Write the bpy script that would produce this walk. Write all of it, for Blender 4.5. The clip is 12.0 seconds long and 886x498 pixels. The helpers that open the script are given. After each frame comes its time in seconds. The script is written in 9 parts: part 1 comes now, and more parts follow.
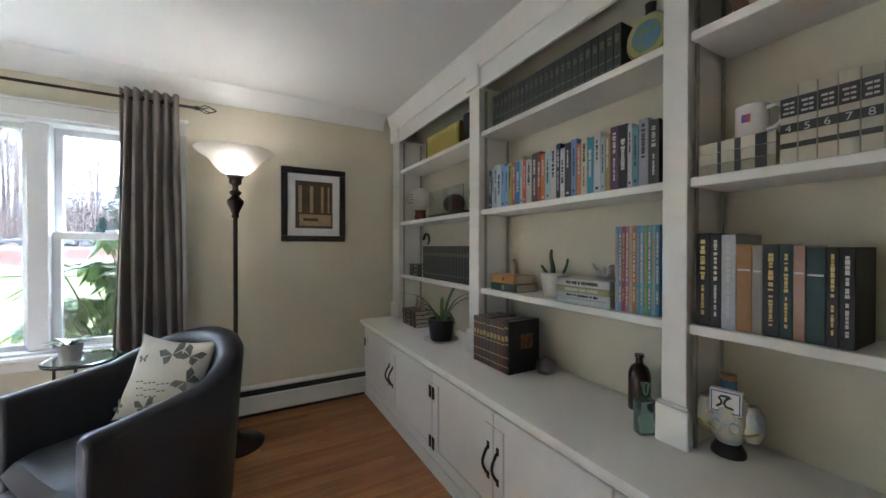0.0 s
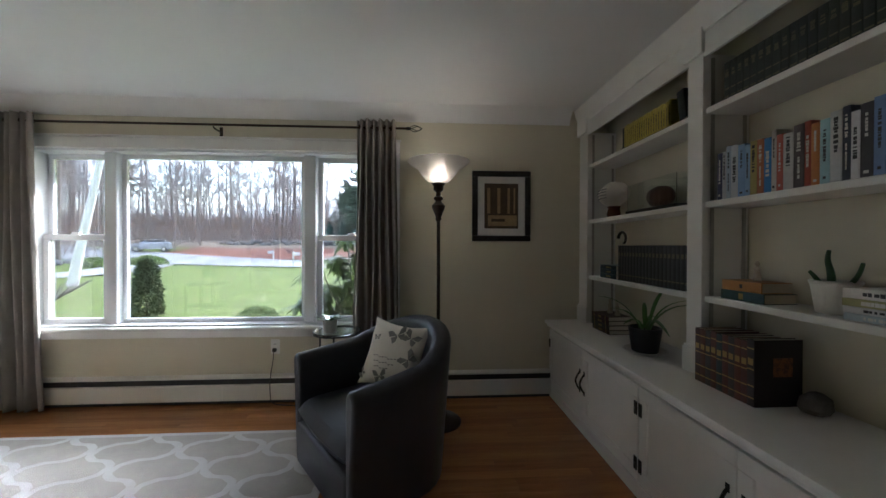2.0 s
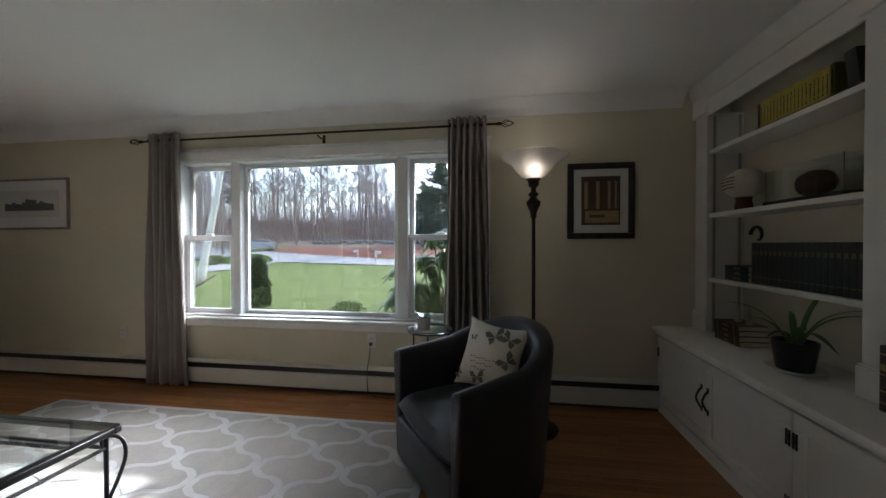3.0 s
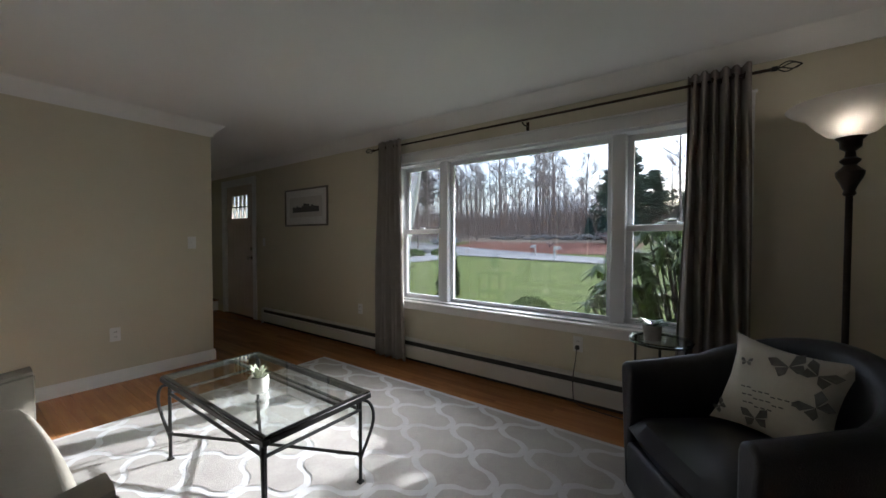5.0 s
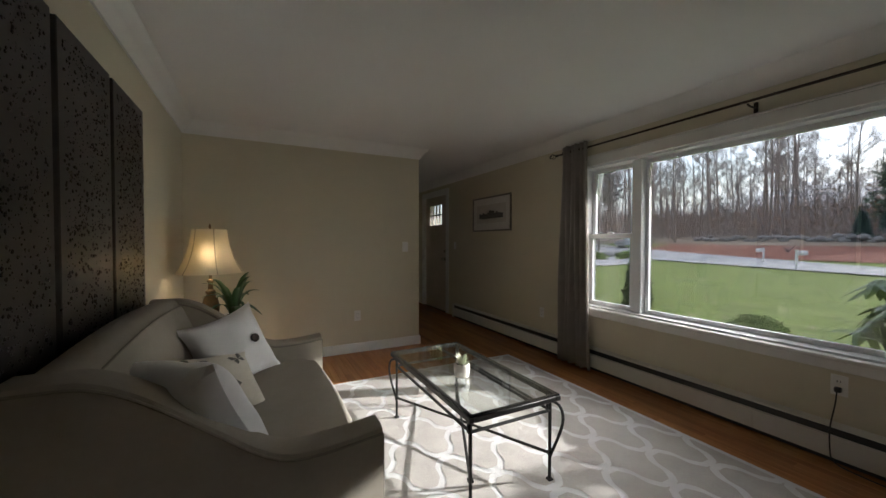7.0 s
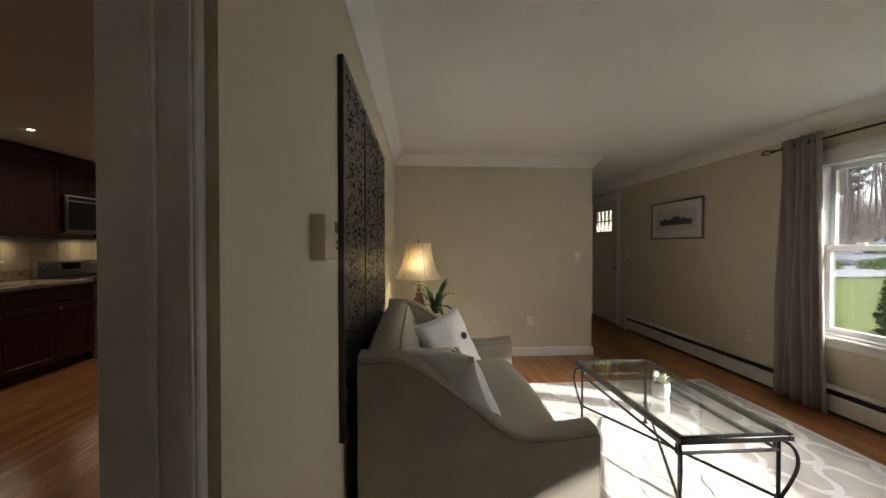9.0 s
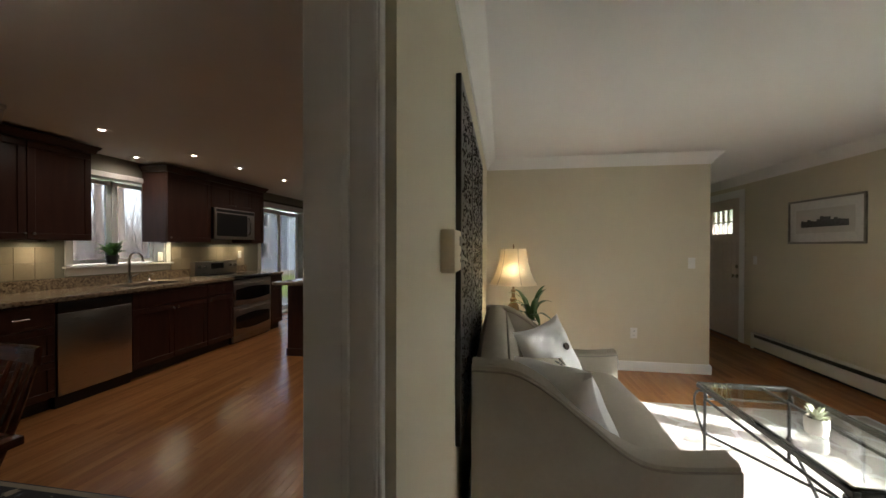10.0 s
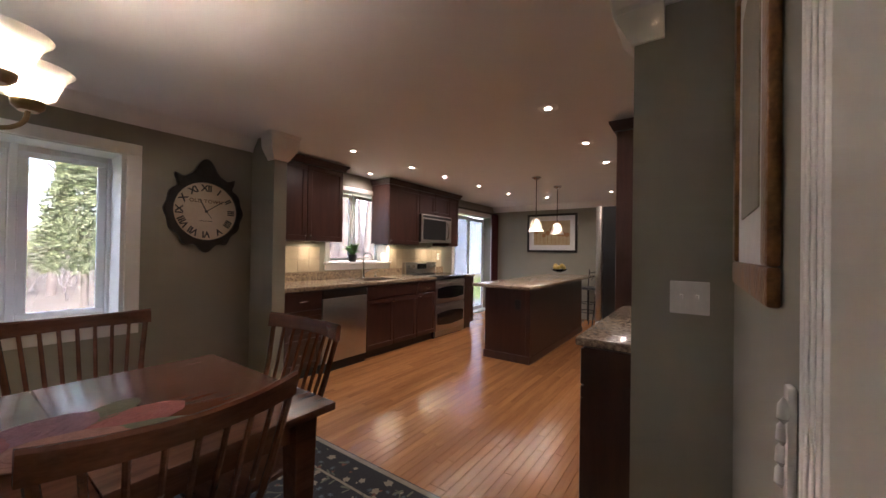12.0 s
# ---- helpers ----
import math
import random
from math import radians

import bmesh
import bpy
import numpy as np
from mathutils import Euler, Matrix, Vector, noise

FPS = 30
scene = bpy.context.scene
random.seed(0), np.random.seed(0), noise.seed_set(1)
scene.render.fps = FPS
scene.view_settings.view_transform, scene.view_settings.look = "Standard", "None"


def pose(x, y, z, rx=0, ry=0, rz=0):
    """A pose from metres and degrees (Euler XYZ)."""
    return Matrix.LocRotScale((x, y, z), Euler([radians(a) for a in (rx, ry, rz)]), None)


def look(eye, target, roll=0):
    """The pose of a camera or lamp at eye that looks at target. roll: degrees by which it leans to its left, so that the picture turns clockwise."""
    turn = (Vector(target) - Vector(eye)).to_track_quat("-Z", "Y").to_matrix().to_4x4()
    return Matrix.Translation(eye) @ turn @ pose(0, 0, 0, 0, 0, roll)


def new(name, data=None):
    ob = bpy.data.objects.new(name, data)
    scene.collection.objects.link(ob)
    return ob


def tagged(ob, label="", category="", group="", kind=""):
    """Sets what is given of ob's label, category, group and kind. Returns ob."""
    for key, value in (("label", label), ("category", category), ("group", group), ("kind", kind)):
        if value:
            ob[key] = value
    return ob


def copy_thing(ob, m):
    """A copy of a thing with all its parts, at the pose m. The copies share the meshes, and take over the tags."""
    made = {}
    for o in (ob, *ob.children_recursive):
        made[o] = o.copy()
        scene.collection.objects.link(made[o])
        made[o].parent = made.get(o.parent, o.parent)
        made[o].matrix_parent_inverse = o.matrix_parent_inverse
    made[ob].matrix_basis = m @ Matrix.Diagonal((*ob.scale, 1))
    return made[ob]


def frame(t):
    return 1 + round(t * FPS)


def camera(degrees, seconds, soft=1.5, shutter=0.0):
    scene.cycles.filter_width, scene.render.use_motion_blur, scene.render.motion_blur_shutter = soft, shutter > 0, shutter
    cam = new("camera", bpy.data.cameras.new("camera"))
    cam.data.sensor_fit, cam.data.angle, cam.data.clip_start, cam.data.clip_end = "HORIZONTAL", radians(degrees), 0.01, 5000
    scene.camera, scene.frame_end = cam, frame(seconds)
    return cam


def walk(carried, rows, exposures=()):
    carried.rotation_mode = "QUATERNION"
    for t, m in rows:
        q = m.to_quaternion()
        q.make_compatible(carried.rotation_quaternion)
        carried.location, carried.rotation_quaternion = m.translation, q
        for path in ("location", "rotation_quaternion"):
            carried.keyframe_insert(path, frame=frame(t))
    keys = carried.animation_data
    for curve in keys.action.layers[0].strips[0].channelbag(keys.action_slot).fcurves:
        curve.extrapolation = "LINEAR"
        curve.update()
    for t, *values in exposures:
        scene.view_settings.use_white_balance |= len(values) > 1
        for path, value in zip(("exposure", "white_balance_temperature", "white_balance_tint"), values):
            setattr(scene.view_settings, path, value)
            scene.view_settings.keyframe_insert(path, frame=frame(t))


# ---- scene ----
cam = camera(101.6, 12.0)
PATH = [
    (0, (0.243, 0.758, 1.217), (1.218, 2.504, 1.205), 0.1),
    (0.5, (0.213, 0.785, 1.217), (0.993, 2.626, 1.204), -0.0),
    (1, (0.179, 0.795, 1.216), (0.759, 2.709, 1.204), 0.0),
    (1.5, (0.141, 0.808, 1.22), (0.496, 2.776, 1.204), 0.1),
    (2, (0.097, 0.809, 1.217), (0.215, 2.805, 1.2), 0.1),
    (2.5, (0.041, 0.812, 1.226), (-0.058, 2.809, 1.201), 0.0),
    (2.7, (0.019, 0.828, 1.223), (-0.158, 2.82, 1.199), -0.1),
    (4.3, (-0.269, 0.952, 1.197), (-1.09, 2.775, 1.145), 0.2),
    (4.5, (-0.279, 0.955, 1.201), (-1.192, 2.734, 1.147), 0.2),
    (5, (-0.309, 0.963, 1.193), (-1.474, 2.587, 1.144), 0.1),
    (5.5, (-0.322, 0.951, 1.188), (-1.704, 2.396, 1.144), 0.1),
    (6, (-0.323, 0.927, 1.186), (-1.875, 2.188, 1.143), 0.2),
    (6.5, (-0.31, 0.888, 1.195), (-1.992, 1.97, 1.158), 0.1),
    (8.5, (-0.134, 0.575, 1.315), (-2.101, 0.935, 1.267), -0.0),
    (9, (-0.113, 0.505, 1.304), (-2.108, 0.636, 1.279), -0.0),
    (9.5, (-0.096, 0.445, 1.323), (-2.094, 0.355, 1.303), 0.1),
    (10, (-0.089, 0.386, 1.337), (-2.063, 0.068, 1.322), 0.1),
    (10.5, (-0.118, 0.296, 1.311), (-2.044, -0.243, 1.319), 0.2),
    (11, (-0.147, 0.218, 1.302), (-1.997, -0.543, 1.318), 0.4),
    (11.5, (-0.163, 0.092, 1.29), (-1.915, -0.872, 1.311), 0.7),
    (12, (-0.152, -0.029, 1.284), (-1.786, -1.183, 1.301), 0.9),
]
EXPOSURES = [(0, 5.75, 5150, 9), (0.5, 5.45, 5200, 9), (1, 5.1, 5250, 9), (2.5, 3.9, 5350, 9), (4.5, 3.45, 5500, 10), (5.5, 3.05, 5500, 10), (6.5, 3.0, 5750, 10), (8.5, 3.6, 6200, 10), (9.5, 4.05, 6100, 9), (10.5, 4.45, 5950, 8), (11, 4.75, 5900, 10), (12, 5.75, 5850, 20)]
walk(cam, [(t, look(eye, target, roll)) for t, eye, target, roll in PATH], EXPOSURES)

# ---- world, sun and sky ----
world = bpy.data.worlds.new("sky")
scene.world = world
world.use_nodes = True
wn, wl = world.node_tree.nodes, world.node_tree.links
wn.clear()
sky = wn.new("ShaderNodeTexSky")
sky.sky_type, sky.sun_disc = "NISHITA", False
sky.sun_elevation, sky.sun_rotation = radians(24.5), radians(19.8)
sky.air_density, sky.dust_density = 1.2, 2.0
cloud = wn.new("ShaderNodeTexNoise")
cloud.inputs["Scale"].default_value, cloud.inputs["Detail"].default_value = 2.6, 7
wtc = wn.new("ShaderNodeTexCoord")
wmap = wn.new("ShaderNodeMapping")
wmap.inputs["Scale"].default_value = (1, 1, 3.5)
wramp = wn.new("ShaderNodeValToRGB")
wramp.color_ramp.elements[0].position, wramp.color_ramp.elements[1].position = 0.36, 0.62
wmix = wn.new("ShaderNodeMixRGB")
wmix.inputs[2].default_value = (6.2, 6.4, 6.8, 1)
wbg = wn.new("ShaderNodeBackground")
wbg.inputs["Strength"].default_value = 0.14
wout = wn.new("ShaderNodeOutputWorld")
wl.new(wtc.outputs["Generated"], wmap.inputs["Vector"])
wl.new(wmap.outputs["Vector"], cloud.inputs["Vector"])
wl.new(cloud.outputs["Fac"], wramp.inputs["Fac"])
wl.new(wramp.outputs["Color"], wmix.inputs[0])
wl.new(sky.outputs["Color"], wmix.inputs[1])
wl.new(wmix.outputs["Color"], wbg.inputs["Color"])
wl.new(wbg.outputs["Background"], wout.inputs["Surface"])

sun = new("sun", bpy.data.lights.new("sun", "SUN"))
sun.data.energy, sun.data.angle, sun.data.color = 1.2, radians(1.0), (1.0, 0.95, 0.86)
sun.matrix_world = look((3.6, 10.0, 4.84), (0, 0, 0))


# ---- helpers for building ----
def mat(name, c1, c2=None, scale=6.0, rough=0.6, metal=0.0, bump=0.0, bscale=None, stretch=(1, 1, 1), var=0.0, spec=0.5, detail=6.0, contrast=(0.3, 0.7), rvar=0.1, coords="Object"):
    """A surface with two scales of variation, relief and, with var, a change of tone from piece to piece."""
    m = bpy.data.materials.new(name)
    m.use_nodes = True
    n, l = m.node_tree.nodes, m.node_tree.links
    b = n["Principled BSDF"]
    c2 = c2 or tuple(v * 0.86 for v in c1)
    if coords == "Object":
        src = n.new("ShaderNodeTexCoord").outputs["Object"]
    else:
        src = n.new("ShaderNodeNewGeometry").outputs["Position"]
    mp = n.new("ShaderNodeMapping")
    mp.inputs["Scale"].default_value = stretch
    l.new(src, mp.inputs["Vector"])
    vec = mp.outputs["Vector"]
    if var:
        info = n.new("ShaderNodeObjectInfo")
        add = n.new("ShaderNodeVectorMath")
        mul = n.new("ShaderNodeMath")
        mul.operation = "MULTIPLY"
        mul.inputs[1].default_value = 37.0
        l.new(info.outputs["Random"], mul.inputs[0])
        l.new(vec, add.inputs[0])
        l.new(mul.outputs[0], add.inputs[1])
        vec = add.outputs[0]
    t1 = n.new("ShaderNodeTexNoise")
    t1.inputs["Scale"].default_value, t1.inputs["Detail"].default_value = scale, detail
    t2 = n.new("ShaderNodeTexNoise")
    t2.inputs["Scale"].default_value, t2.inputs["Detail"].default_value = scale * 7.3, 4
    for t in (t1, t2):
        l.new(vec, t.inputs["Vector"])
    mx = n.new("ShaderNodeMath")
    mx.operation = "MULTIPLY_ADD"
    mx.inputs[1].default_value = 0.35
    l.new(t2.outputs["Fac"], mx.inputs[0])
    sc = n.new("ShaderNodeMath")
    sc.operation = "MULTIPLY"
    sc.inputs[1].default_value = 0.65
    l.new(t1.outputs["Fac"], sc.inputs[0])
    l.new(sc.outputs[0], mx.inputs[2])
    rp = n.new("ShaderNodeValToRGB")
    rp.color_ramp.elements[0].position, rp.color_ramp.elements[1].position = contrast
    rp.color_ramp.elements[0].color, rp.color_ramp.elements[1].color = (*c2, 1), (*c1, 1)
    l.new(mx.outputs[0], rp.inputs["Fac"])
    col = rp.outputs["Color"]
    if var:
        hs = n.new("ShaderNodeHueSaturation")
        mr = n.new("ShaderNodeMapRange")
        mr.inputs["To Min"].default_value, mr.inputs["To Max"].default_value = 1 - var, 1 + var
        l.new(info.outputs["Random"], mr.inputs["Value"])
        l.new(mr.outputs[0], hs.inputs["Value"])
        l.new(col, hs.inputs["Color"])
        col = hs.outputs["Color"]
    l.new(col, b.inputs["Base Color"])
    rr = n.new("ShaderNodeMapRange")
    rr.inputs["To Min"].default_value, rr.inputs["To Max"].default_value = max(0.02, rough - rvar), min(1, rough + rvar)
    l.new(mx.outputs[0], rr.inputs["Value"])
    l.new(rr.outputs[0], b.inputs["Roughness"])
    b.inputs["Metallic"].default_value = metal
    b.inputs["Specular IOR Level"].default_value = spec
    if bump:
        t3 = n.new("ShaderNodeTexNoise")
        t3.inputs["Scale"].default_value, t3.inputs["Detail"].default_value = bscale or scale * 10, 5
        l.new(vec, t3.inputs["Vector"])
        bp = n.new("ShaderNodeBump")
        bp.inputs["Strength"].default_value, bp.inputs["Distance"].default_value = bump, 0.01
        l.new(t3.outputs["Fac"], bp.inputs["Height"])
        l.new(bp.outputs["Normal"], b.inputs["Normal"])
    return m


def glass(name, tint=(1, 1, 1), rough=0.0, ior=1.45):
    m = bpy.data.materials.new(name)
    m.use_nodes = True
    b = m.node_tree.nodes["Principled BSDF"]
    b.inputs["Base Color"].default_value = (*tint, 1)
    b.inputs["Transmission Weight"].default_value = 1.0
    b.inputs["Roughness"].default_value, b.inputs["IOR"].default_value = rough, ior
    return m


def glow(name, color, strength):
    m = bpy.data.materials.new(name)
    m.use_nodes = True
    b = m.node_tree.nodes["Principled BSDF"]
    b.inputs["Base Color"].default_value = (*color, 1)
    b.inputs["Emission Color"].default_value = (*color, 1)
    b.inputs["Emission Strength"].default_value = strength
    return m


def box(bm, x0, x1, y0, y1, z0, z1, bevel=0.0, seg=1, m=None):
    mm = Matrix.LocRotScale(((x0 + x1) / 2, (y0 + y1) / 2, (z0 + z1) / 2), None, (abs(x1 - x0), abs(y1 - y0), abs(z1 - z0)))
    r = bmesh.ops.create_cube(bm, size=1, matrix=(m @ mm) if m else mm)
    if bevel:
        es = {e for v in r["verts"] for e in v.link_edges}
        bmesh.ops.bevel(bm, geom=list(es), offset=bevel, segments=seg, affect="EDGES", profile=0.5)
    return bm


def boxes(*bs, bevel=0.0, seg=1):
    bm = bmesh.new()
    for b in bs:
        box(bm, *b, bevel=bevel, seg=seg)
    return bm


def one(x0, x1, y0, y1, z0, z1, bevel=0.0, seg=1):
    return box(bmesh.new(), x0, x1, y0, y1, z0, z1, bevel, seg)


def cyl(bm, x, y, z0, z1, r0, r1=None, seg=24, m=None):
    """An upright round bar, or a cone."""
    r1 = r0 if r1 is None else r1
    mm = Matrix.Translation((x, y, (z0 + z1) / 2))
    bmesh.ops.create_cone(bm, cap_ends=True, segments=seg, radius1=r0, radius2=max(r1, 1e-4), depth=abs(z1 - z0), matrix=(m @ mm) if m else mm)
    return bm


def lathe(profile, x=0.0, y=0.0, z=0.0, seg=28, bm=None, wave=None):
    """A turned body from (radius, height) pairs. wave(angle, height): a factor on the radius."""
    bm = bm or bmesh.new()
    rings = []
    for r, h in profile:
        ring = []
        for i in range(seg):
            a = 2 * math.pi * i / seg
            k = wave(a, h) if wave else 1.0
            ring.append(bm.verts.new((x + r * k * math.cos(a), y + r * k * math.sin(a), z + h)))
        rings.append(ring)
    for a, b in zip(rings, rings[1:]):
        for i in range(seg):
            j = (i + 1) % seg
            bm.faces.new((a[i], a[j], b[j], b[i]))
    for ring, r in ((rings[0], profile[0][0]), (rings[-1], profile[-1][0])):
        if r > 0.0005:
            try:
                bm.faces.new(ring)
            except ValueError:
                pass
    bmesh.ops.recalc_face_normals(bm, faces=bm.faces)
    return bm


def tube(points, r, bm=None, seg=8, taper=None, smooth=1):
    """A round bar along a line of points; taper: its radius at the end."""
    bm = bm or bmesh.new()
    pts = [Vector(p) for p in points]
    for _ in range(smooth):
        q = [pts[0]]
        for a, b in zip(pts, pts[1:]):
            q += [a.lerp(b, 0.25), a.lerp(b, 0.75)]
        pts = q + [pts[-1]]
    rings, side = [], None
    for i, p in enumerate(pts):
        d = (pts[min(i + 1, len(pts) - 1)] - pts[max(i - 1, 0)])
        d = d.normalized() if d.length > 1e-9 else Vector((0, 0, 1))
        if side is None:
            side = d.orthogonal().normalized()
        side = (side - d * side.dot(d)).normalized()
        up = d.cross(side)
        k = r if taper is None else r + (taper - r) * i / (len(pts) - 1)
        rings.append([bm.verts.new(p + (side * math.cos(t) + up * math.sin(t)) * k) for t in (2 * math.pi * j / seg for j in range(seg))])
    for a, b in zip(rings, rings[1:]):
        for i in range(seg):
            j = (i + 1) % seg
            bm.faces.new((a[i], a[j], b[j], b[i]))
    bm.faces.new(list(reversed(rings[0])))
    bm.faces.new(rings[-1])
    return bm


def sweep(profile, path, bm=None, closed=False):
    """A moulding: the profile (out, up) carried along level path points; out is to the left of the way."""
    bm = bm or bmesh.new()
    pts = [Vector((*p, 0)) if len(p) == 2 else Vector(p) for p in path]
    n = len(pts)
    rings = []
    for i, p in enumerate(pts):
        a = (pts[i] - pts[i - 1]).normalized() if (i or closed) else None
        b = (pts[(i + 1) % n] - pts[i]).normalized() if (i < n - 1 or closed) else None
        a, b = a or b, b or a
        na, nb = Vector((-a.y, a.x, 0)), Vector((-b.y, b.x, 0))
        mid = (na + nb).normalized()
        mid = mid / max(0.2, mid.dot(na))
        rings.append([bm.verts.new(p + mid * o + Vector((0, 0, u))) for o, u in profile])
    k = len(profile)
    for i in range(n if closed else n - 1):
        a, b = rings[i], rings[(i + 1) % n]
        for j in range(k):
            jj = (j + 1) % k
            bm.faces.new((a[j], b[j], b[jj], a[jj]))
    if not closed:
        bm.faces.new(rings[0])
        bm.faces.new(list(reversed(rings[-1])))
    bmesh.ops.recalc_face_normals(bm, faces=bm.faces)
    return bm


def mesh_of(name, bm, material, smooth=False):
    me = bpy.data.meshes.new(name)
    bm.to_mesh(me)
    bm.free()
    if smooth:
        for p in me.polygons:
            p.use_smooth = True
        me.set_sharp_from_angle(angle=radians(38))
    for mt in material if isinstance(material, (list, tuple)) else [material]:
        me.materials.append(mt)
    return me


def root_of(ob):
    while ob.parent:
        ob = ob.parent
    return ob


def part(name, bm, material, parent, label="", local=False, smooth=True):
    """One mesh under a thing or a part. Places are in the world, or with local in the thing's own frame."""
    if not local:
        bm.transform(root_of(parent).matrix_basis.inverted())
    ob = new(name, mesh_of(name, bm, material, smooth))
    ob.parent = parent
    return tagged(ob, label)


def thing(name, label, category, at=(0, 0, 0), turn=0.0, group="", kind=""):
    ob = new(name)
    ob.empty_display_size = 0.1
    ob.matrix_basis = pose(*at, 0, 0, turn)
    return tagged(ob, label, category, group, kind)


def solid(name, bm, material, label, category, group="", kind="", smooth=True, at=None):
    """A thing that is one mesh, with its origin at the place given."""
    if at:
        bm.transform(Matrix.Translation(at).inverted())
    ob = new(name, mesh_of(name, bm, material, smooth))
    if at:
        ob.location = at
    return tagged(ob, label, category, group, kind)


def setting(name, bm, material, label="", smooth=False):
    return tagged(new(name, mesh_of(name, bm, material, smooth)), label, "", "", "structure")


# ---- materials ----
cream = mat("cream_wall_paint", (0.63, 0.58, 0.44), (0.595, 0.545, 0.41), 1.2, 0.62, bump=0.05, bscale=160, coords="Position")
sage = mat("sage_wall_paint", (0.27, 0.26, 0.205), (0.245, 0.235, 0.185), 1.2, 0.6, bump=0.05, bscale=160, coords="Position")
ceiling_paint = mat("ceiling_paint", (0.80, 0.79, 0.77), (0.77, 0.76, 0.74), 0.9, 0.75, bump=0.06, bscale=120, coords="Position")
trim_white = mat("white_trim_paint", (0.80, 0.79, 0.76), (0.76, 0.75, 0.72), 2.5, 0.38, bump=0.02, bscale=60, coords="Position")
shelf_white = mat("white_bookcase_paint", (0.78, 0.76, 0.71), (0.73, 0.71, 0.66), 2.0, 0.35, bump=0.03, bscale=50, coords="Position")
vinyl = mat("white_vinyl", (0.80, 0.81, 0.82), (0.77, 0.78, 0.79), 3.0, 0.35, coords="Position")
oak = mat("oak_floor_board", (0.455, 0.208, 0.076), (0.30, 0.126, 0.044), 3.0, 0.2, bump=0.04, bscale=26, stretch=(0.7, 9, 9), var=0.15, rvar=0.06)
oak_dark = mat("oak_floor_joint", (0.10, 0.045, 0.02), None, 8, 0.6)
heater_paint = mat("heater_enamel", (0.70, 0.68, 0.62), (0.66, 0.64, 0.58), 2, 0.4, coords="Position")
black_iron = mat("black_iron", (0.018, 0.017, 0.016), (0.03, 0.028, 0.026), 20, 0.45, 0.6, bump=0.15, bscale=120)
bronze = mat("dark_bronze", (0.055, 0.038, 0.026), (0.028, 0.02, 0.016), 15, 0.42, 0.7, bump=0.1, bscale=80)
chrome = mat("brushed_chrome", (0.62, 0.61, 0.59), (0.55, 0.54, 0.52), 30, 0.25, 1.0)
steel = mat("stainless_steel", (0.50, 0.47, 0.44), (0.42, 0.40, 0.37), 6, 0.3, 1.0, stretch=(1, 1, 30), bump=0.02)
# dark tint in both panes lowers outdoor brightness; daylight still enters, shadows off
pane_glass = glass("dimming_window_glass", (0.19, 0.19, 0.19))
back_glass = glass("dimming_back_glass", (0.11, 0.111, 0.115))
clear_glass = glass("clear_glass", (0.93, 0.98, 0.96))
cherry = mat("dark_cherry_wood", (0.066, 0.027, 0.019), (0.036, 0.014, 0.011), 4, 0.32, bump=0.03, bscale=30, stretch=(6, 6, 0.7), coords="Position")
table_wood = mat("walnut_brown_wood", (0.15, 0.06, 0.032), (0.075, 0.028, 0.016), 4, 0.24, bump=0.03, bscale=24, stretch=(0.8, 7, 7))
granite = mat("speckled_granite", (0.42, 0.33, 0.23), (0.10, 0.07, 0.05), 55, 0.15, contrast=(0.38, 0.6), coords="Position")
leather = mat("black_leather", (0.032, 0.031, 0.034), (0.018, 0.017, 0.019), 5, 0.33, bump=0.18, bscale=190)
linen = mat("beige_linen", (0.32, 0.285, 0.23), (0.275, 0.245, 0.195), 7, 0.9, bump=0.35, bscale=420)
piping_mat = mat("dark_beige_piping", (0.22, 0.19, 0.15), None, 20, 0.8)
cotton = mat("white_cotton", (0.72, 0.71, 0.70), (0.65, 0.64, 0.63), 6, 0.88, bump=0.3, bscale=300)
curtain_cloth = mat("taupe_curtain_cloth", (0.30, 0.265, 0.235), (0.25, 0.22, 0.195), 9, 0.85, bump=0.3, bscale=350)
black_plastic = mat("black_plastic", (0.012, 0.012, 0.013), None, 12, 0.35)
white_plastic = mat("white_plastic", (0.80, 0.79, 0.75), None, 8, 0.35)
terracotta = mat("white_glazed_clay", (0.72, 0.69, 0.63), (0.6, 0.57, 0.5), 9, 0.35, bump=0.05)
leaf = mat("green_leaf", (0.09, 0.20, 0.035), (0.04, 0.11, 0.02), 12, 0.45, var=0.25)
dark_leaf = mat("dark_green_leaf", (0.045, 0.11, 0.03), (0.022, 0.06, 0.018), 12, 0.42, var=0.2)
soil = mat("potting_soil", (0.035, 0.022, 0.014), None, 60, 0.95, bump=0.5)

# ---- the large structure: living room, hall, dining room, kitchen ----
CEIL = 2.32
WIN_Y, ART_Y, DIN_Y = 3.71, 0.22, 0.07
X_BACK, X_PART, X_HALL = 1.64, -4.26, -7.9
OPEN_L, OPEN_R, OPEN_H = -0.65, 0.85, 2.06
BACK_D, BACK_K, X_FAR = -3.50, -3.87, -7.62
STUB = -1.90
T = 0.14

floor_base = setting("floor", one(-9.0, X_BACK + T, -4.4, WIN_Y + T, -0.12, -0.006), oak_dark, "warm oak strip floor of narrow boards")


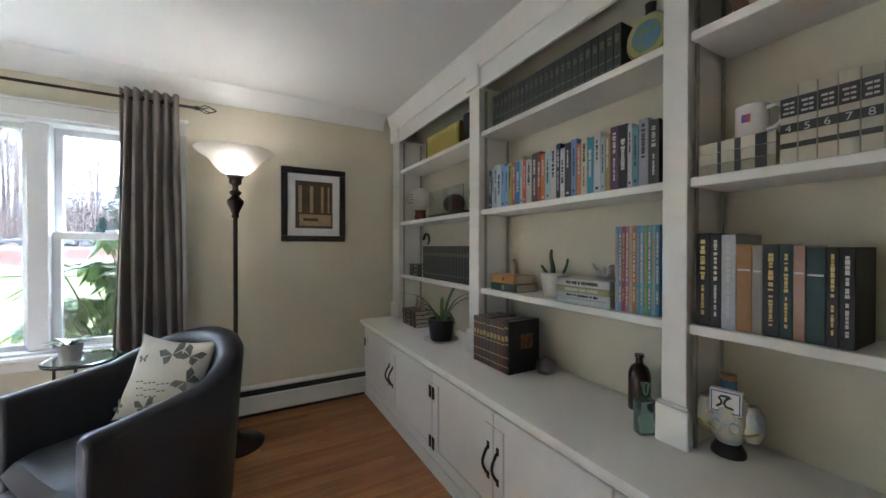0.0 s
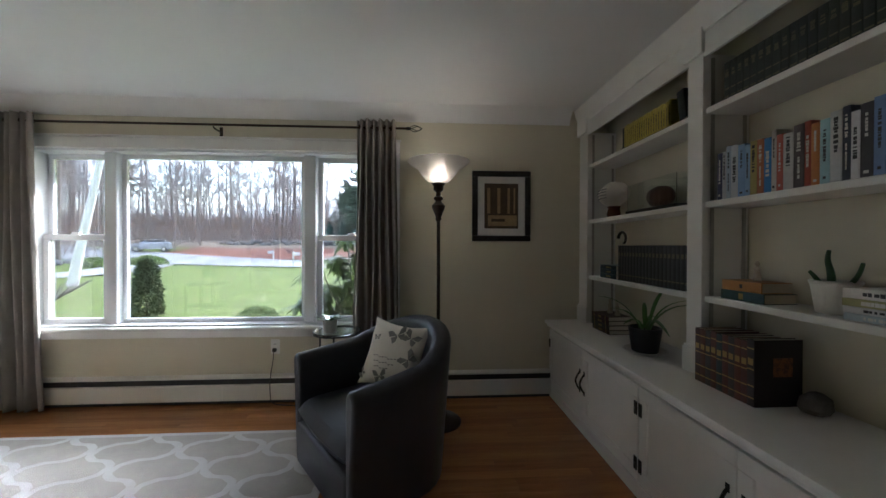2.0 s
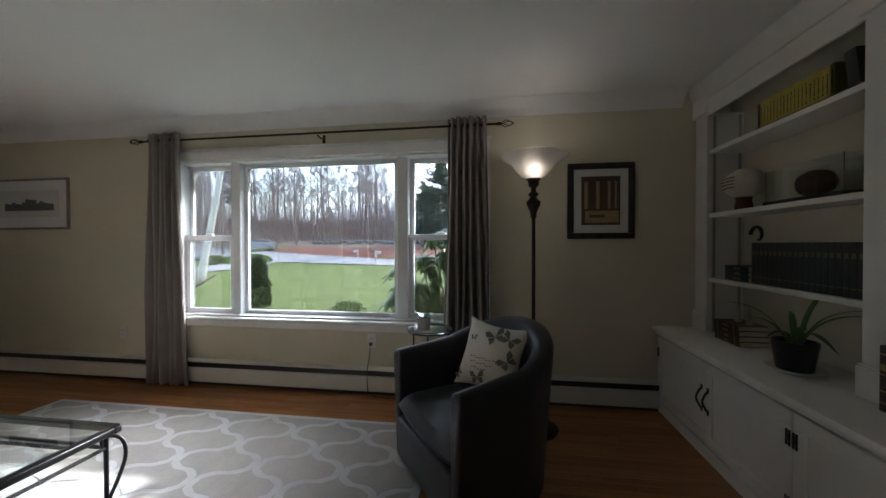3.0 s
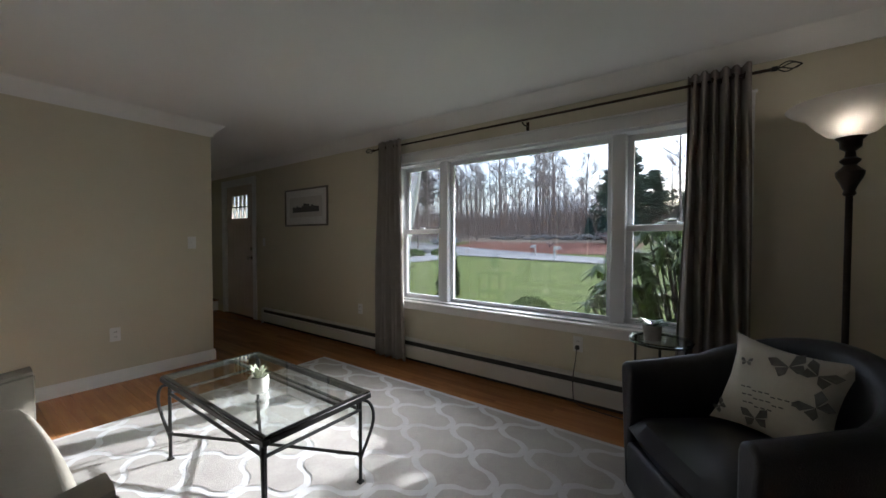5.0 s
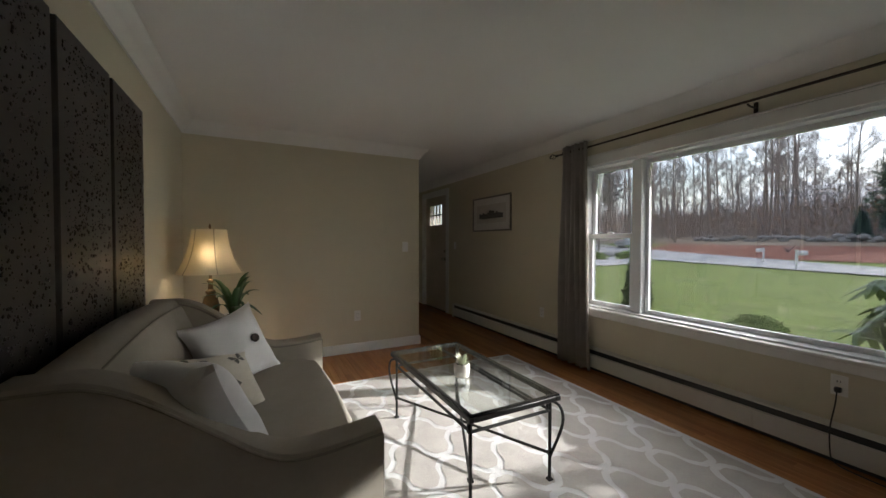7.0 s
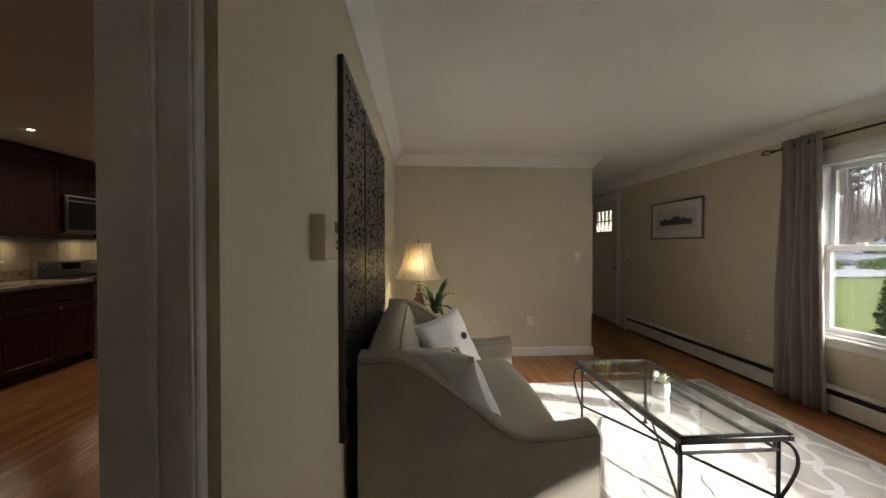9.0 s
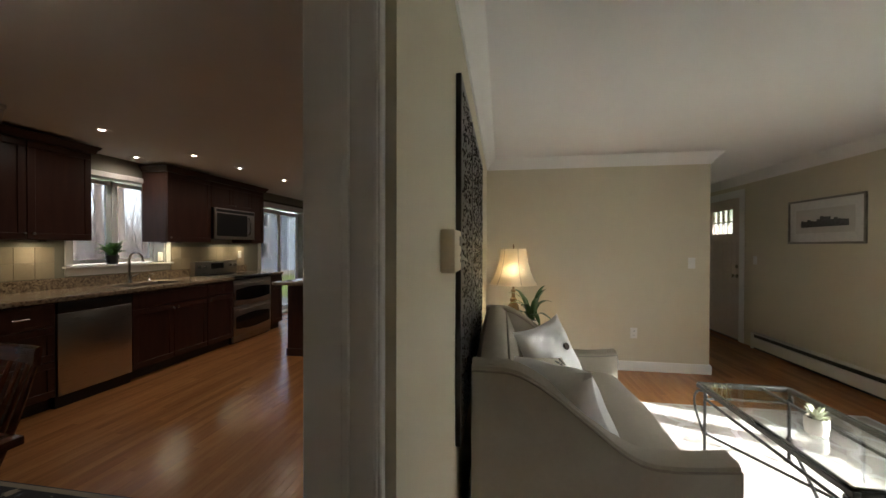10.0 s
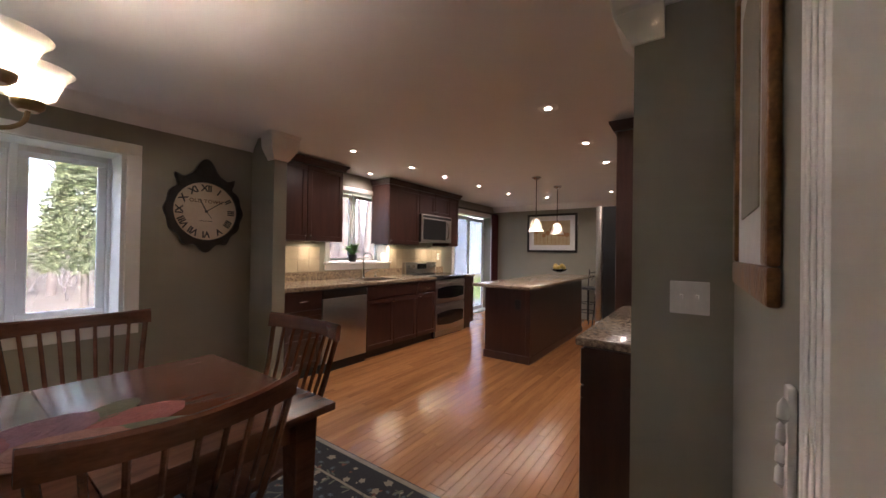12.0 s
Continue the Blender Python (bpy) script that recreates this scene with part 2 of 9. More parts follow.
def wall_y(name, y0, y1, x0, x1, holes, material, z1=CEIL):
    """A wall along x between y0 and y1, with rectangular holes (x0, x1, z0, z1)."""
    bm = bmesh.new()
    xs = x0
    for hx0, hx1, hz0, hz1 in sorted(holes):
        if hx0 > xs:
            box(bm, xs, hx0, y0, y1, 0, z1)
        if hz0 > 0:
            box(bm, hx0, hx1, y0, y1, 0, hz0)
        if hz1 < z1:
            box(bm, hx0, hx1, y0, y1, hz1, z1)
        xs = hx1
    if xs < x1:
        box(bm, xs, x1, y0, y1, 0, z1)
    return setting(name, bm, material, "")


WX0, WX1, WZ0, WZ1 = -2.86, -0.17, 0.575, 1.965
DX0, DX1, DZ1 = -6.66, -5.79, 2.04
wall_y("wall_north", WIN_Y, WIN_Y + T, -9.0, X_BACK + T, [(WX0, WX1, WZ0, WZ1), (DX0 - 0.02, DX1 + 0.02, 0, DZ1 + 0.02)], cream)
setting("wall_east", one(X_BACK, X_BACK + T, BACK_D - 0.5, WIN_Y, 0, CEIL), cream)
wall_y("wall_divider_living_side", ART_Y - 0.075, ART_Y, X_PART - 0.12, X_BACK, [(OPEN_L, OPEN_R, 0, OPEN_H)], cream)
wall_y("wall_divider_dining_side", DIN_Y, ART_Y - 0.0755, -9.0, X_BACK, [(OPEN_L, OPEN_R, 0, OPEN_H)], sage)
setting("wall_partition", one(X_PART - 0.12, X_PART, ART_Y, 2.54, 0, CEIL), cream)
setting("wall_hall_south", one(-9.0, X_PART - 0.1205, 2.42, 2.54, 0, CEIL), cream)
setting("wall_hall_end", one(-9.14, -9.0, DIN_Y, WIN_Y + T, 0, CEIL + 1.5), cream)
DWX0, DWX1, DWZ0, DWZ1 = -0.92, 1.05, 0.74, 1.97
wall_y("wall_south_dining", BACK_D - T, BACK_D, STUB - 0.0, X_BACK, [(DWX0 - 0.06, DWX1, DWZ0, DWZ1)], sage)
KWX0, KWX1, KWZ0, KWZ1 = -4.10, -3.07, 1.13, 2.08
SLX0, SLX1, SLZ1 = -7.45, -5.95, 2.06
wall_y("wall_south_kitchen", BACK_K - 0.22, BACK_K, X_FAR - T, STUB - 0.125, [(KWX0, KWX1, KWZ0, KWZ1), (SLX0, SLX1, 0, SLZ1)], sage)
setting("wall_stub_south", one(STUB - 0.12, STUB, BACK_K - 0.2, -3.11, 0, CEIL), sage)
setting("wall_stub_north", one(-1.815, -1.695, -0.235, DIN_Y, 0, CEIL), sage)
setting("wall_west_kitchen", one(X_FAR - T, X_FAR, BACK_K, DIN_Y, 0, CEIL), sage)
setting("ceiling", one(-9.0, X_BACK + T, -4.3, WIN_Y + T, CEIL, CEIL + 0.2), ceiling_paint, "plain white plaster ceiling")
# ---- added eave, out of view, keeps the sun off the sofa ----
sun_eave = thing("roof_front", "added unseen eave with white soffit and dark shingles, blocks high sun", "roof", (-3.6, 4.2, 2.12), kind="structure")
part("soffit", one(-9.6, X_BACK + 0.6, WIN_Y + T + 0.002, 4.60, 2.12, 2.14), trim_white, sun_eave, smooth=False)
part("fascia", one(-9.6, X_BACK + 0.6, 4.60, 4.625, 2.115, 2.30, 0.003), trim_white, sun_eave)
shingles = bmesh.new()
bmesh.ops.create_cube(shingles, size=1, matrix=Matrix.Translation((-3.68, 3.2, 2.72)) @ Matrix.Rotation(radians(-22), 4, "X") @ Matrix.Diagonal((11.9, 3.2, 0.03, 1)))
part("shingles", shingles, mat("grey_roof_shingle", (0.09, 0.088, 0.085), (0.05, 0.05, 0.05), 6, 0.95, bump=0.6, bscale=30), sun_eave, smooth=False)
# ---- trim of the living room ----
CROWN = [(0, 0), (0, -0.115), (0.012, -0.115), (0.018, -0.09), (0.05, -0.05), (0.078, -0.024), (0.085, -0.01), (0.098, 0)]


def crown(name, path, z=CEIL - 0.003):
    return setting(name, sweep(CROWN, [(*p, z) for p in path]), trim_white, "white painted crown moulding", True)


crown("trim_crown_north", [(1.30, WIN_Y - 0.002), (-8.9, WIN_Y - 0.002)])
crown("trim_crown_living_south", [(-4.375, 2.542), (X_PART + 0.002, 2.542), (X_PART + 0.002, ART_Y + 0.002), (1.30, ART_Y + 0.002)])
BASE = [(0, 0), (0.014, 0), (0.014, 0.085), (0.008, 0.1), (0, 0.102)]
setting("baseboard_partition", sweep(BASE, [(-4.4, 2.542, 0), (X_PART + 0.002, 2.542, 0), (X_PART + 0.002, ART_Y + 0.002, 0), (OPEN_L - 0.1, ART_Y + 0.002, 0)]), trim_white, "white painted baseboard", True)


def cased_opening():
    """Jamb lining and fluted casings of the wide opening to the dining room."""
    bm = boxes((OPEN_L - 0.001, OPEN_L + 0.02, DIN_Y - 0.002, ART_Y - 0.018, 0, OPEN_H), (OPEN_R - 0.02, OPEN_R + 0.001, DIN_Y - 0.002, ART_Y - 0.018, 0, OPEN_H), (OPEN_L + 0.02, OPEN_R - 0.02, DIN_Y - 0.002, ART_Y - 0.018, OPEN_H - 0.02, OPEN_H + 0.001), bevel=0.003)
    box(bm, OPEN_L + 0.02, OPEN_L + 0.027, 0.137, 0.15, 0, OPEN_H - 0.02, 0.002)
    box(bm, OPEN_L + 0.02, OPEN_L + 0.024, 0.19, 0.196, 0, OPEN_H - 0.02, 0.0015)
    setting("trim_opening_lining", bm, trim_white, "white painted jamb of a cased opening", True)
    y, bm = DIN_Y - 0.002, bmesh.new()
    for x0, x1 in ((OPEN_L - 0.068, OPEN_L + 0.012), (OPEN_R - 0.012, OPEN_R + 0.068)):
        box(bm, x0, x1, y - 0.002, y, 0, OPEN_H + 0.06, 0.0008)
        for k in (0.012, 0.03, 0.056):
            box(bm, x0 + k, x0 + k + 0.011, y - 0.005, y - 0.0015, 0.0, OPEN_H + 0.05, 0.0015)
    box(bm, OPEN_L + 0.0125, OPEN_R - 0.0125, y - 0.002, y, OPEN_H - 0.012, OPEN_H + 0.06, 0.0008)
    setting("trim_opening_casing", bm, trim_white, "white fluted door casing", True)


cased_opening()


# ---- living room window ----
def picture_window():
    w = thing("window_1", "wide white picture window between two double-hung sashes", "window", (-1.52, 3.76, WZ0), kind="structure")
    y0, y1 = 3.76, 3.88
    X = (WX0, WX1)
    fr = boxes((X[0], X[1], WIN_Y - 0.0, y1, WZ0, WZ0 + 0.03), (X[0], X[1], WIN_Y, y1, WZ1 - 0.03, WZ1), (X[0], X[0] + 0.03, WIN_Y, y1, WZ0 + 0.03, WZ1 - 0.03), (X[1] - 0.03, X[1], WIN_Y, y1, WZ0 + 0.03, WZ1 - 0.03), bevel=0.003)
    part("window_frame", fr, vinyl, w)
    part("mullion", one(-2.345, -2.255, 3.745, y1, WZ0 + 0.03, WZ1 - 0.03, 0.006), vinyl, w)
    part("mullion", one(-0.84, -0.745, 3.745, y1, WZ0 + 0.03, WZ1 - 0.03, 0.006), vinyl, w)

    def pane(x0, x1, z0, z1, y, parent):
        g = part("pane", one(x0, x1, y, y + 0.005, z0, z1), pane_glass, parent, smooth=False)
        g.visible_shadow = False

    def sash(x0, x1, z0, z1, ya, s, name):
        b = boxes((x0, x1, ya, ya + 0.04, z0, z0 + s), (x0, x1, ya, ya + 0.04, z1 - s, z1), (x0, x0 + s, ya, ya + 0.04, z0 + s, z1 - s), (x1 - s, x1, ya, ya + 0.04, z0 + s, z1 - s), bevel=0.004)
        p = part(name, b, vinyl, w)
        pane(x0 + s - 0.004, x1 - s + 0.004, z0 + s - 0.004, z1 - s + 0.004, ya + 0.018, p)
        return p

    sash(-2.255, -0.84, WZ0 + 0.03, WZ1 - 0.03, 3.80, 0.034, "fixed_sash")
    for x0, x1 in ((-2.83, -2.345), (-0.745, -0.2)):
        sash(x0, x1, 1.265, WZ1 - 0.03, 3.825, 0.038, "upper_sash")
        s = sash(x0, x1, WZ0 + 0.03, 1.30, 3.782, 0.042, "lower_sash")
        part("sash_lock", one((x0 + x1) / 2 - 0.03, (x0 + x1) / 2 + 0.03, 3.776, 3.80, 1.30, 1.318, 0.004), vinyl, s)
    c = 0.095
    cas = boxes((X[0] - c, X[1] + c, WIN_Y - 0.022, WIN_Y - 0.001, WZ1 - 0.012, WZ1 + 0.075), (X[0] - c, X[0] + 0.012, WIN_Y - 0.02, WIN_Y - 0.001, WZ0 + 0.016, WZ1 - 0.0125), (X[1] - 0.012, X[1] + c, WIN_Y - 0.02, WIN_Y - 0.001, WZ0 + 0.016, WZ1 - 0.0125), bevel=0.005)
    box(cas, X[0] - c - 0.01, X[1] + c + 0.01, WIN_Y - 0.03, WIN_Y - 0.001, WZ1 + 0.0755, WZ1 + 0.09, 0.004)
    part("casing", cas, trim_white, w)
    part("window_sill", boxes((X[0] - c - 0.02, X[1] + c + 0.02, WIN_Y - 0.05, WIN_Y + 0.05, WZ0 - 0.012, WZ0 + 0.015), bevel=0.008, seg=2), trim_white, w)
    part("apron", one(X[0] - c, X[1] + c, WIN_Y - 0.018, WIN_Y - 0.001, WZ0 - 0.07, WZ0 - 0.0125, 0.004), trim_white, w)


picture_window()


def curtain(x_in, x_out, spread):
    """A grommet curtain panel hanging in folds from the rod."""
    c = thing("curtain", "taupe woven curtain panel hanging in soft folds", "curtain", ((x_in + x_out) / 2, 3.60, 0.02), group="curtains at the picture window")
    n, rows = 96, 22
    bm = bmesh.new()
    grid = []
    for j in range(rows + 1):
        z = 2.175 - (2.175 - 0.02) * j / rows
        k = 1 + spread * (j / rows) ** 1.5
        mid = (x_in + x_out) / 2
        row = []
        for i in range(n + 1):
            u = i / n
            x = mid + (x_in + (x_out - x_in) * u - mid) * k
            a = 0.036 * (0.85 + 0.3 * j / rows)
            y = 3.60 + a * math.sin(u * 2 * math.pi * 6.0 + 0.5 * math.sin(3 * u + 0.09 * j)) + 0.010 * math.sin(17 * u + 0.22 * j)
            row.append(bm.verts.new((x + 0.012 * math.sin(4 * math.pi * u + 0.3 * j) * j / rows, y, z)))
        grid.append(row)
    for a, b in zip(grid, grid[1:]):
        for i in range(n):
            bm.faces.new((a[i], a[i + 1], b[i + 1], b[i]))
    p = part("cloth", bm, curtain_cloth, c)
    s = p.modifiers.new("thick", "SOLIDIFY")
    s.thickness = 0.004
    for i in range(6):
        x = x_in + (x_out - x_in) * (i + 0.5) / 6
        m = Matrix.Translation((x, 3.60, 2.117)) @ Matrix.Rotation(radians(90 + (18 if i % 2 else -18)), 4, "Y")
        g = bmesh.new()
        cyl(g, 0, 0, -0.007, 0.007, 0.024, seg=20, m=m)
        part("grommet", g, bronze, c)


curtain(-3.02, -2.70, 0.40)
curtain(-0.395, -0.105, 0.32)


def curtain_rod():
    r = thing("curtain_rod", "thin dark iron curtain rod with twisted cage finials", "curtain rod", (-1.55, 3.60, 2.117))
    b = bmesh.new()
    cyl(b, 0, 0, -1.53, 1.53, 0.0085, seg=14, m=Matrix.Translation((-1.55, 3.60, 2.117)) @ Matrix.Rotation(radians(90), 4, "Y"))
    part("rod", b, bronze, r)
    for s in (-1, 1):
        x = -1.55 + s * 1.53
        f = bmesh.new()
        for k in range(4):
            a = k * math.pi / 2
            pts = []
            for i in range(7):
                t = i / 6
                rr = 0.027 * math.sin(math.pi * t)
                pts.append((x + s * (0.02 + 0.1 * t), 3.60 + rr * math.cos(a + 1.6 * t), 2.117 + rr * math.sin(a + 1.6 * t)))
            tube(pts, 0.0032, f, 6)
        cyl(f, 0, 0, -0.012, 0.012, 0.013, seg=12, m=Matrix.Translation((x + s * 0.012, 3.60, 2.117)) @ Matrix.Rotation(radians(90), 4, "Y"))
        part("finial", f, black_iron, r)
    for x in (-2.94, -1.45, -0.2):
        part("bracket", tube([(x, WIN_Y, 2.095), (x, 3.65, 2.09), (x, 3.602, 2.095), (x, 3.60, 2.104)], 0.006, boxes((x - 0.012, x + 0.012, WIN_Y - 0.008, WIN_Y, 2.06, 2.13), bevel=0.002), 8), bronze, r)


curtain_rod()


def baseboard_heater():
    h = thing("baseboard_heater", "cream enamel hydronic baseboard heater with a dark top slot", "heater", (-2.1, 3.67, 0))
    for x0, x1 in ((-5.42, -3.32), (-3.318, -1.42), (-1.418, 0.10), (0.102, 1.135)):
        prof = [(0.0, 0.03), (0.062, 0.03), (0.064, 0.145), (0.052, 0.15), (0.05, 0.152), (0.0, 0.152)]
        part("front_panel", sweep(prof, [(x1, WIN_Y, 0), (x0, WIN_Y, 0)]), heater_paint, h, smooth=False)
        part("top_cover", sweep([(0, 0.196), (0.05, 0.193), (0.056, 0.198), (0.052, 0.206), (0, 0.214)], [(x1, WIN_Y, 0), (x0, WIN_Y, 0)]), heater_paint, h)
    # one plain black box behind the panels fills the slot
    part("fin_slot", one(-5.41, 1.13, WIN_Y - 0.047, WIN_Y - 0.002, 0.004, 0.1945), black_plastic, h, "plain black box filling the slot")
    part("end_cap", one(-5.45, -5.42, WIN_Y - 0.066, WIN_Y, 0.0, 0.214, 0.006), heater_paint, h)


baseboard_heater()


def wall_plate(name, label, cat, x, y, z, kind, turn=0, w=0.07, h=0.115):
    """A white plate on a wall; its front faces local -y."""
    p = thing(name, label, cat, (x, y, z), turn)
    part("plate", one(-w / 2, w / 2, -0.006, 0, -h / 2, h / 2, 0.003, 2), white_plastic, p, local=True)
    n = max(1, round(w / 0.06))
    for i in range(n):
        cx = (i - (n - 1) / 2) * 0.046
        if kind == "outlet":
            for dz in (-0.021, 0.021):
                s = part("socket", cyl(bmesh.new(), 0, 0, -0.002, 0.002, 0.016, seg=16, m=Matrix.Translation((cx, -0.0075, dz)) @ Matrix.Rotation(radians(90), 4, "X")), white_plastic, p, local=True)
                part("slot", boxes((cx - 0.008, cx - 0.005, -0.0105, -0.0095, dz - 0.005, dz + 0.006), (cx + 0.005, cx + 0.008, -0.0105, -0.0095, dz - 0.005, dz + 0.006)), black_plastic, s, local=True)
        else:
            part("toggle", boxes((cx - 0.005, cx + 0.005, -0.02, -0.006, -0.006, 0.012), bevel=0.002), white_plastic, p, local=True)
    return p


wall_plate("wall_outlet", "white duplex outlet below the picture window", "outlet", -1.046, WIN_Y, 0.425, "outlet")
wall_plate("wall_outlet", "white duplex outlet on the cream partition wall", "outlet", X_PART, 1.80, 0.405, "outlet", 90)
wall_plate("wall_outlet", "white outlet beside the long heater", "outlet", -3.42, WIN_Y, 0.42, "outlet")
wall_plate("light_switch", "white light switch on the cream partition wall", "switch", X_PART, 2.365, 1.165, "switch", 90)
wall_plate("light_switch", "white double light switch on the sage stub wall", "switch", -1.695, -0.053, 1.137, "switch", 90, w=0.116)
wall_plate("light_switch", "white light switch beside the front door", "switch", -5.47, WIN_Y, 1.16, "switch")
cord = solid("power_cord", tube([(-1.046, 3.695, 0.404), (-1.046, 3.672, 0.40), (-1.05, 3.675, 0.33), (-1.062, 3.640, 0.2), (-1.06, 3.636, 0.1), (-1.05, 3.63, 0.012), (-0.95, 3.60, 0.008), (-0.7, 3.58, 0.008), (-0.2, 3.5, 0.008), (0.1, 3.34, 0.008)], 0.0035, boxes((-1.06, -1.032, 3.675, 3.70, 0.39, 0.418), bevel=0.004), 8, smooth=2), black_plastic, "thin black power cord hanging from the wall outlet", "cord")


# ---- framed pictures ----
def framed(name, label, x, y, z, w, h, turn, frame_mat, fw, fd, matt, art_mat, mat_w, extra=None, back=None):
    """A framed picture; its front faces local -y, its origin is the middle of its back."""
    p = thing(name, label, "picture", (x, y, z), turn)
    b = boxes((-w / 2, w / 2, -fd, 0, h / 2 - fw, h / 2), (-w / 2, w / 2, -fd, 0, -h / 2, -h / 2 + fw), (-w / 2, -w / 2 + fw, -fd, 0, -h / 2 + fw, h / 2 - fw), (w / 2 - fw, w / 2, -fd, 0, -h / 2 + fw, h / 2 - fw), bevel=min(0.006, fd * 0.3), seg=2)
    part("frame", b, frame_mat, p, local=True)
    iw, ih = w - 2 * fw, h - 2 * fw
    part("mat_board", one(-iw / 2, iw / 2, -fd * 0.45, -0.002, -ih / 2, ih / 2), matt, p, local=True, smooth=False)
    part("print", one(-iw / 2 + mat_w, iw / 2 - mat_w, -fd * 0.45 - 0.003, -fd * 0.45 + 0.001, -ih / 2 + mat_w * 1.05, ih / 2 - mat_w), art_mat, p, local=True, smooth=False)
    if extra:
        extra(p, iw - 2 * mat_w, ih - 2 * mat_w, -fd * 0.45 - 0.003)
    return p


mat_board = mat("ivory_mat_board", (0.74, 0.73, 0.70), None, 20, 0.8)
black_frame = mat("black_lacquer_frame", (0.012, 0.010, 0.010), (0.02, 0.016, 0.014), 9, 0.3)
sepia_dark = mat("sepia_print", (0.10, 0.065, 0.035), (0.035, 0.022, 0.014), 7, 0.5)
sepia_light = mat("sepia_highlight", (0.42, 0.30, 0.16), (0.28, 0.18, 0.09), 30, 0.5)
grey_print = mat("grey_etching", (0.62, 0.60, 0.56), (0.54, 0.52, 0.48), 12, 0.7)
grey_dark = mat("etching_ink", (0.14, 0.14, 0.14), (0.06, 0.06, 0.06), 45, 0.7)


def porch(p, w, h, y):
    for k, (x0, x1) in enumerate(((-0.42, -0.33), (-0.12, -0.03), (0.18, 0.25), (0.36, 0.41))):
        part("printed_column", one(x0 * w, x1 * w, y - 0.0015, y, -0.16 * h, 0.40 * h), sepia_light, p, local=True, smooth=False)
    part("printed_ground", one(-0.40 * w, 0.46 * w, y - 0.0015, y, -0.44 * h, -0.20 * h), sepia_light, p, local=True, smooth=False)
    part("printed_bench", one(-0.30 * w, 0.1 * w, y - 0.003, y - 0.0016, -0.34 * h, -0.28 * h), sepia_dark, p, local=True, smooth=False)


framed("framed_picture", "black framed sepia print of a porch with an ivory mat", 0.739, WIN_Y, 1.538, 0.475, 0.565, 0, black_frame, 0.045, 0.028, mat_board, sepia_dark, 0.055, porch)


def skyline(p, w, h, y):
    random.seed(4)
    for i in range(14):
        x = -0.40 * w + i * 0.058 * w
        part("printed_block", one(x, x + 0.062 * w, y - 0.0015, y, -0.24 * h, (-0.02 + 0.22 * random.random()) * h), grey_dark, p, local=True, smooth=False)


silver_frame = mat("pewter_frame", (0.30, 0.28, 0.25), (0.2, 0.19, 0.17), 12, 0.4, 0.5)
framed("framed_picture", "wide etching of a skyline in a slim pewter frame", -4.44, WIN_Y, 1.612, 0.915, 0.485, 0, silver_frame, 0.022, 0.022, mat_board, grey_print, 0.09, skyline)


# ---- three dark relief panels above the sofa ----
panel_black = mat("glossy_black_relief", (0.012, 0.012, 0.013), (0.03, 0.03, 0.03), 30, 0.16, bump=1.0, bscale=70)
random.seed(11)
for i in range(3):
    x1 = -1.40 - i * 0.52
    a = thing("wall_panel", "tall narrow black relief art panel with glossy bumps", "wall art", (x1 - 0.24, ART_Y, 1.285), group="wall panels above the sofa")
    part("board", one(x1 - 0.48, x1, ART_Y + 0.001, ART_Y + 0.022, 0.60, 1.97, 0.003), black_frame, a)
    bm = bmesh.new()
    for k in range(1100):
        u, v = random.random(), random.random()
        px, pz = x1 - 0.035 - 0.41 * u, 0.64 + 1.29 * v
        s = 0.002 + 0.005 * random.random() ** 2
        bmesh.ops.create_icosphere(bm, subdivisions=1, radius=s, matrix=Matrix.Translation((px, ART_Y + 0.0235, pz)) @ Matrix.Diagonal((1, 0.5, 1.2, 1)))
    tagged(part("relief", bm, panel_black, a, "small glossy black beads"), kind="stuff")


# ---- thermostat ----
th = thing("thermostat", "cream plastic wall thermostat with a small display", "thermostat", (-1.145, ART_Y, 1.285))
part("case", boxes((-1.22, -1.07, ART_Y, ART_Y + 0.042, 1.262, 1.385), bevel=0.006, seg=2), mat("ivory_plastic", (0.66, 0.60, 0.46), None, 10, 0.45), th)
part("display", one(-1.21, -1.175, ART_Y + 0.0415, ART_Y + 0.0435, 1.338, 1.368), black_plastic, th)
for k in range(2):
    part("button", boxes((-1.205, -1.19, ART_Y + 0.0415, ART_Y + 0.045, 1.288 + k * 0.018, 1.298 + k * 0.018), bevel=0.002), mat("dark_button", (0.2, 0.19, 0.16), None, 8, 0.5), th)


# ---- torchiere lamp ----
alabaster = mat("alabaster_glass", (0.86, 0.82, 0.76), (0.78, 0.74, 0.68), 6, 0.9)
nb = alabaster.node_tree.nodes["Principled BSDF"]
nb.inputs["Transmission Weight"].default_value = 0.55
nb.inputs["Subsurface Weight"].default_value = 0.0


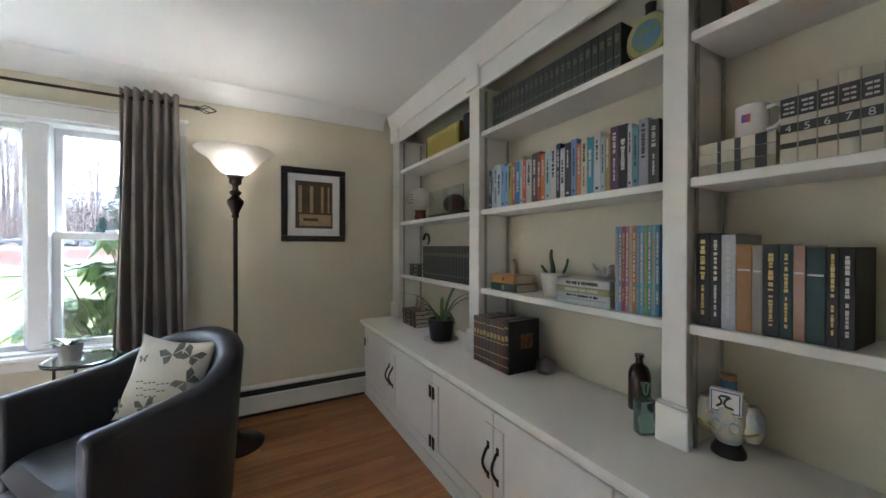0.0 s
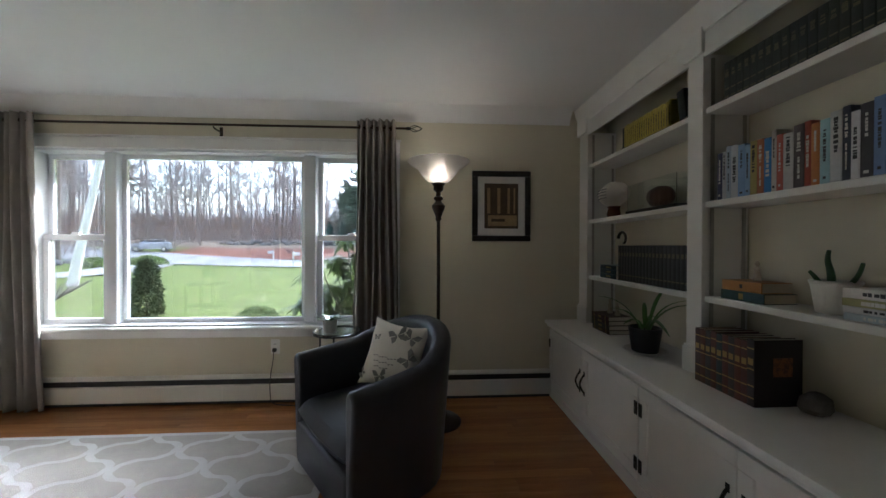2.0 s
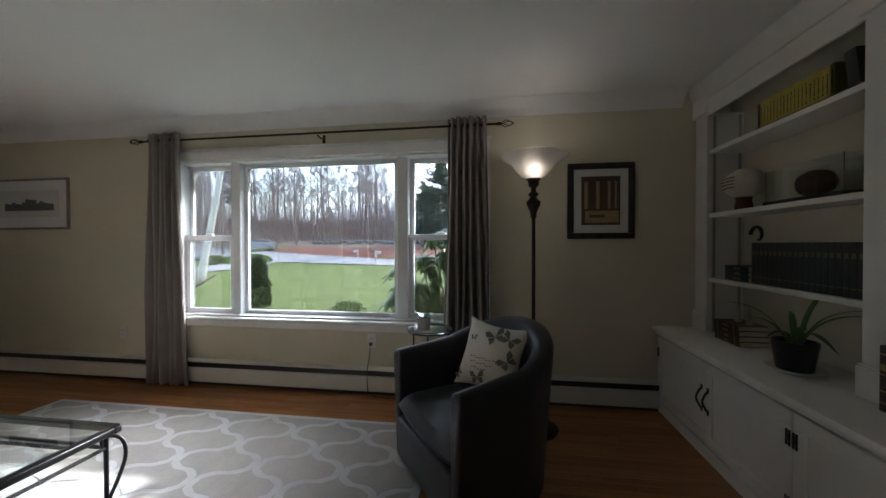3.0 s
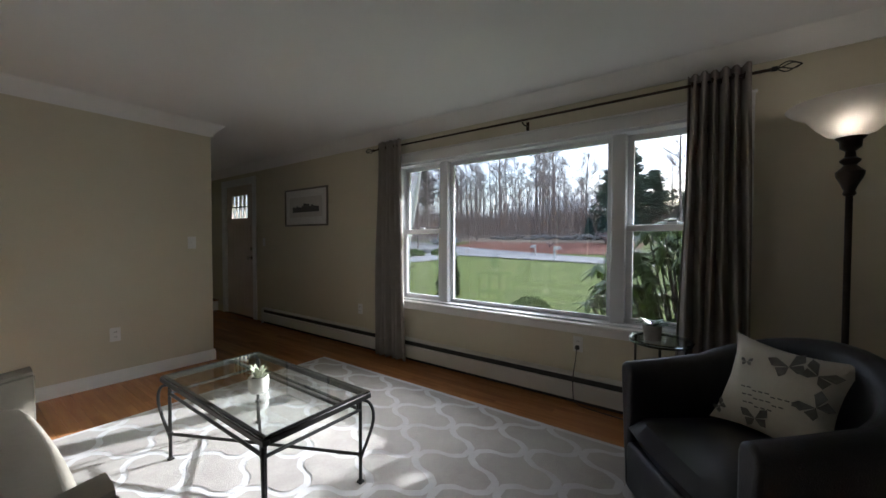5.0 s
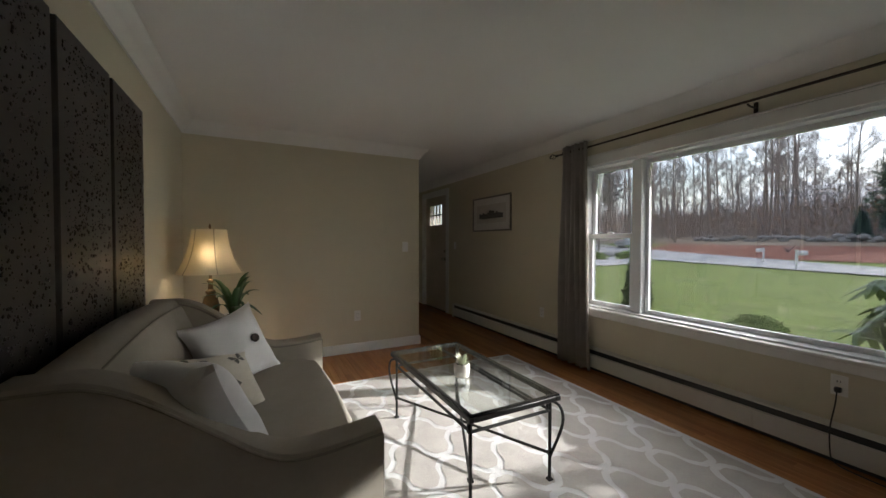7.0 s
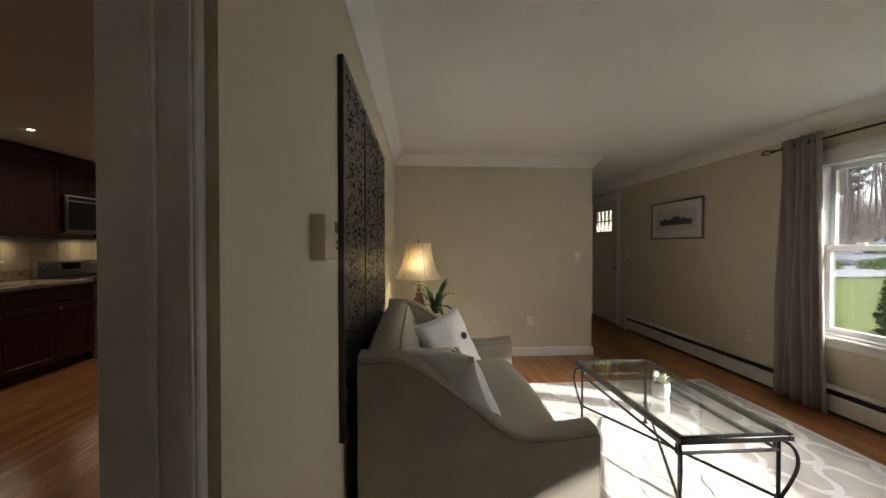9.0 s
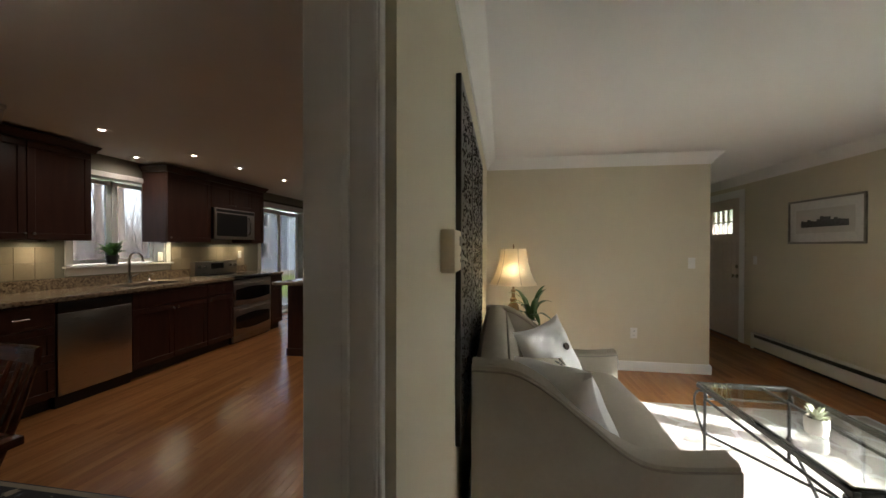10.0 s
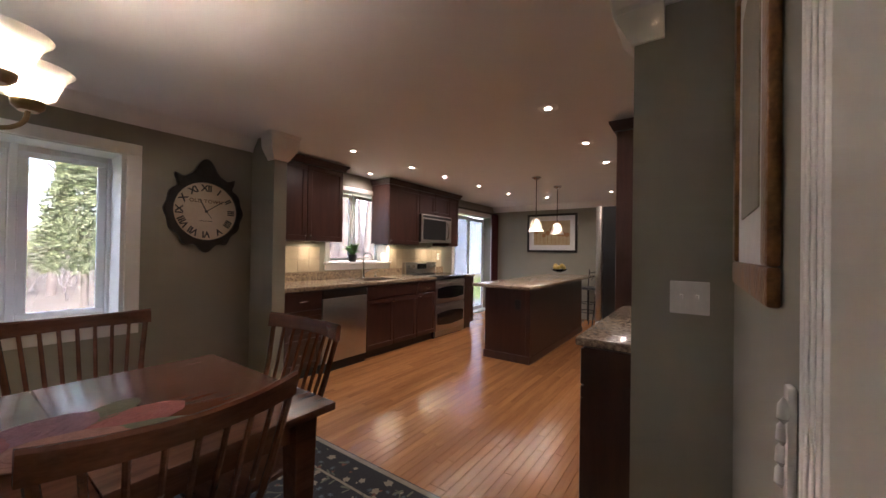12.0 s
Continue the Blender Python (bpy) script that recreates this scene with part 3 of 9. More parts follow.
def torchiere():
    x, y = 0.212, 3.295
    l = thing("floor_lamp", "tall bronze torchiere floor lamp with a glass bowl, lit", "floor lamp", (x, y, 0))
    part("base", lathe([(0.0, 0.0), (0.158, 0.0), (0.160, 0.012), (0.146, 0.024), (0.095, 0.034), (0.07, 0.05), (0.03, 0.062), (0.024, 0.08), (0.0, 0.08)], x, y), bronze, l)
    part("pole", lathe([(0.0, 0.075), (0.013, 0.075), (0.012, 0.5), (0.015, 0.505), (0.015, 0.52), (0.012, 0.525), (0.012, 1.40), (0.0, 1.40)], x, y, seg=16), bronze, l)
    part("urn", lathe([(0.0, 1.39), (0.016, 1.39), (0.022, 1.40), (0.018, 1.412), (0.028, 1.44), (0.044, 1.475), (0.046, 1.495), (0.030, 1.512), (0.02, 1.525), (0.033, 1.54), (0.033, 1.548), (0.018, 1.56), (0.016, 1.585), (0.034, 1.6), (0.036, 1.63), (0.05, 1.645), (0.0, 1.646)], x, y), bronze, l)
    part("shade", lathe([(0.03, 1.645), (0.075, 1.66), (0.11, 1.695), (0.145, 1.745), (0.195, 1.775), (0.214, 1.795), (0.21, 1.80), (0.19, 1.783), (0.14, 1.754), (0.104, 1.704), (0.07, 1.668), (0.03, 1.653)], x, y, seg=40), alabaster, l, "frosted alabaster glass bowl")
    part("bulb", lathe([(0.0, 1.66), (0.015, 1.66), (0.018, 1.69), (0.03, 1.72), (0.028, 1.745), (0.0, 1.76)], x, y, seg=16), glow("warm_bulb", (1.0, 0.84, 0.66), 1.8), l)


torchiere()

# ---- table lamp on a side table behind the sofa's far end ----
def table_lamp():
    x, y = -3.53, 0.50
    tb = thing("end_table", "small dark wooden end table beside the sofa", "side table", (x, y, 0))
    part("tabletop", one(x - 0.25, x + 0.25, y - 0.24, y + 0.25, 0.555, 0.585, 0.006, 2), table_wood, tb)
    for sx in (-1, 1):
        for sy in (-1, 1):
            part("leg", cyl(bmesh.new(), x + sx * 0.21, y + sy * 0.2, 0, 0.556, 0.016, 0.022, 12), table_wood, tb)
    part("shelf", one(x - 0.21, x + 0.21, y - 0.2, y + 0.2, 0.2, 0.22, 0.004), table_wood, tb)
    l = thing("table_lamp", "turned bronze table lamp with a lit cream bell shade", "table lamp", (x, y, 0.587))
    aged = mat("aged_brass", (0.30, 0.21, 0.12), (0.16, 0.11, 0.07), 14, 0.4, 0.8)
    part("body", lathe([(0.0, 0.587), (0.075, 0.587), (0.078, 0.60), (0.05, 0.615), (0.03, 0.64), (0.055, 0.68), (0.06, 0.73), (0.048, 0.79), (0.026, 0.82), (0.034, 0.835), (0.034, 0.85), (0.018, 0.862), (0.016, 0.91), (0.024, 0.918), (0.024, 0.93), (0.01, 0.94), (0.009, 1.30), (0.0, 1.30)], x, y), aged, l)
    cloth = mat("cream_lampshade", (0.84, 0.76, 0.58), (0.80, 0.72, 0.54), 60, 0.85, bump=0.2, bscale=300)
    cloth.node_tree.nodes["Principled BSDF"].inputs["Transmission Weight"].default_value = 0.35
    prof = [(0.118, 1.315), (0.124, 1.26), (0.136, 1.19), (0.158, 1.11), (0.19, 1.035), (0.222, 0.985)]
    part("shade", lathe([*prof, *[(r - 0.003, h) for r, h in reversed(prof)]], x, y, seg=40), cloth, l, "cream pleated bell shade")
    for k in range(6):
        a = k * math.pi / 3 + 0.3
        part("rib", tube([(x + (r + 0.001) * math.cos(a), y + (r + 0.001) * math.sin(a), h) for r, h in prof], 0.003, seg=6), mat("shade_trim", (0.5, 0.44, 0.33), None, 20, 0.8) if k == 0 else bpy.data.materials["shade_trim"], l)
    part("finial", lathe([(0.0, 1.30), (0.006, 1.30), (0.004, 1.325), (0.009, 1.335), (0.006, 1.35), (0.0, 1.362)], x, y, seg=12), aged, l)
    part("bulb", lathe([(0.0, 1.06), (0.016, 1.06), (0.018, 1.09), (0.032, 1.13), (0.028, 1.155), (0.0, 1.17)], x, y, seg=16), glow("lamp_bulb", (1.0, 0.74, 0.45), 5), l)


table_lamp()


def strap_leaf(bm, base, out, length, width, rise, droop, fold=0.2, n=9):
    """One long arching leaf: grows from base towards the flat way out."""
    o = Vector((math.cos(out), math.sin(out), 0))
    side = Vector((-o.y, o.x, 0))
    prev = None
    for i in range(n + 1):
        t = i / n
        p = Vector(base) + o * (length * t * (0.45 + 0.55 * t)) + Vector((0, 0, rise * t * 1.6 - droop * t * t))
        w = width * (0.25 + 0.75 * math.sin(math.pi * min(1, 0.12 + 0.88 * t)) if t < 1 else 0.03)
        row = [bm.verts.new(p + side * w + Vector((0, 0, fold * w))), bm.verts.new(p), bm.verts.new(p - side * w + Vector((0, 0, fold * w)))]
        if prev:
            bm.faces.new((prev[0], prev[1], row[1], row[0]))
            bm.faces.new((prev[1], prev[2], row[2], row[1]))
        prev = row


def leafy_pot(name, label, x, y, z, pot_r, pot_h, pot_mat, n, length, width, rise, droop, leaf_mat, seed, saucer=False, taper=0.8):
    random.seed(seed)
    p = thing(name, label, "plant", (x, y, z))
    z0 = z
    if saucer:
        part("saucer", lathe([(0.0, 0), (pot_r * 1.05, 0), (pot_r * 1.35, 0.012), (pot_r * 1.32, 0.016), (pot_r, 0.006), (0.0, 0.006)], x, y, z), terracotta, p)
        z0 += 0.007
    r0 = pot_r * taper
    part("pot", lathe([(0.0, 0), (r0, 0), (r0 * 1.03, 0.004), (pot_r * 0.98, pot_h * 0.8), (pot_r, pot_h * 0.82), (pot_r, pot_h), (pot_r * 0.92, pot_h), (pot_r * 0.9, pot_h * 0.86), (0.0, pot_h * 0.86)], x, y, z0), pot_mat, p)
    part("soil", lathe([(0.0, 0.0), (pot_r * 0.89, 0.0), (pot_r * 0.7, 0.006), (0.0, 0.008)], x, y, z0 + pot_h * 0.862), soil, p)
    for k in range(n):
        bm = bmesh.new()
        f = 0.6 + 0.5 * random.random()
        a = k * 2.4 + random.random() * 0.5
        strap_leaf(bm, (x + 0.3 * pot_r * math.cos(a), y + 0.3 * pot_r * math.sin(a), z0 + pot_h * 0.86), a, length * f, width * (0.8 + 0.4 * random.random()), rise * (0.6 + 0.7 * random.random()), droop * f)
        o = part("leaf", bm, leaf_mat, p)
        s = o.modifiers.new("thick", "SOLIDIFY")
        s.thickness = 0.0015
    return p


leafy_pot("potted_plant", "broad-leaved green houseplant beside the table lamp", -3.44, 0.655, 0.587, 0.065, 0.09, terracotta, 18, 0.19, 0.026, 0.27, 0.30, dark_leaf, 3)

# ---- rug with a trellis pattern ----
def rug():
    x0, x1, y0, y1 = -3.41, -0.40, 1.02, 3.225
    r = thing("area_rug", "ivory and taupe area rug with a lattice pattern", "rug", ((x0 + x1) / 2, (y0 + y1) / 2, 0.0))
    ivory = mat("ivory_wool", (0.60, 0.59, 0.58), (0.52, 0.51, 0.50), 22, 0.95, bump=0.6, bscale=260)
    taupe = mat("taupe_wool", (0.44, 0.405, 0.37), (0.35, 0.32, 0.29), 9, 0.95, bump=0.6, bscale=260)
    part("ground_weave", one(x0, x1, y0, y1, 0.0, 0.009, 0.003), ivory, r, smooth=False)
    a, b = 0.49, 0.36
    bm = bmesh.new()
    corners = [Vector(v) for v in ((a / 2, 0), (0, b / 2), (-a / 2, 0), (0, -b / 2))]
    outline = []
    for k in range(4):
        p, q = corners[k], corners[(k + 1) % 4]
        outward = (p + q).normalized()
        n = 20
        for i in range(n):
            t = i / n
            u = t if k % 2 == 0 else 1 - t
            wave = 0.027 * math.sin(2 * math.pi * u) + 0.007 * math.sin(6 * math.pi * u)
            v = p.lerp(q, t) + outward * (wave - 0.02)
            v.x = max(0.004, v.x) if k in (0, 3) else min(-0.004, v.x)
            v.y = max(0.002, v.y) if k < 2 else min(-0.002, v.y)
            outline.append(v)
    for _ in range(2):
        outline = [p * 0.5 + (outline[k - 1] + outline[(k + 1) % len(outline)]) * 0.25 for k, p in enumerate(outline)]
    outline = [Vector((max(-a / 2 + 0.04, min(a / 2 - 0.04, p.x)), max(-b / 2 + 0.02, min(b / 2 - 0.02, p.y)))) for p in outline]
    inner = outline

    def clip(poly):
        for axis, lim, sign in ((0, x0 + 0.04, 1), (0, x1 - 0.04, -1), (1, y0 + 0.04, 1), (1, y1 - 0.04, -1)):
            out = []
            for i, p in enumerate(poly):
                q = poly[i - 1]
                ip, iq = (p[axis] - lim) * sign >= 0, (q[axis] - lim) * sign >= 0
                if ip != iq:
                    f = (lim - q[axis]) / (p[axis] - q[axis])
                    out.append(q + (p - q) * f)
                if ip:
                    out.append(p)
            poly = out
            if not poly:
                return poly
        return poly

    for i in range(-1, int((x1 - x0) / a) + 3):
        for j in range(-1, int((y1 - y0) / b) + 2):
            for o in (0, 0.5):
                c = Vector((x0 - 0.126 + (i + o) * a, y0 + 0.199 + (j + o) * b))
                poly = clip([c + v for v in inner])
                if len(poly) > 3:
                    mid = sum(poly, Vector((0, 0))) / len(poly)
                    hub = bm.verts.new((mid.x, mid.y, 0.012))
                    rim = [bm.verts.new((v.x, v.y, 0.012)) for v in poly]
                    for k in range(len(rim)):
                        if (rim[k].co - rim[k - 1].co).length > 1e-5:
                            bm.faces.new((hub, rim[k - 1], rim[k]))
    tagged(part("lattice", bm, taupe, r, "taupe lobed cells of the woven lattice", smooth=False), kind="stuff")


rug()


# ---- coffee table ----
def coffee_table():
    x0, x1, y0, y1, zt = -2.66, -1.60, 1.637, 2.169, 0.46
    t = thing("coffee_table", "glass-topped black wrought iron coffee table with scroll legs", "coffee table", ((x0 + x1) / 2, (y0 + y1) / 2, 0.0105))
    f = 0.028
    part("top_frame", boxes((x0, x1, y0, y0 + f, zt - 0.03, zt - 0.004), (x0, x1, y1 - f, y1, zt - 0.03, zt - 0.004), (x0, x0 + f, y0 + f, y1 - f, zt - 0.03, zt - 0.004), (x1 - f, x1, y0 + f, y1 - f, zt - 0.03, zt - 0.004), bevel=0.003), black_iron, t)
    g = part("glass_top", one(x0 + 0.004, x1 - 0.004, y0 + 0.004, y1 - 0.004, zt - 0.004, zt + 0.004, 0.002), clear_glass, t, "clear glass top with a green edge", smooth=False)
    g.visible_shadow = False
    part("crossbar", one(x0 + f, x1 - f, 2.0, 2.014, zt - 0.028, zt - 0.014), black_iron, t)
    zb = 0.0105
    for sx, cx in ((-1, x0), (1, x1)):
        for sy, cy in ((-1, y0), (1, y1)):
            ix, iy = cx - sx * 0.045, cy - sy * 0.03
            leg = tube([(ix, iy, zt - 0.026), (ix, iy, 0.30), (ix, iy, 0.15), (ix, iy, zb)], 0.0085, None, 8, smooth=1)
            tube([(ix - sx * 0.012, iy, zt - 0.088), (ix - sx * 0.024, iy, zt - 0.062), (ix, iy + sy * 0.006, zt - 0.04), (ix + sx * 0.045, iy + sy * 0.03, zt - 0.055), (ix + sx * 0.058, iy + sy * 0.038, 0.33), (ix + sx * 0.032, iy + sy * 0.022, 0.23), (ix + sx * 0.006, iy + sy * 0.004, 0.15), (ix, iy, 0.12)], 0.0075, leg, 8, smooth=2)
            bmesh.ops.create_icosphere(leg, subdivisions=2, radius=0.013, matrix=Matrix.Translation((ix - sx * 0.012, iy, zt - 0.09)))
            box(leg, ix - 0.014, ix + 0.014, iy - 0.014, iy + 0.014, zb, zb + 0.012, 0.002)
            box(leg, ix - 0.012, ix + 0.012, iy - 0.012, iy + 0.012, 0.14, 0.162, 0.003)
            part("leg", leg, black_iron, t)
    rx0, rx1, ry0, ry1 = x0 + 0.045, x1 - 0.045, y0 + 0.03, y1 - 0.03
    for y in (ry0, ry1):
        part("side_rail", tube([(rx0, y, zt - 0.09), (rx1, y, zt - 0.09)], 0.008, None, 8), black_iron, t)
    for x in (rx0, rx1):
        part("end_rail", tube([(x, ry0, zt - 0.09), (x, ry1, zt - 0.09)], 0.008, None, 8), black_iron, t)
    for ya, yb, zm in ((ry0, ry1, 0.152), (ry1, ry0, 0.156)):
        part("cross_stretcher", tube([(rx0, ya, 0.15), ((rx0 + rx1) / 2, (ya + yb) / 2, zm), (rx1, yb, 0.15)], 0.008, None, 8, smooth=2), black_iron, t)


coffee_table()
PX, PY, PZ = -2.03, 1.845, 0.4645
sq = thing("small_planter", "small round white ceramic planter with a pale succulent", "planter", (PX, PY, PZ))
part("pot", lathe([(0.0, 0.0), (0.036, 0.0), (0.042, 0.006), (0.046, 0.04), (0.045, 0.068), (0.041, 0.076), (0.037, 0.074), (0.037, 0.062), (0.0, 0.062)], PX, PY, PZ, 24, wave=lambda a, h: 1 + 0.03 * math.cos(4 * a)), terracotta, sq)
part("soil", lathe([(0.0, 0.063), (0.0365, 0.063), (0.02, 0.068), (0.0, 0.069)], PX, PY, PZ, 18), soil, sq)
random.seed(8)
rosette = bmesh.new()
for k in range(22):
    a, e = k * 2.4, 0.2 + 0.07 * k
    strap_leaf(rosette, (PX + 0.012 * math.cos(a), PY + 0.012 * math.sin(a), PZ + 0.064), a, 0.042 * (1.1 - k * 0.025), 0.010, 0.012 + 0.024 * e, 0.012, 0.35, 5)
part("succulent", rosette, mat("pale_succulent", (0.55, 0.55, 0.42), (0.34, 0.38, 0.26), 20, 0.6), sq)


# ---- cushions ----
def pillow_mesh(w, h, t, seed=0, n=18):
    """A stuffed square cushion, in the plane of x and z, thick along y, on its lower edge."""
    random.seed(seed)
    ph = [random.random() * 6 for _ in range(4)]
    bm = bmesh.new()
    sides = []
    for s in (1, -1):
        g = []
        for j in range(n + 1):
            row = []
            for i in range(n + 1):
                u, v = 2 * i / n - 1, 2 * j / n - 1
                px = u * (1 - 0.15 * (1 - v * v) * abs(u) ** 2)
                pz = v * (1 - 0.15 * (1 - u * u) * abs(v) ** 2)
                th = (max(0, 1 - u * u) * max(0, 1 - v * v)) ** 0.42
                wr = 0.06 * math.sin(5 * u + 3 * v + ph[0]) * math.sin(4 * v - 2 * u + ph[1]) + 0.04 * math.sin(9 * u * v + ph[2])
                row.append(bm.verts.new((px * w / 2, s * t / 2 * th * (1 + wr), (pz + 1) * h / 2)))
            g.append(row)
        sides.append(g)
        for a, b in zip(g, g[1:]):
            for i in range(n):
                q = (a[i], a[i + 1], b[i + 1], b[i])
                bm.faces.new(q if s < 0 else tuple(reversed(q)))
    bmesh.ops.remove_doubles(bm, verts=bm.verts, dist=0.0006)
    return bm


printed = mat("printed_cotton", (0.66, 0.62, 0.52), (0.58, 0.54, 0.45), 9, 0.9, bump=0.3, bscale=300)
ink = mat("printed_ink", (0.10, 0.095, 0.085), (0.2, 0.19, 0.17), 40, 0.9)


def butterfly(bm, cx, cz, s, rot, lift):
    c, sn = math.cos(rot), math.sin(rot)
    for sx in (-1, 1):
        for pts in ([(0, 0), (0.5, 0.75), (1.0, 0.8), (0.9, 0.2)], [(0, 0), (0.75, 0.05), (0.7, -0.6), (0.3, -0.5)]):
            vs = []
            for px, pz in pts:
                x, z = sx * px * s, pz * s
                X, Z = cx + c * x - sn * z, cz + sn * x + c * z
                vs.append(bm.verts.new((X, lift(X, Z), Z)))
            bm.faces.new(vs if sx > 0 else list(reversed(vs)))


def front_of(w, h, t):
    def lift(x, z):
        u, v = max(-0.98, min(0.98, 2 * x / w)), max(-0.98, min(0.98, 2 * z / h - 1))
        return -t / 2 * ((1 - u * u) * (1 - v * v)) ** 0.42 * 1.08 - 0.003
    return lift


def place(ob, m):
    ob.matrix_basis = m
    return ob


ci = thing("throw_pillow", "ivory cushion printed with butterflies and script, on the armchair", "cushion")
part("cover", pillow_mesh(0.39, 0.39, 0.14, 5), printed, ci, local=True)
lift = front_of(0.39, 0.39, 0.14)
for cx, cz, s, rt in ((0.03, 0.30, 0.055, 0.5), (0.11, 0.30, 0.05, -0.4), (-0.10, 0.27, 0.022, 0.2), (0.13, 0.19, 0.05, 0.9), (-0.02, 0.07, 0.045, 0.3), (-0.15, 0.06, 0.03, 1.0)):
    b = bmesh.new()
    butterfly(b, cx, cz, s, rt, lift)
    part("printed_butterfly", b, ink, ci, local=True, smooth=False)
for k in range(3):
    b = bmesh.new()
    for i in range(9 - 2 * k):
        x = -0.09 + 0.02 * i + 0.01 * k
        z = 0.17 - 0.028 * k + 0.004 * math.sin(i * 2.1)
        vs = [b.verts.new((x + dx, lift(x + dx, z + dz), z + dz)) for dx, dz in ((0, 0), (0.014, 0.001), (0.014, 0.006), (0, 0.005))]
        b.faces.new(vs)
    part("printed_script", b, ink, ci, local=True, smooth=False)
place(ci, pose(-0.105, 2.81, 0.415, -22, 4, -31))


# ---- barrel armchair ----
def armchair():
    c = thing("armchair", "black leather barrel armchair with a thick seat cushion", "armchair", (-0.105, 2.775, 0.0), -54.2)
    R, F = 0.385, -0.36
    path = [(-R, F), (-R, F * 0.55), (-R, 0.0)]
    for i in range(1, 16):
        a = math.pi - math.pi * i / 16
        path.append((R * math.cos(a), 0.345 * math.sin(a)))
    path += [(R, 0.0), (R, F * 0.55), (R, F)]
    n = len(path)
    prof = 14
    bm = bmesh.new()
    rings = []
    for i, (x, y) in enumerate(path):
        t = i / (n - 1)
        s = math.sin(math.pi * t) ** 1.3
        top = 0.615 + 0.185 * s
        th = 0.085 + 0.03 * s
        d = Vector((x, y if y > 0 else y * 0.02, 0))
        d = d.normalized()
        ring = []
        for k in range(prof):
            u = k / (prof - 1)
            if u < 0.3:
                off, z = -0.05 * (1 - u / 0.3), 0.03 + (top - 0.06) * (u / 0.3)
            elif u < 0.7:
                a = (u - 0.3) / 0.4 * math.pi
                off, z = -th / 2 + th / 2 * math.cos(a), top - 0.04 + 0.045 * math.sin(a)
            else:
                off, z = -th, top - 0.04 - (top - 0.3) * ((u - 0.7) / 0.3)
            ring.append(bm.verts.new((x + d.x * off, y + d.y * off, z)))
        rings.append(ring)
    for a, b in zip(rings, rings[1:]):
        for k in range(prof - 1):
            bm.faces.new((a[k], a[k + 1], b[k + 1], b[k]))
    for ring in (rings[0], rings[-1]):
        bm.faces.new(ring)
    bmesh.ops.recalc_face_normals(bm, faces=bm.faces)
    sh = part("shell", bm, leather, c, local=True)
    bv = sh.modifiers.new("soft", "BEVEL")
    bv.width, bv.segments, bv.limit_method, bv.angle_limit = 0.016, 3, "ANGLE", radians(50)
    part("front_rail", boxes((-R + 0.07, R - 0.07, F - 0.005, F + 0.12, 0.04, 0.26), bevel=0.02, seg=3), leather, c, local=True)
    seat = bmesh.new()
    nx, ny = 20, 20
    g = []
    for s in (0, 1):
        rows = []
        for j in range(ny + 1):
            row = []
            for i in range(nx + 1):
                u, v = 2 * i / nx - 1, 2 * j / ny - 1
                e = (max(0, 1 - abs(u) ** 5) * max(0, 1 - abs(v) ** 5)) ** 0.4
                x = u * (R - 0.082) * (1 if v < 0.1 else math.sqrt(max(0.2, 1 - ((v - 0.1) / 0.98) ** 2)))
                y = -0.045 + v * 0.315 - (0.02 * (1 - u * u) if v < -0.5 else 0)
                z = 0.325 + (0.085 * e + 0.012 * e * math.cos(1.5 * u) - 0.008 * math.sin(7 * v + 3 * u) * e * (abs(v) > 0.6) if s else -0.085 * e)
                row.append(seat.verts.new((x, y, z)))
            rows.append(row)
        g.append(rows)
        for a, b in zip(rows, rows[1:]):
            for i in range(nx):
                q = (a[i], a[i + 1], b[i + 1], b[i])
                seat.faces.new(q if s else tuple(reversed(q)))
    bmesh.ops.remove_doubles(seat, verts=seat.verts, dist=0.0008)
    part("seat_cushion", seat, leather, c, local=True)
    part("base", cyl(bmesh.new(), 0, 0, 0.0105, 0.045, 0.26, seg=32), black_plastic, c, local=True)
    part("back_fill", cyl(bmesh.new(), 0, 0.0, 0.04, 0.26, 0.29, seg=28), leather, c, local=True)


armchair()


# ---- round glass side table under the window ----
def side_table():
    x, y = -0.50, 3.40
    t = thing("side_table", "round glass side table on thin black metal legs", "side table", (x, y, 0))
    top = part("glass_top", lathe([(0.0, 0.612), (0.165, 0.612), (0.168, 0.617), (0.165, 0.622), (0.0, 0.622)], x, y, seg=40), clear_glass, t, "round green-edged glass top")
    top.visible_shadow = False
    ring = bmesh.new()
    tube([(x + 0.155 * math.cos(a), y + 0.155 * math.sin(a), 0.604) for a in (2 * math.pi * i / 32 for i in range(33))], 0.007, ring, 8, smooth=0)
    part("ring", ring, black_iron, t)
    for k in range(3):
        a = 2.7 + k * 2 * math.pi / 3
        part("leg", tube([(x + 0.15 * math.cos(a), y + 0.15 * math.sin(a), 0.604), (x + 0.15 * math.cos(a), y + 0.15 * math.sin(a), 0.003)], 0.007, None, 8), black_iron, t)


side_table()
leafy_pot("potted_plant", "small agave in a grey stoneware pot on the glass table", -0.535, 3.345, 0.623, 0.05, 0.085, mat("grey_stoneware", (0.42, 0.39, 0.35), (0.3, 0.28, 0.25), 18, 0.6, bump=0.2), 11, 0.11, 0.012, 0.035, 0.03, dark_leaf, 6)


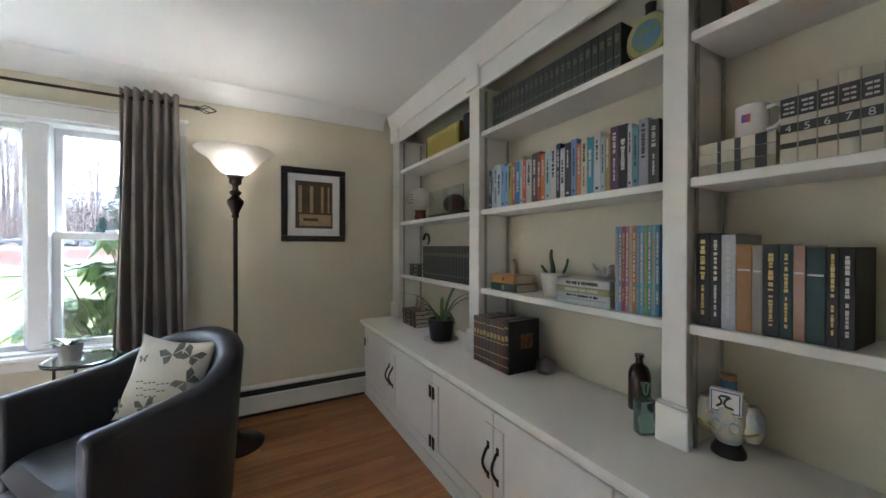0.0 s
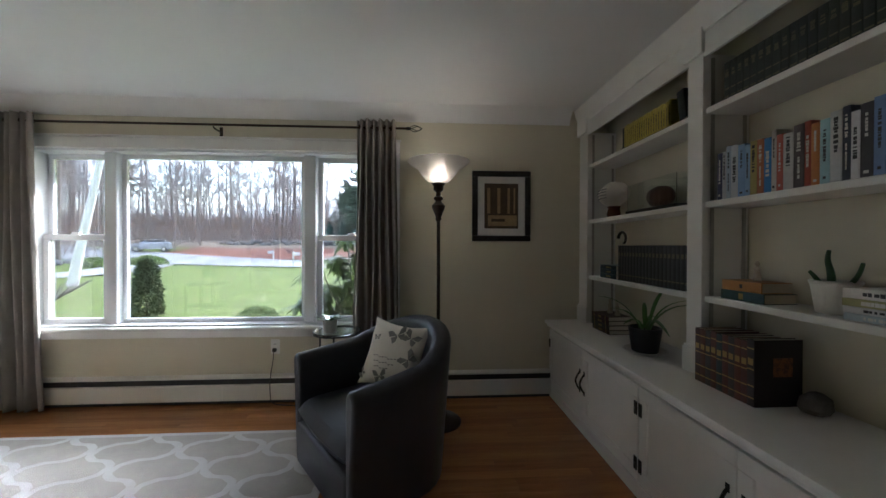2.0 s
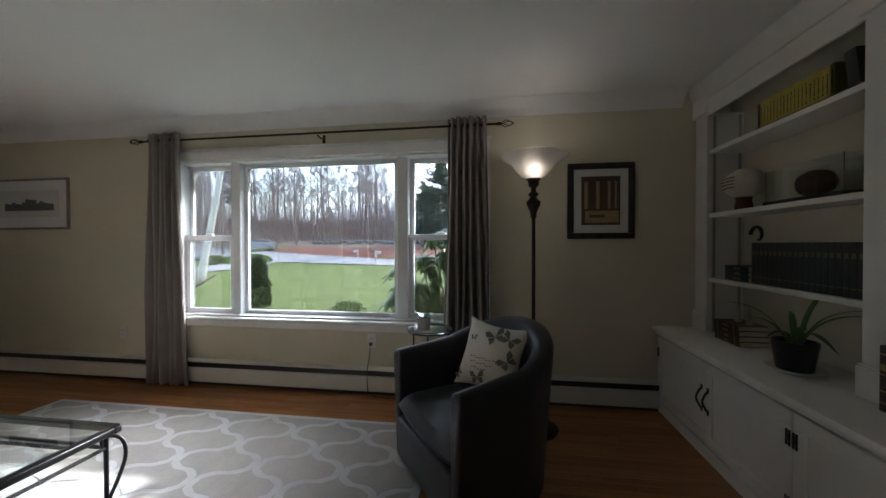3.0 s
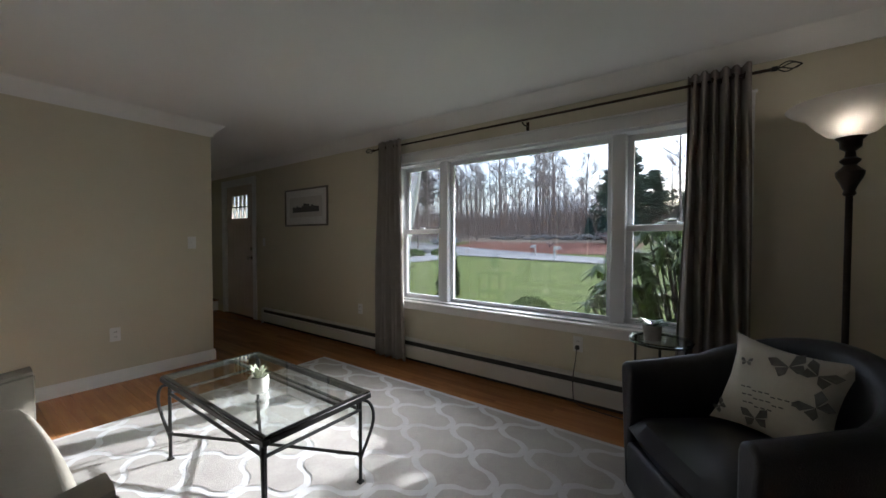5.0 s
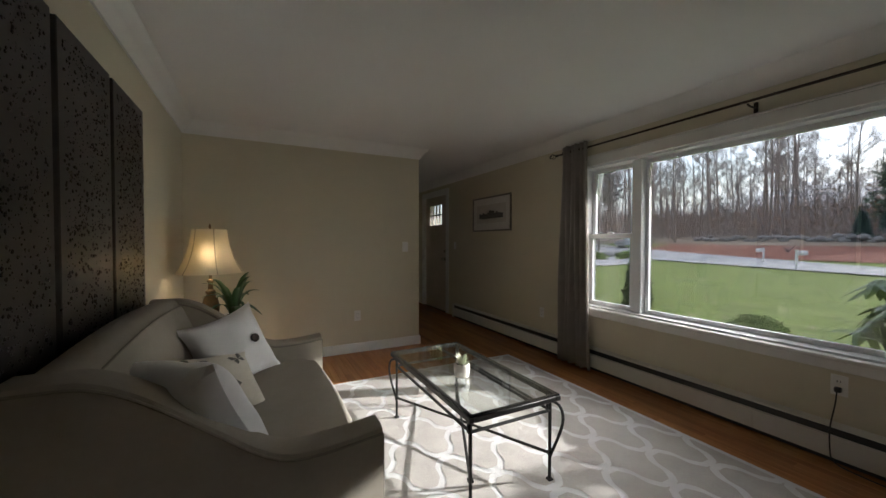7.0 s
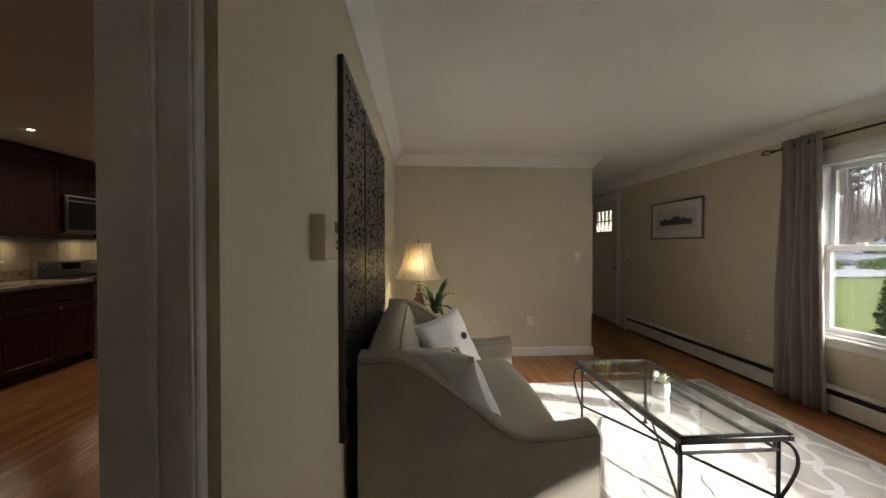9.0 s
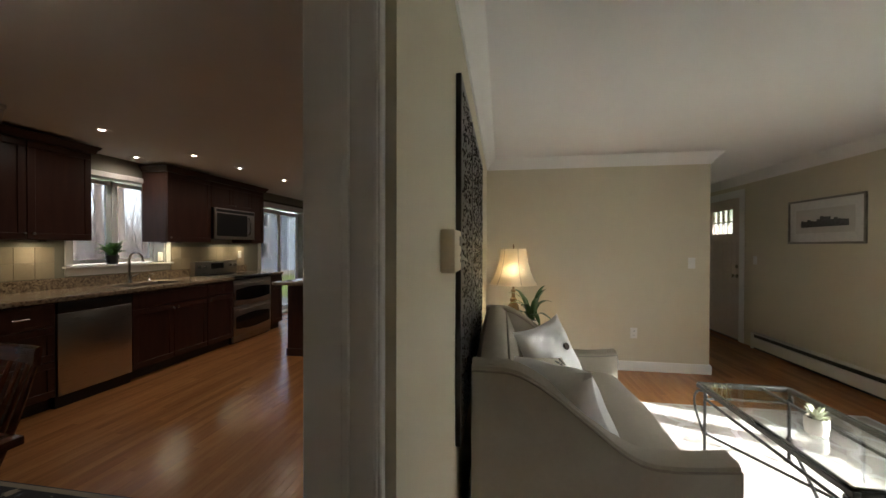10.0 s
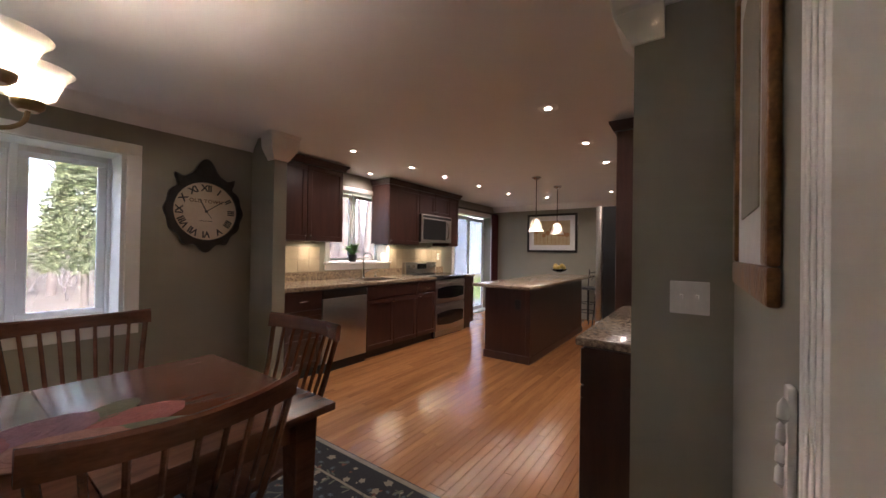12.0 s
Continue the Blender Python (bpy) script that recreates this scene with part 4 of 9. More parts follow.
# ---- sofa ----
def sofa():
    x0, x1, y0, y1 = -2.95, -1.47, 0.275, 1.205
    s = thing("sofa", "beige linen loveseat with sloping arms and dark piping", "sofa", ((x0 + x1) / 2, (y0 + y1) / 2, 0))

    def arm_z(t):
        """Height of the arm's top, t from the front (0) to the back (1)."""
        k = max(0.0, min(1.0, (t - 0.28) / 0.6))
        return 0.585 - 0.02 * math.sin(math.pi * min(1, t / 0.5)) + 0.30 * (k * k * (3 - 2 * k))

    n = 26
    for name, xa, xb, outer in (("arm", x1 - 0.125, x1, x1), ("arm", x0, x0 + 0.125, x0)):
        bm = bmesh.new()
        rings = []
        for i in range(n + 1):
            t = i / n
            y = y1 - (y1 - y0) * t
            z = arm_z(t)
            r = 0.028
            ring = [(xa, 0.05), (xa, z - r), (xa + r * 0.3, z - r * 0.3), (xa + r, z), (xb - r, z), (xb - r * 0.3, z - r * 0.3), (xb, z - r), (xb, 0.05)]
            rings.append([bm.verts.new((x, y, zz)) for x, zz in ring])
        for a, b in zip(rings, rings[1:]):
            for k in range(8):
                kk = (k + 1) % 8
                bm.faces.new((a[k], b[k], b[kk], a[kk]))
        bm.faces.new(list(reversed(rings[0])))
        bm.faces.new(rings[-1])
        bmesh.ops.recalc_face_normals(bm, faces=bm.faces)
        a = part(name, bm, linen, s)
        for xe in (xb - 0.004, xa + 0.004):
            pts = [(xe, y1 + 0.002, 0.05), (xe, y1 + 0.002, arm_z(0) - 0.028)] + [(xe + (0.003 if xe > (xa + xb) / 2 else -0.003), y1 - (y1 - y0) * i / n, arm_z(i / n) - 0.024) for i in range(n + 1)]
            part("piping", tube(pts, 0.0045, None, 6, smooth=0), piping_mat, a)
    part("frame", boxes((x0 + 0.12, x1 - 0.12, y0 + 0.05, y1 - 0.02, 0.05, 0.30), bevel=0.02, seg=2), linen, s)
    bm = bmesh.new()
    rings = []
    m = 30
    for i in range(m + 1):
        t = i / m
        x = x0 + 0.02 + (x1 - x0 - 0.04) * t
        top = 0.885 + 0.035 * math.sin(math.pi * t)
        ring = [(y0 + 0.01, 0.10), (y0, 0.5), (y0 + 0.005, top - 0.05), (y0 + 0.03, top - 0.012), (y0 + 0.07, top), (y0 + 0.12, top - 0.012), (y0 + 0.16, top - 0.06), (y0 + 0.215, 0.70), (y0 + 0.235, 0.5), (y0 + 0.22, 0.3)]
        rings.append([bm.verts.new((x, y, z)) for y, z in ring])
    for a, b in zip(rings, rings[1:]):
        for k in range(len(a) - 1):
            bm.faces.new((a[k], a[k + 1], b[k + 1], b[k]))
    bm.faces.new(rings[0])
    bm.faces.new(list(reversed(rings[-1])))
    bmesh.ops.recalc_face_normals(bm, faces=bm.faces)
    bk = part("backrest", bm, linen, s)
    part("piping", tube([(x0 + 0.02 + (x1 - x0 - 0.04) * i / m, y0 + 0.148, 0.885 + 0.035 * math.sin(math.pi * i / m) - 0.04) for i in range(m + 1)], 0.0045, None, 6, smooth=0), piping_mat, bk)
    seat = bmesh.new()
    nx, ny = 28, 16
    for sd in (0, 1):
        rows = []
        for j in range(ny + 1):
            row = []
            for i in range(nx + 1):
                u, v = 2 * i / nx - 1, 2 * j / ny - 1
                e = (max(0, 1 - abs(u) ** 8) * max(0, 1 - abs(v) ** 6)) ** 0.4
                x = (x0 + x1) / 2 + u * ((x1 - x0) / 2 - 0.126)
                y = 0.835 + v * 0.355 + (0.025 * (1 - u * u) if v > 0.6 else 0)
                z = 0.385 + (0.088 * e + 0.006 * e * math.sin(6 * u + 2 * v) if sd else -0.085 * e)
                row.append(seat.verts.new((x, y, z)))
            rows.append(row)
        for a, b in zip(rows, rows[1:]):
            for i in range(nx):
                q = (a[i], a[i + 1], b[i + 1], b[i])
                seat.faces.new(q if sd else tuple(reversed(q)))
    bmesh.ops.remove_doubles(seat, verts=seat.verts, dist=0.0008)
    part("seat_cushion", seat, linen, s)
    for x in (x0 + 0.06, x1 - 0.06):
        for y in (y0 + 0.06, y1 - 0.06):
            part("foot", cyl(bmesh.new(), x, y, 0.0 if y < 1.0 else 0.0105, 0.055, 0.018, 0.026, 14), table_wood, s)


sofa()
pw = thing("throw_pillow", "plain white cotton throw pillow slumped on the sofa", "cushion", group="pillows on the sofa")
part("cover", pillow_mesh(0.56, 0.44, 0.22, 21), cotton, pw, local=True)
place(pw, pose(-1.76, 0.71, 0.455, 26, -7, 40))
pb = thing("throw_pillow", "white pillow with a large dark button on the sofa", "cushion", group="pillows on the sofa")
cov = part("cover", pillow_mesh(0.42, 0.42, 0.17, 23), cotton, pb, local=True)
btn = lathe([(0.0, -0.004), (0.02, -0.004), (0.024, 0.002), (0.019, 0.007), (0.0, 0.005)])
btn.transform(Matrix.Translation((0.09, -0.082, 0.21)) @ Matrix.Rotation(radians(90), 4, "X"))
part("button", btn, bronze, pb, "dark round shell button", local=True)
place(pb, pose(-2.50, 0.78, 0.45, -24, -12, 128))
pp = thing("throw_pillow", "small ivory pillow with a faded grey print on the sofa", "cushion", group="pillows on the sofa")
part("cover", pillow_mesh(0.40, 0.36, 0.15, 27), printed, pp, local=True)
lift2 = front_of(0.40, 0.36, 0.15)
for cx, cz, s_, rt in ((0.1, 0.27, 0.04, 0.5), (-0.1, 0.26, 0.05, -0.4), (0.02, 0.12, 0.05, 0.9), (-0.12, 0.1, 0.03, 0.9)):
    b = bmesh.new()
    butterfly(b, cx, cz, s_, rt, lift2)
    part("printed_motif", b, ink, pp, local=True, smooth=False)
place(pp, pose(-2.06, 0.71, 0.45, -50, 8, 122))
# ---- built-in bookcase ----
BX = 1.14
SHELVES = (0.989, 1.422, 1.85)
BAYS = ((2.495, 3.555), (1.407, 2.400), (0.325, 1.335))
POSTS = ((3.555, 3.695), (2.400, 2.495), (1.335, 1.407), (0.225, 0.325))
CT = 0.617


def bookcase():
    bc = thing("bookcase", "white painted built-in bookcase with three open bays", "bookcase", (1.4, 1.95, CT))
    part("back_panel", one(1.615, X_BACK - 0.003, 0.225, WIN_Y - 0.004, CT, CEIL - 0.004), cream, bc, "cream painted back panel", smooth=False)
    for y0, y1 in POSTS:
        p = part("post", boxes((1.385, 1.402, y0, y1, CT, 2.10), (1.402, 1.615, (y0 + y1) / 2 - 0.012, (y0 + y1) / 2 + 0.012, CT, 2.10), bevel=0.0025), shelf_white, bc)
        part("side_lining", boxes((1.4025, 1.614, y0 + 0.004, y0 + 0.012, CT, 2.10), (1.4025, 1.614, y1 - 0.012, y1 - 0.004, CT, 2.10)), shelf_white, p)
        part("plinth_block", boxes((1.372, 1.385, y0 - 0.012, y1 + 0.012, CT + 0.001, CT + 0.118), (1.376, 1.385, y0 - 0.008, y1 + 0.008, CT + 0.1185, CT + 0.13), bevel=0.003), shelf_white, p)
        part("head_block", boxes((1.365, 1.386, y0 - 0.012, y1 + 0.012, 2.10, 2.22), bevel=0.004), shelf_white, p)
    for y0, y1 in BAYS:
        for z in SHELVES:
            part("shelf", one(1.398, 1.612, y0 + 0.001, y1 - 0.001, z - 0.028, z, 0.003), shelf_white, bc)
        for y in (y0 + 0.004, y1 - 0.004):
            for x in (1.43, 1.585):
                s = boxes((x - 0.008, x + 0.008, y - 0.0025, y + 0.0025, CT, 2.08))
                part("shelf_standard", s, mat("shelf_standard_steel", (0.42, 0.40, 0.36), None, 30, 0.4, 0.8) if "shelf_standard_steel" not in bpy.data.materials else bpy.data.materials["shelf_standard_steel"], bc, "slotted steel shelf standard", smooth=False)
    part("frieze", one(1.388, 1.404, 0.226, WIN_Y - 0.006, 2.085, CEIL - 0.006, 0.003), shelf_white, bc)
    cr = [(0, 0), (0, -0.12), (0.012, -0.12), (0.016, -0.10), (0.032, -0.06), (0.042, -0.025), (0.05, 0)]
    part("crown", sweep(cr, [(1.387, WIN_Y - 0.006, CEIL - 0.005), (1.387, 0.228, CEIL - 0.005)][::-1]), shelf_white, bc)
    ct = thing("bookcase_counter", "long white counter with a moulded front edge", "counter", (1.36, 1.95, CT - 0.03))
    part("top", boxes((1.10, X_BACK - 0.026, 0.226, WIN_Y - 0.006, CT - 0.026, CT), bevel=0.005, seg=2), shelf_white, ct)
    part("edge_moulding", boxes((1.118, 1.14, 0.226, WIN_Y - 0.006, CT - 0.05, CT - 0.0265), bevel=0.006, seg=2), shelf_white, ct)
    # base cabinets: three units of two doors
    ys = (WIN_Y - 0.008, 2.485, 1.40, 0.23)
    for ya, yb in zip(ys, ys[1:]):
        c = thing("base_cabinet", "white panelled base cabinet with two doors and black hinges", "cabinet", (1.35, (ya + yb) / 2, 0), group="bookcase base cabinets")
        part("body", boxes((BX + 0.022, X_BACK - 0.03, yb + 0.001, ya - 0.001, 0.0, CT - 0.051)), shelf_white, c, smooth=False)
        part("toe_board", one(BX - 0.004, BX + 0.021, yb + 0.001, ya - 0.001, 0.0, 0.075, 0.003), shelf_white, c)
        mid = (ya + yb) / 2
        for d0, d1, hs in ((yb + 0.004, mid - 0.0015, 1), (mid + 0.0015, ya - 0.004, -1)):
            z0, z1, st = 0.08, 0.545, 0.062
            door = part("door", boxes((BX, BX + 0.02, d0, d1, z0, z0 + st), (BX, BX + 0.02, d0, d1, z1 - st, z1), (BX, BX + 0.02, d0, d0 + st, z0 + st, z1 - st), (BX, BX + 0.02, d1 - st, d1, z0 + st, z1 - st), bevel=0.003), shelf_white, c)
            part("panel", one(BX + 0.008, BX + 0.018, d0 + st - 0.004, d1 - st + 0.004, z0 + st - 0.004, z1 - st + 0.004), shelf_white, door, smooth=False)
            hy = d1 - 0.03 if hs > 0 else d0 + 0.03
            part("handle", tube([(BX - 0.002, hy, 0.275), (BX - 0.012, hy, 0.285), (BX - 0.03, hy, 0.32), (BX - 0.03, hy, 0.345), (BX - 0.012, hy, 0.38), (BX - 0.002, hy, 0.39)], 0.006, boxes((BX - 0.004, BX, hy - 0.009, hy + 0.009, 0.255, 0.285), (BX - 0.004, BX, hy - 0.009, hy + 0.009, 0.38, 0.41), bevel=0.0015), 8), black_iron, door)
            ey = d0 + 0.014 if hs > 0 else d1 - 0.014
            for hz in (0.13, 0.40):
                part("hinge", boxes((BX - 0.005, BX, ey - 0.012, ey - 0.003, hz, hz + 0.065), (BX - 0.005, BX, ey + 0.003, ey + 0.012, hz, hz + 0.065), (BX - 0.006, BX, ey - 0.006, ey + 0.006, hz + 0.022, hz + 0.043), bevel=0.001), black_iron, door)


bookcase()

# ---- books ----
paper = mat("book_paper", (0.66, 0.60, 0.47), (0.55, 0.49, 0.37), 40, 0.9)
gold = mat("gilt_lettering", (0.55, 0.40, 0.16), None, 20, 0.35, 0.7)
pale_ink = mat("pale_spine_print", (0.62, 0.60, 0.54), None, 20, 0.6)
dark_ink = mat("dark_spine_print", (0.04, 0.04, 0.045), None, 20, 0.6)
COVERS = {}


def cover(c):
    if c not in COVERS:
        COVERS[c] = mat("book_cover", c, tuple(v * 0.75 for v in c), 9, 0.45, bump=0.08, bscale=90, var=0.06)
    return COVERS[c]


def book(y, z, th, h, d, col, label, x=1.425, bars=(), lean=0.0, group="", bar_mat=None, flat=False):
    """A book standing with its spine to the room; y is its lower side edge. With flat it lies on its side."""
    b = thing("book", label, "book", group=group)
    c = 0.0025
    bm = boxes((0, d, 0, c, 0, h), (0, d, th - c, th, 0, h), bevel=0.0008)
    box(bm, -0.002, 0.004, 0.0, th, 0, h, 0.0015, 2)
    part("cover", bm, cover(col), b, local=True)
    part("page_block", one(0.004, d - 0.004, c, th - c, 0.003, h - 0.003), paper, b, local=True, smooth=False)
    for k, (f0, f1, wd) in enumerate(bars):
        pr = bmesh.new()
        ya, yb = th * (0.5 - wd / 2), th * (0.5 + wd / 2)
        if f1 - f0 > 0.15 and wd < 0.7:
            # a line of lettering too small to read: short uneven bars
            u, rg = h * f0, random.Random(int(1000 * (y + z + f0)))
            while u < h * f1 - 0.004:
                v = min(h * f1, u + rg.uniform(0.004, 0.013))
                e = (yb - ya) * rg.uniform(0, 0.18)
                box(pr, -0.0028, -0.0018, ya + e, yb - e, u, v)
                u = v + rg.choice((0.0015, 0.002, 0.006))
        else:
            box(pr, -0.0028, -0.0018, ya, yb, h * f0, h * f1)
        part("spine_print", pr, bar_mat or gold, b, local=True, smooth=False)
    if flat:
        b.matrix_basis = Matrix.Translation((x, y, z)) @ Matrix.Rotation(radians(-90), 4, "X") @ Matrix.Translation((0, -th, 0))
    else:
        b.matrix_basis = Matrix.Translation((x, y, z)) @ Matrix.Rotation(radians(lean), 4, "X")
    return b


random.seed(31)
BRIGHT = [(0.03, 0.035, 0.09), (0.5, 0.5, 0.52), (0.42, 0.50, 0.58), (0.55, 0.58, 0.6), (0.22, 0.36, 0.62), (0.26, 0.42, 0.66), (0.42, 0.36, 0.12), (0.42, 0.15, 0.07), (0.05, 0.22, 0.55), (0.62, 0.55, 0.48), (0.50, 0.12, 0.08), (0.60, 0.58, 0.54), (0.10, 0.08, 0.08), (0.36, 0.07, 0.04), (0.55, 0.20, 0.05), (0.36, 0.55, 0.58), (0.58, 0.57, 0.55), (0.035, 0.04, 0.07), (0.64, 0.64, 0.64), (0.05, 0.045, 0.05), (0.18, 0.26, 0.48), (0.62, 0.21, 0.06), (0.60, 0.55, 0.38), (0.06, 0.30, 0.42), (0.62, 0.63, 0.64), (0.40, 0.54, 0.58), (0.38, 0.27, 0.09), (0.13, 0.06, 0.12), (0.025, 0.025, 0.025), (0.58, 0.58, 0.60), (0.16, 0.34, 0.42), (0.40, 0.40, 0.44), (0.06, 0.06, 0.05)]
y = 2.362
for i, c in enumerate(BRIGHT):
    th = (0.031, 0.018, 0.024, 0.03)[i % 4] * (0.85 + 0.35 * random.random())
    if y - th < 1.435:
        break
    y -= th + 0.0012
    bars = (((0.08, 0.12, 0.3), (0.35, 0.85, 0.34)), ((0.42, 0.93, 0.42),), ((0.15, 0.5, 0.22), (0.58, 0.9, 0.4)), ((0.3, 0.78, 0.5),), ((0.06, 0.1, 0.4), (0.55, 0.88, 0.28)))[i % 5]
    book(y, SHELVES[1] + 0.001, th, 0.205 + 0.03 * random.random(), 0.135 + 0.026 * random.random(), c, "upright paperback novel with a worn coloured spine", bars=bars, group="novels in a row", bar_mat=pale_ink if sum(c) < 0.9 else dark_ink)
y = 2.335
for i in range(24):
    y -= 0.0315
    book(y, SHELVES[2] + 0.001, 0.030, 0.172, 0.13, (0.035, 0.043, 0.036), "volume of a dark green cloth-bound set", bars=((0.1, 0.13, 0.8), (0.3, 0.33, 0.8), (0.62, 0.8, 0.6)), group="dark green set", bar_mat=mat("worn_gilt", (0.16, 0.14, 0.08), None, 20, 0.5) if i == 0 else bpy.data.materials["worn_gilt"], x=1.43)
y = 3.16
for i in range(22):
    y -= 0.0225 if i < 21 else 0.0
    book(y, SHELVES[2] + 0.02, 0.0215, 0.135 + 0.004 * (i % 3), 0.10, (0.55, 0.44, 0.07) if i else (0.02, 0.02, 0.02), "thin yellow-spined magazine in a long row", bars=((0.1, 0.8, 0.3),), group="yellow magazines", bar_mat=dark_ink, x=1.44)
solid("magazine_tray", boxes((1.43, 1.56, 2.52, 3.17, SHELVES[2] + 0.0005, SHELVES[2] + 0.019), bevel=0.003), table_wood, "low brown wooden tray under the yellow magazines", "tray")
book(2.555, SHELVES[2] + 0.02, 0.05, 0.155, 0.13, (0.012, 0.012, 0.013), "thick black book at the end of the magazines", lean=-8)
for i, (c, hh) in enumerate((((0.10, 0.06, 0.05), 0.2), ((0.10, 0.035, 0.02), 0.2), ((0.05, 0.05, 0.045), 0.2), ((0.10, 0.03, 0.02), 0.205), ((0.02, 0.05, 0.05), 0.2), ((0.12, 0.035, 0.025), 0.205), ((0.05, 0.05, 0.045), 0.205), ((0.13, 0.04, 0.02), 0.205), ((0.10, 0.03, 0.02), 0.205), ((0.022, 0.016, 0.016), 0.215))):
    b = book(2.365 - 0.030 * (i + 1) * 0.97, CT + 0.001, 0.028 if i < 9 else 0.03, 0.235 + (hh - 0.2), 0.19, c, "old leather-bound volume with gilt bands standing on the counter", bars=((0.12, 0.14, 0.9), (0.3, 0.32, 0.9), (0.55, 0.57, 0.9), (0.62, 0.72, 0.7), (0.86, 0.88, 0.9)), group="leather-bound set", x=1.33)
pl = solid("cover_picture", one(1.40, 1.475, 2.0692, 2.0712, CT + 0.115, CT + 0.185), mat("inlaid_cover_plate", (0.30, 0.12, 0.04), (0.10, 0.05, 0.03), 40, 0.5, contrast=(0.45, 0.55)), "small pictorial plate on a dark book cover", "picture", smooth=False)
# bay with tall children's books and a flat stack
for i, c in enumerate(((0.30, 0.42, 0.60), (0.22, 0.33, 0.52), (0.35, 0.08, 0.12), (0.45, 0.24, 0.30), (0.55, 0.48, 0.33), (0.5, 0.22, 0.1), (0.14, 0.34, 0.52), (0.2, 0.42, 0.6), (0.25, 0.4, 0.2), (0.16, 0.35, 0.36), (0.3, 0.5, 0.55), (0.12, 0.3, 0.5))):
    book(1.592 - 0.0132 * (i + 1), SHELVES[0] + 0.001, 0.0125, 0.30, 0.18, c, "tall thin illustrated hardback with a bright spine", bars=((0.08 + 0.03 * (i % 3), 0.3, 0.5), (0.36, 0.92, 0.6)), group="tall picture books", bar_mat=pale_ink if i % 2 else cover((0.6, 0.35, 0.12)), x=1.42)
z = SHELVES[0] + 0.001
for th, c, y0 in ((0.022, (0.45, 0.52, 0.55), 1.61), (0.02, (0.62, 0.62, 0.60), 1.612), (0.024, (0.36, 0.35, 0.16), 1.615), (0.03, (0.66, 0.63, 0.58), 1.613)):
    book(y0, z, th, 0.255, 0.17, c, "hardback lying flat in a low stack", flat=True, bars=((0.2, 0.8, 0.5),), bar_mat=dark_ink if c[0] > 0.5 else pale_ink, group="flat stack of hardbacks", x=1.42)
    z += th + 0.0008
coral = bmesh.new()
random.seed(5)
for k in range(16):
    a = random.random() * 6.28
    p = Vector((1.50, 1.69, z + 0.012))
    tube([p, p + Vector((0.02 * math.cos(a), 0.03 * math.sin(a), 0.012)), p + Vector((0.035 * math.cos(a), 0.06 * math.sin(a), 0.02 + 0.03 * random.random()))], 0.011, coral, 7, 0.006)
solid("coral", coral, mat("white_coral", (0.68, 0.66, 0.62), (0.55, 0.53, 0.5), 50, 0.9, bump=0.8, bscale=120), "piece of pale branching coral on the book stack", "coral", at=(1.50, 1.69, z))
# bay three
specs = [((0.018, 0.017, 0.016), 0.036, 0.268, gold), ((0.03, 0.03, 0.035), 0.026, 0.266, pale_ink), ((0.50, 0.53, 0.55), 0.034, 0.262, pale_ink), ((0.38, 0.20, 0.075), 0.034, 0.235, None), ((0.34, 0.31, 0.27), 0.021, 0.232, None), ((0.028, 0.03, 0.036), 0.033, 0.235, gold), ((0.02, 0.055, 0.05), 0.024, 0.232, gold), ((0.42, 0.27, 0.20), 0.021, 0.232, None), ((0.02, 0.05, 0.052), 0.034, 0.228, None), ((0.012, 0.012, 0.012), 0.02, 0.228, gold), ((0.012, 0.012, 0.012), 0.024, 0.228, pale_ink)]
y = 1.325
for c, th, h, bmt in specs:
    y -= th + 0.001
    book(y, SHELVES[0] + 0.001, th, h, 0.155, c, "thick clothbound hardback standing upright on the shelf", bars=((0.12, 0.45, 0.26), (0.5, 0.93, 0.34)) if bmt else ((0.7, 0.72, 0.8),), bar_mat=bmt or pale_ink, group="clothbound hardbacks", x=1.415)
solid("wooden_block", boxes((1.42, 1.47, 0.90, 0.945, SHELVES[0] + 0.0005, SHELVES[0] + 0.045), bevel=0.003), mat("raw_oak", (0.30, 0.19, 0.10), None, 12, 0.7), "small plain wooden block on the shelf", "block")
cream_c = (0.56, 0.52, 0.39)
z = SHELVES[1] + 0.001
for k in range(3):
    b = book(1.145, z, 0.030, 0.175, 0.13, cream_c if k else (0.36, 0.33, 0.22), "cream encyclopedia volume lying flat under a mug", flat=True, bars=((0.10, 0.24, 0.96), (0.42, 0.5, 0.97), (0.68, 0.73, 0.97)), bar_mat=dark_ink, group="cream encyclopedia", x=1.42)
    z += 0.0308
y = 1.135
for k in range(20):
    y -= 0.0335
    if y < 0.36:
        break
    b = book(y, SHELVES[1] + 0.001, 0.0325, 0.185, 0.14, cream_c, "upright cream encyclopedia volume with black bands", bars=((0.19, 0.26, 0.94), (0.39, 0.51, 0.97), (0.60, 0.85, 0.97)), bar_mat=dark_ink, group="cream encyclopedia", x=1.41)
    lines = bmesh.new()
    for q in range(3):
        for w0, w1 in ((0.006, 0.014), (0.016, 0.0265 - 0.003 * (q % 2))):
            box(lines, -0.0036, -0.0027, w0, w1, 0.118 + 0.0115 * q, 0.123 + 0.0115 * q)
    part("spine_lettering", lines, pale_ink, b, local=True, smooth=False)
    if k < 6:
        cu = bpy.data.curves.new("volume_number", "FONT")
        cu.body, cu.size, cu.align_x, cu.align_y, cu.extrude = str(4 + k), 0.024, "CENTER", "CENTER", 0.0003
        cu.materials.append(pale_ink)
        n = new("volume_number", cu)
        n.parent = b
        n.matrix_basis = Matrix.Translation((-0.0042, 0.01625, 0.0815)) @ Matrix.Rotation(radians(-90), 4, "Z") @ Matrix.Rotation(radians(90), 4, "X")
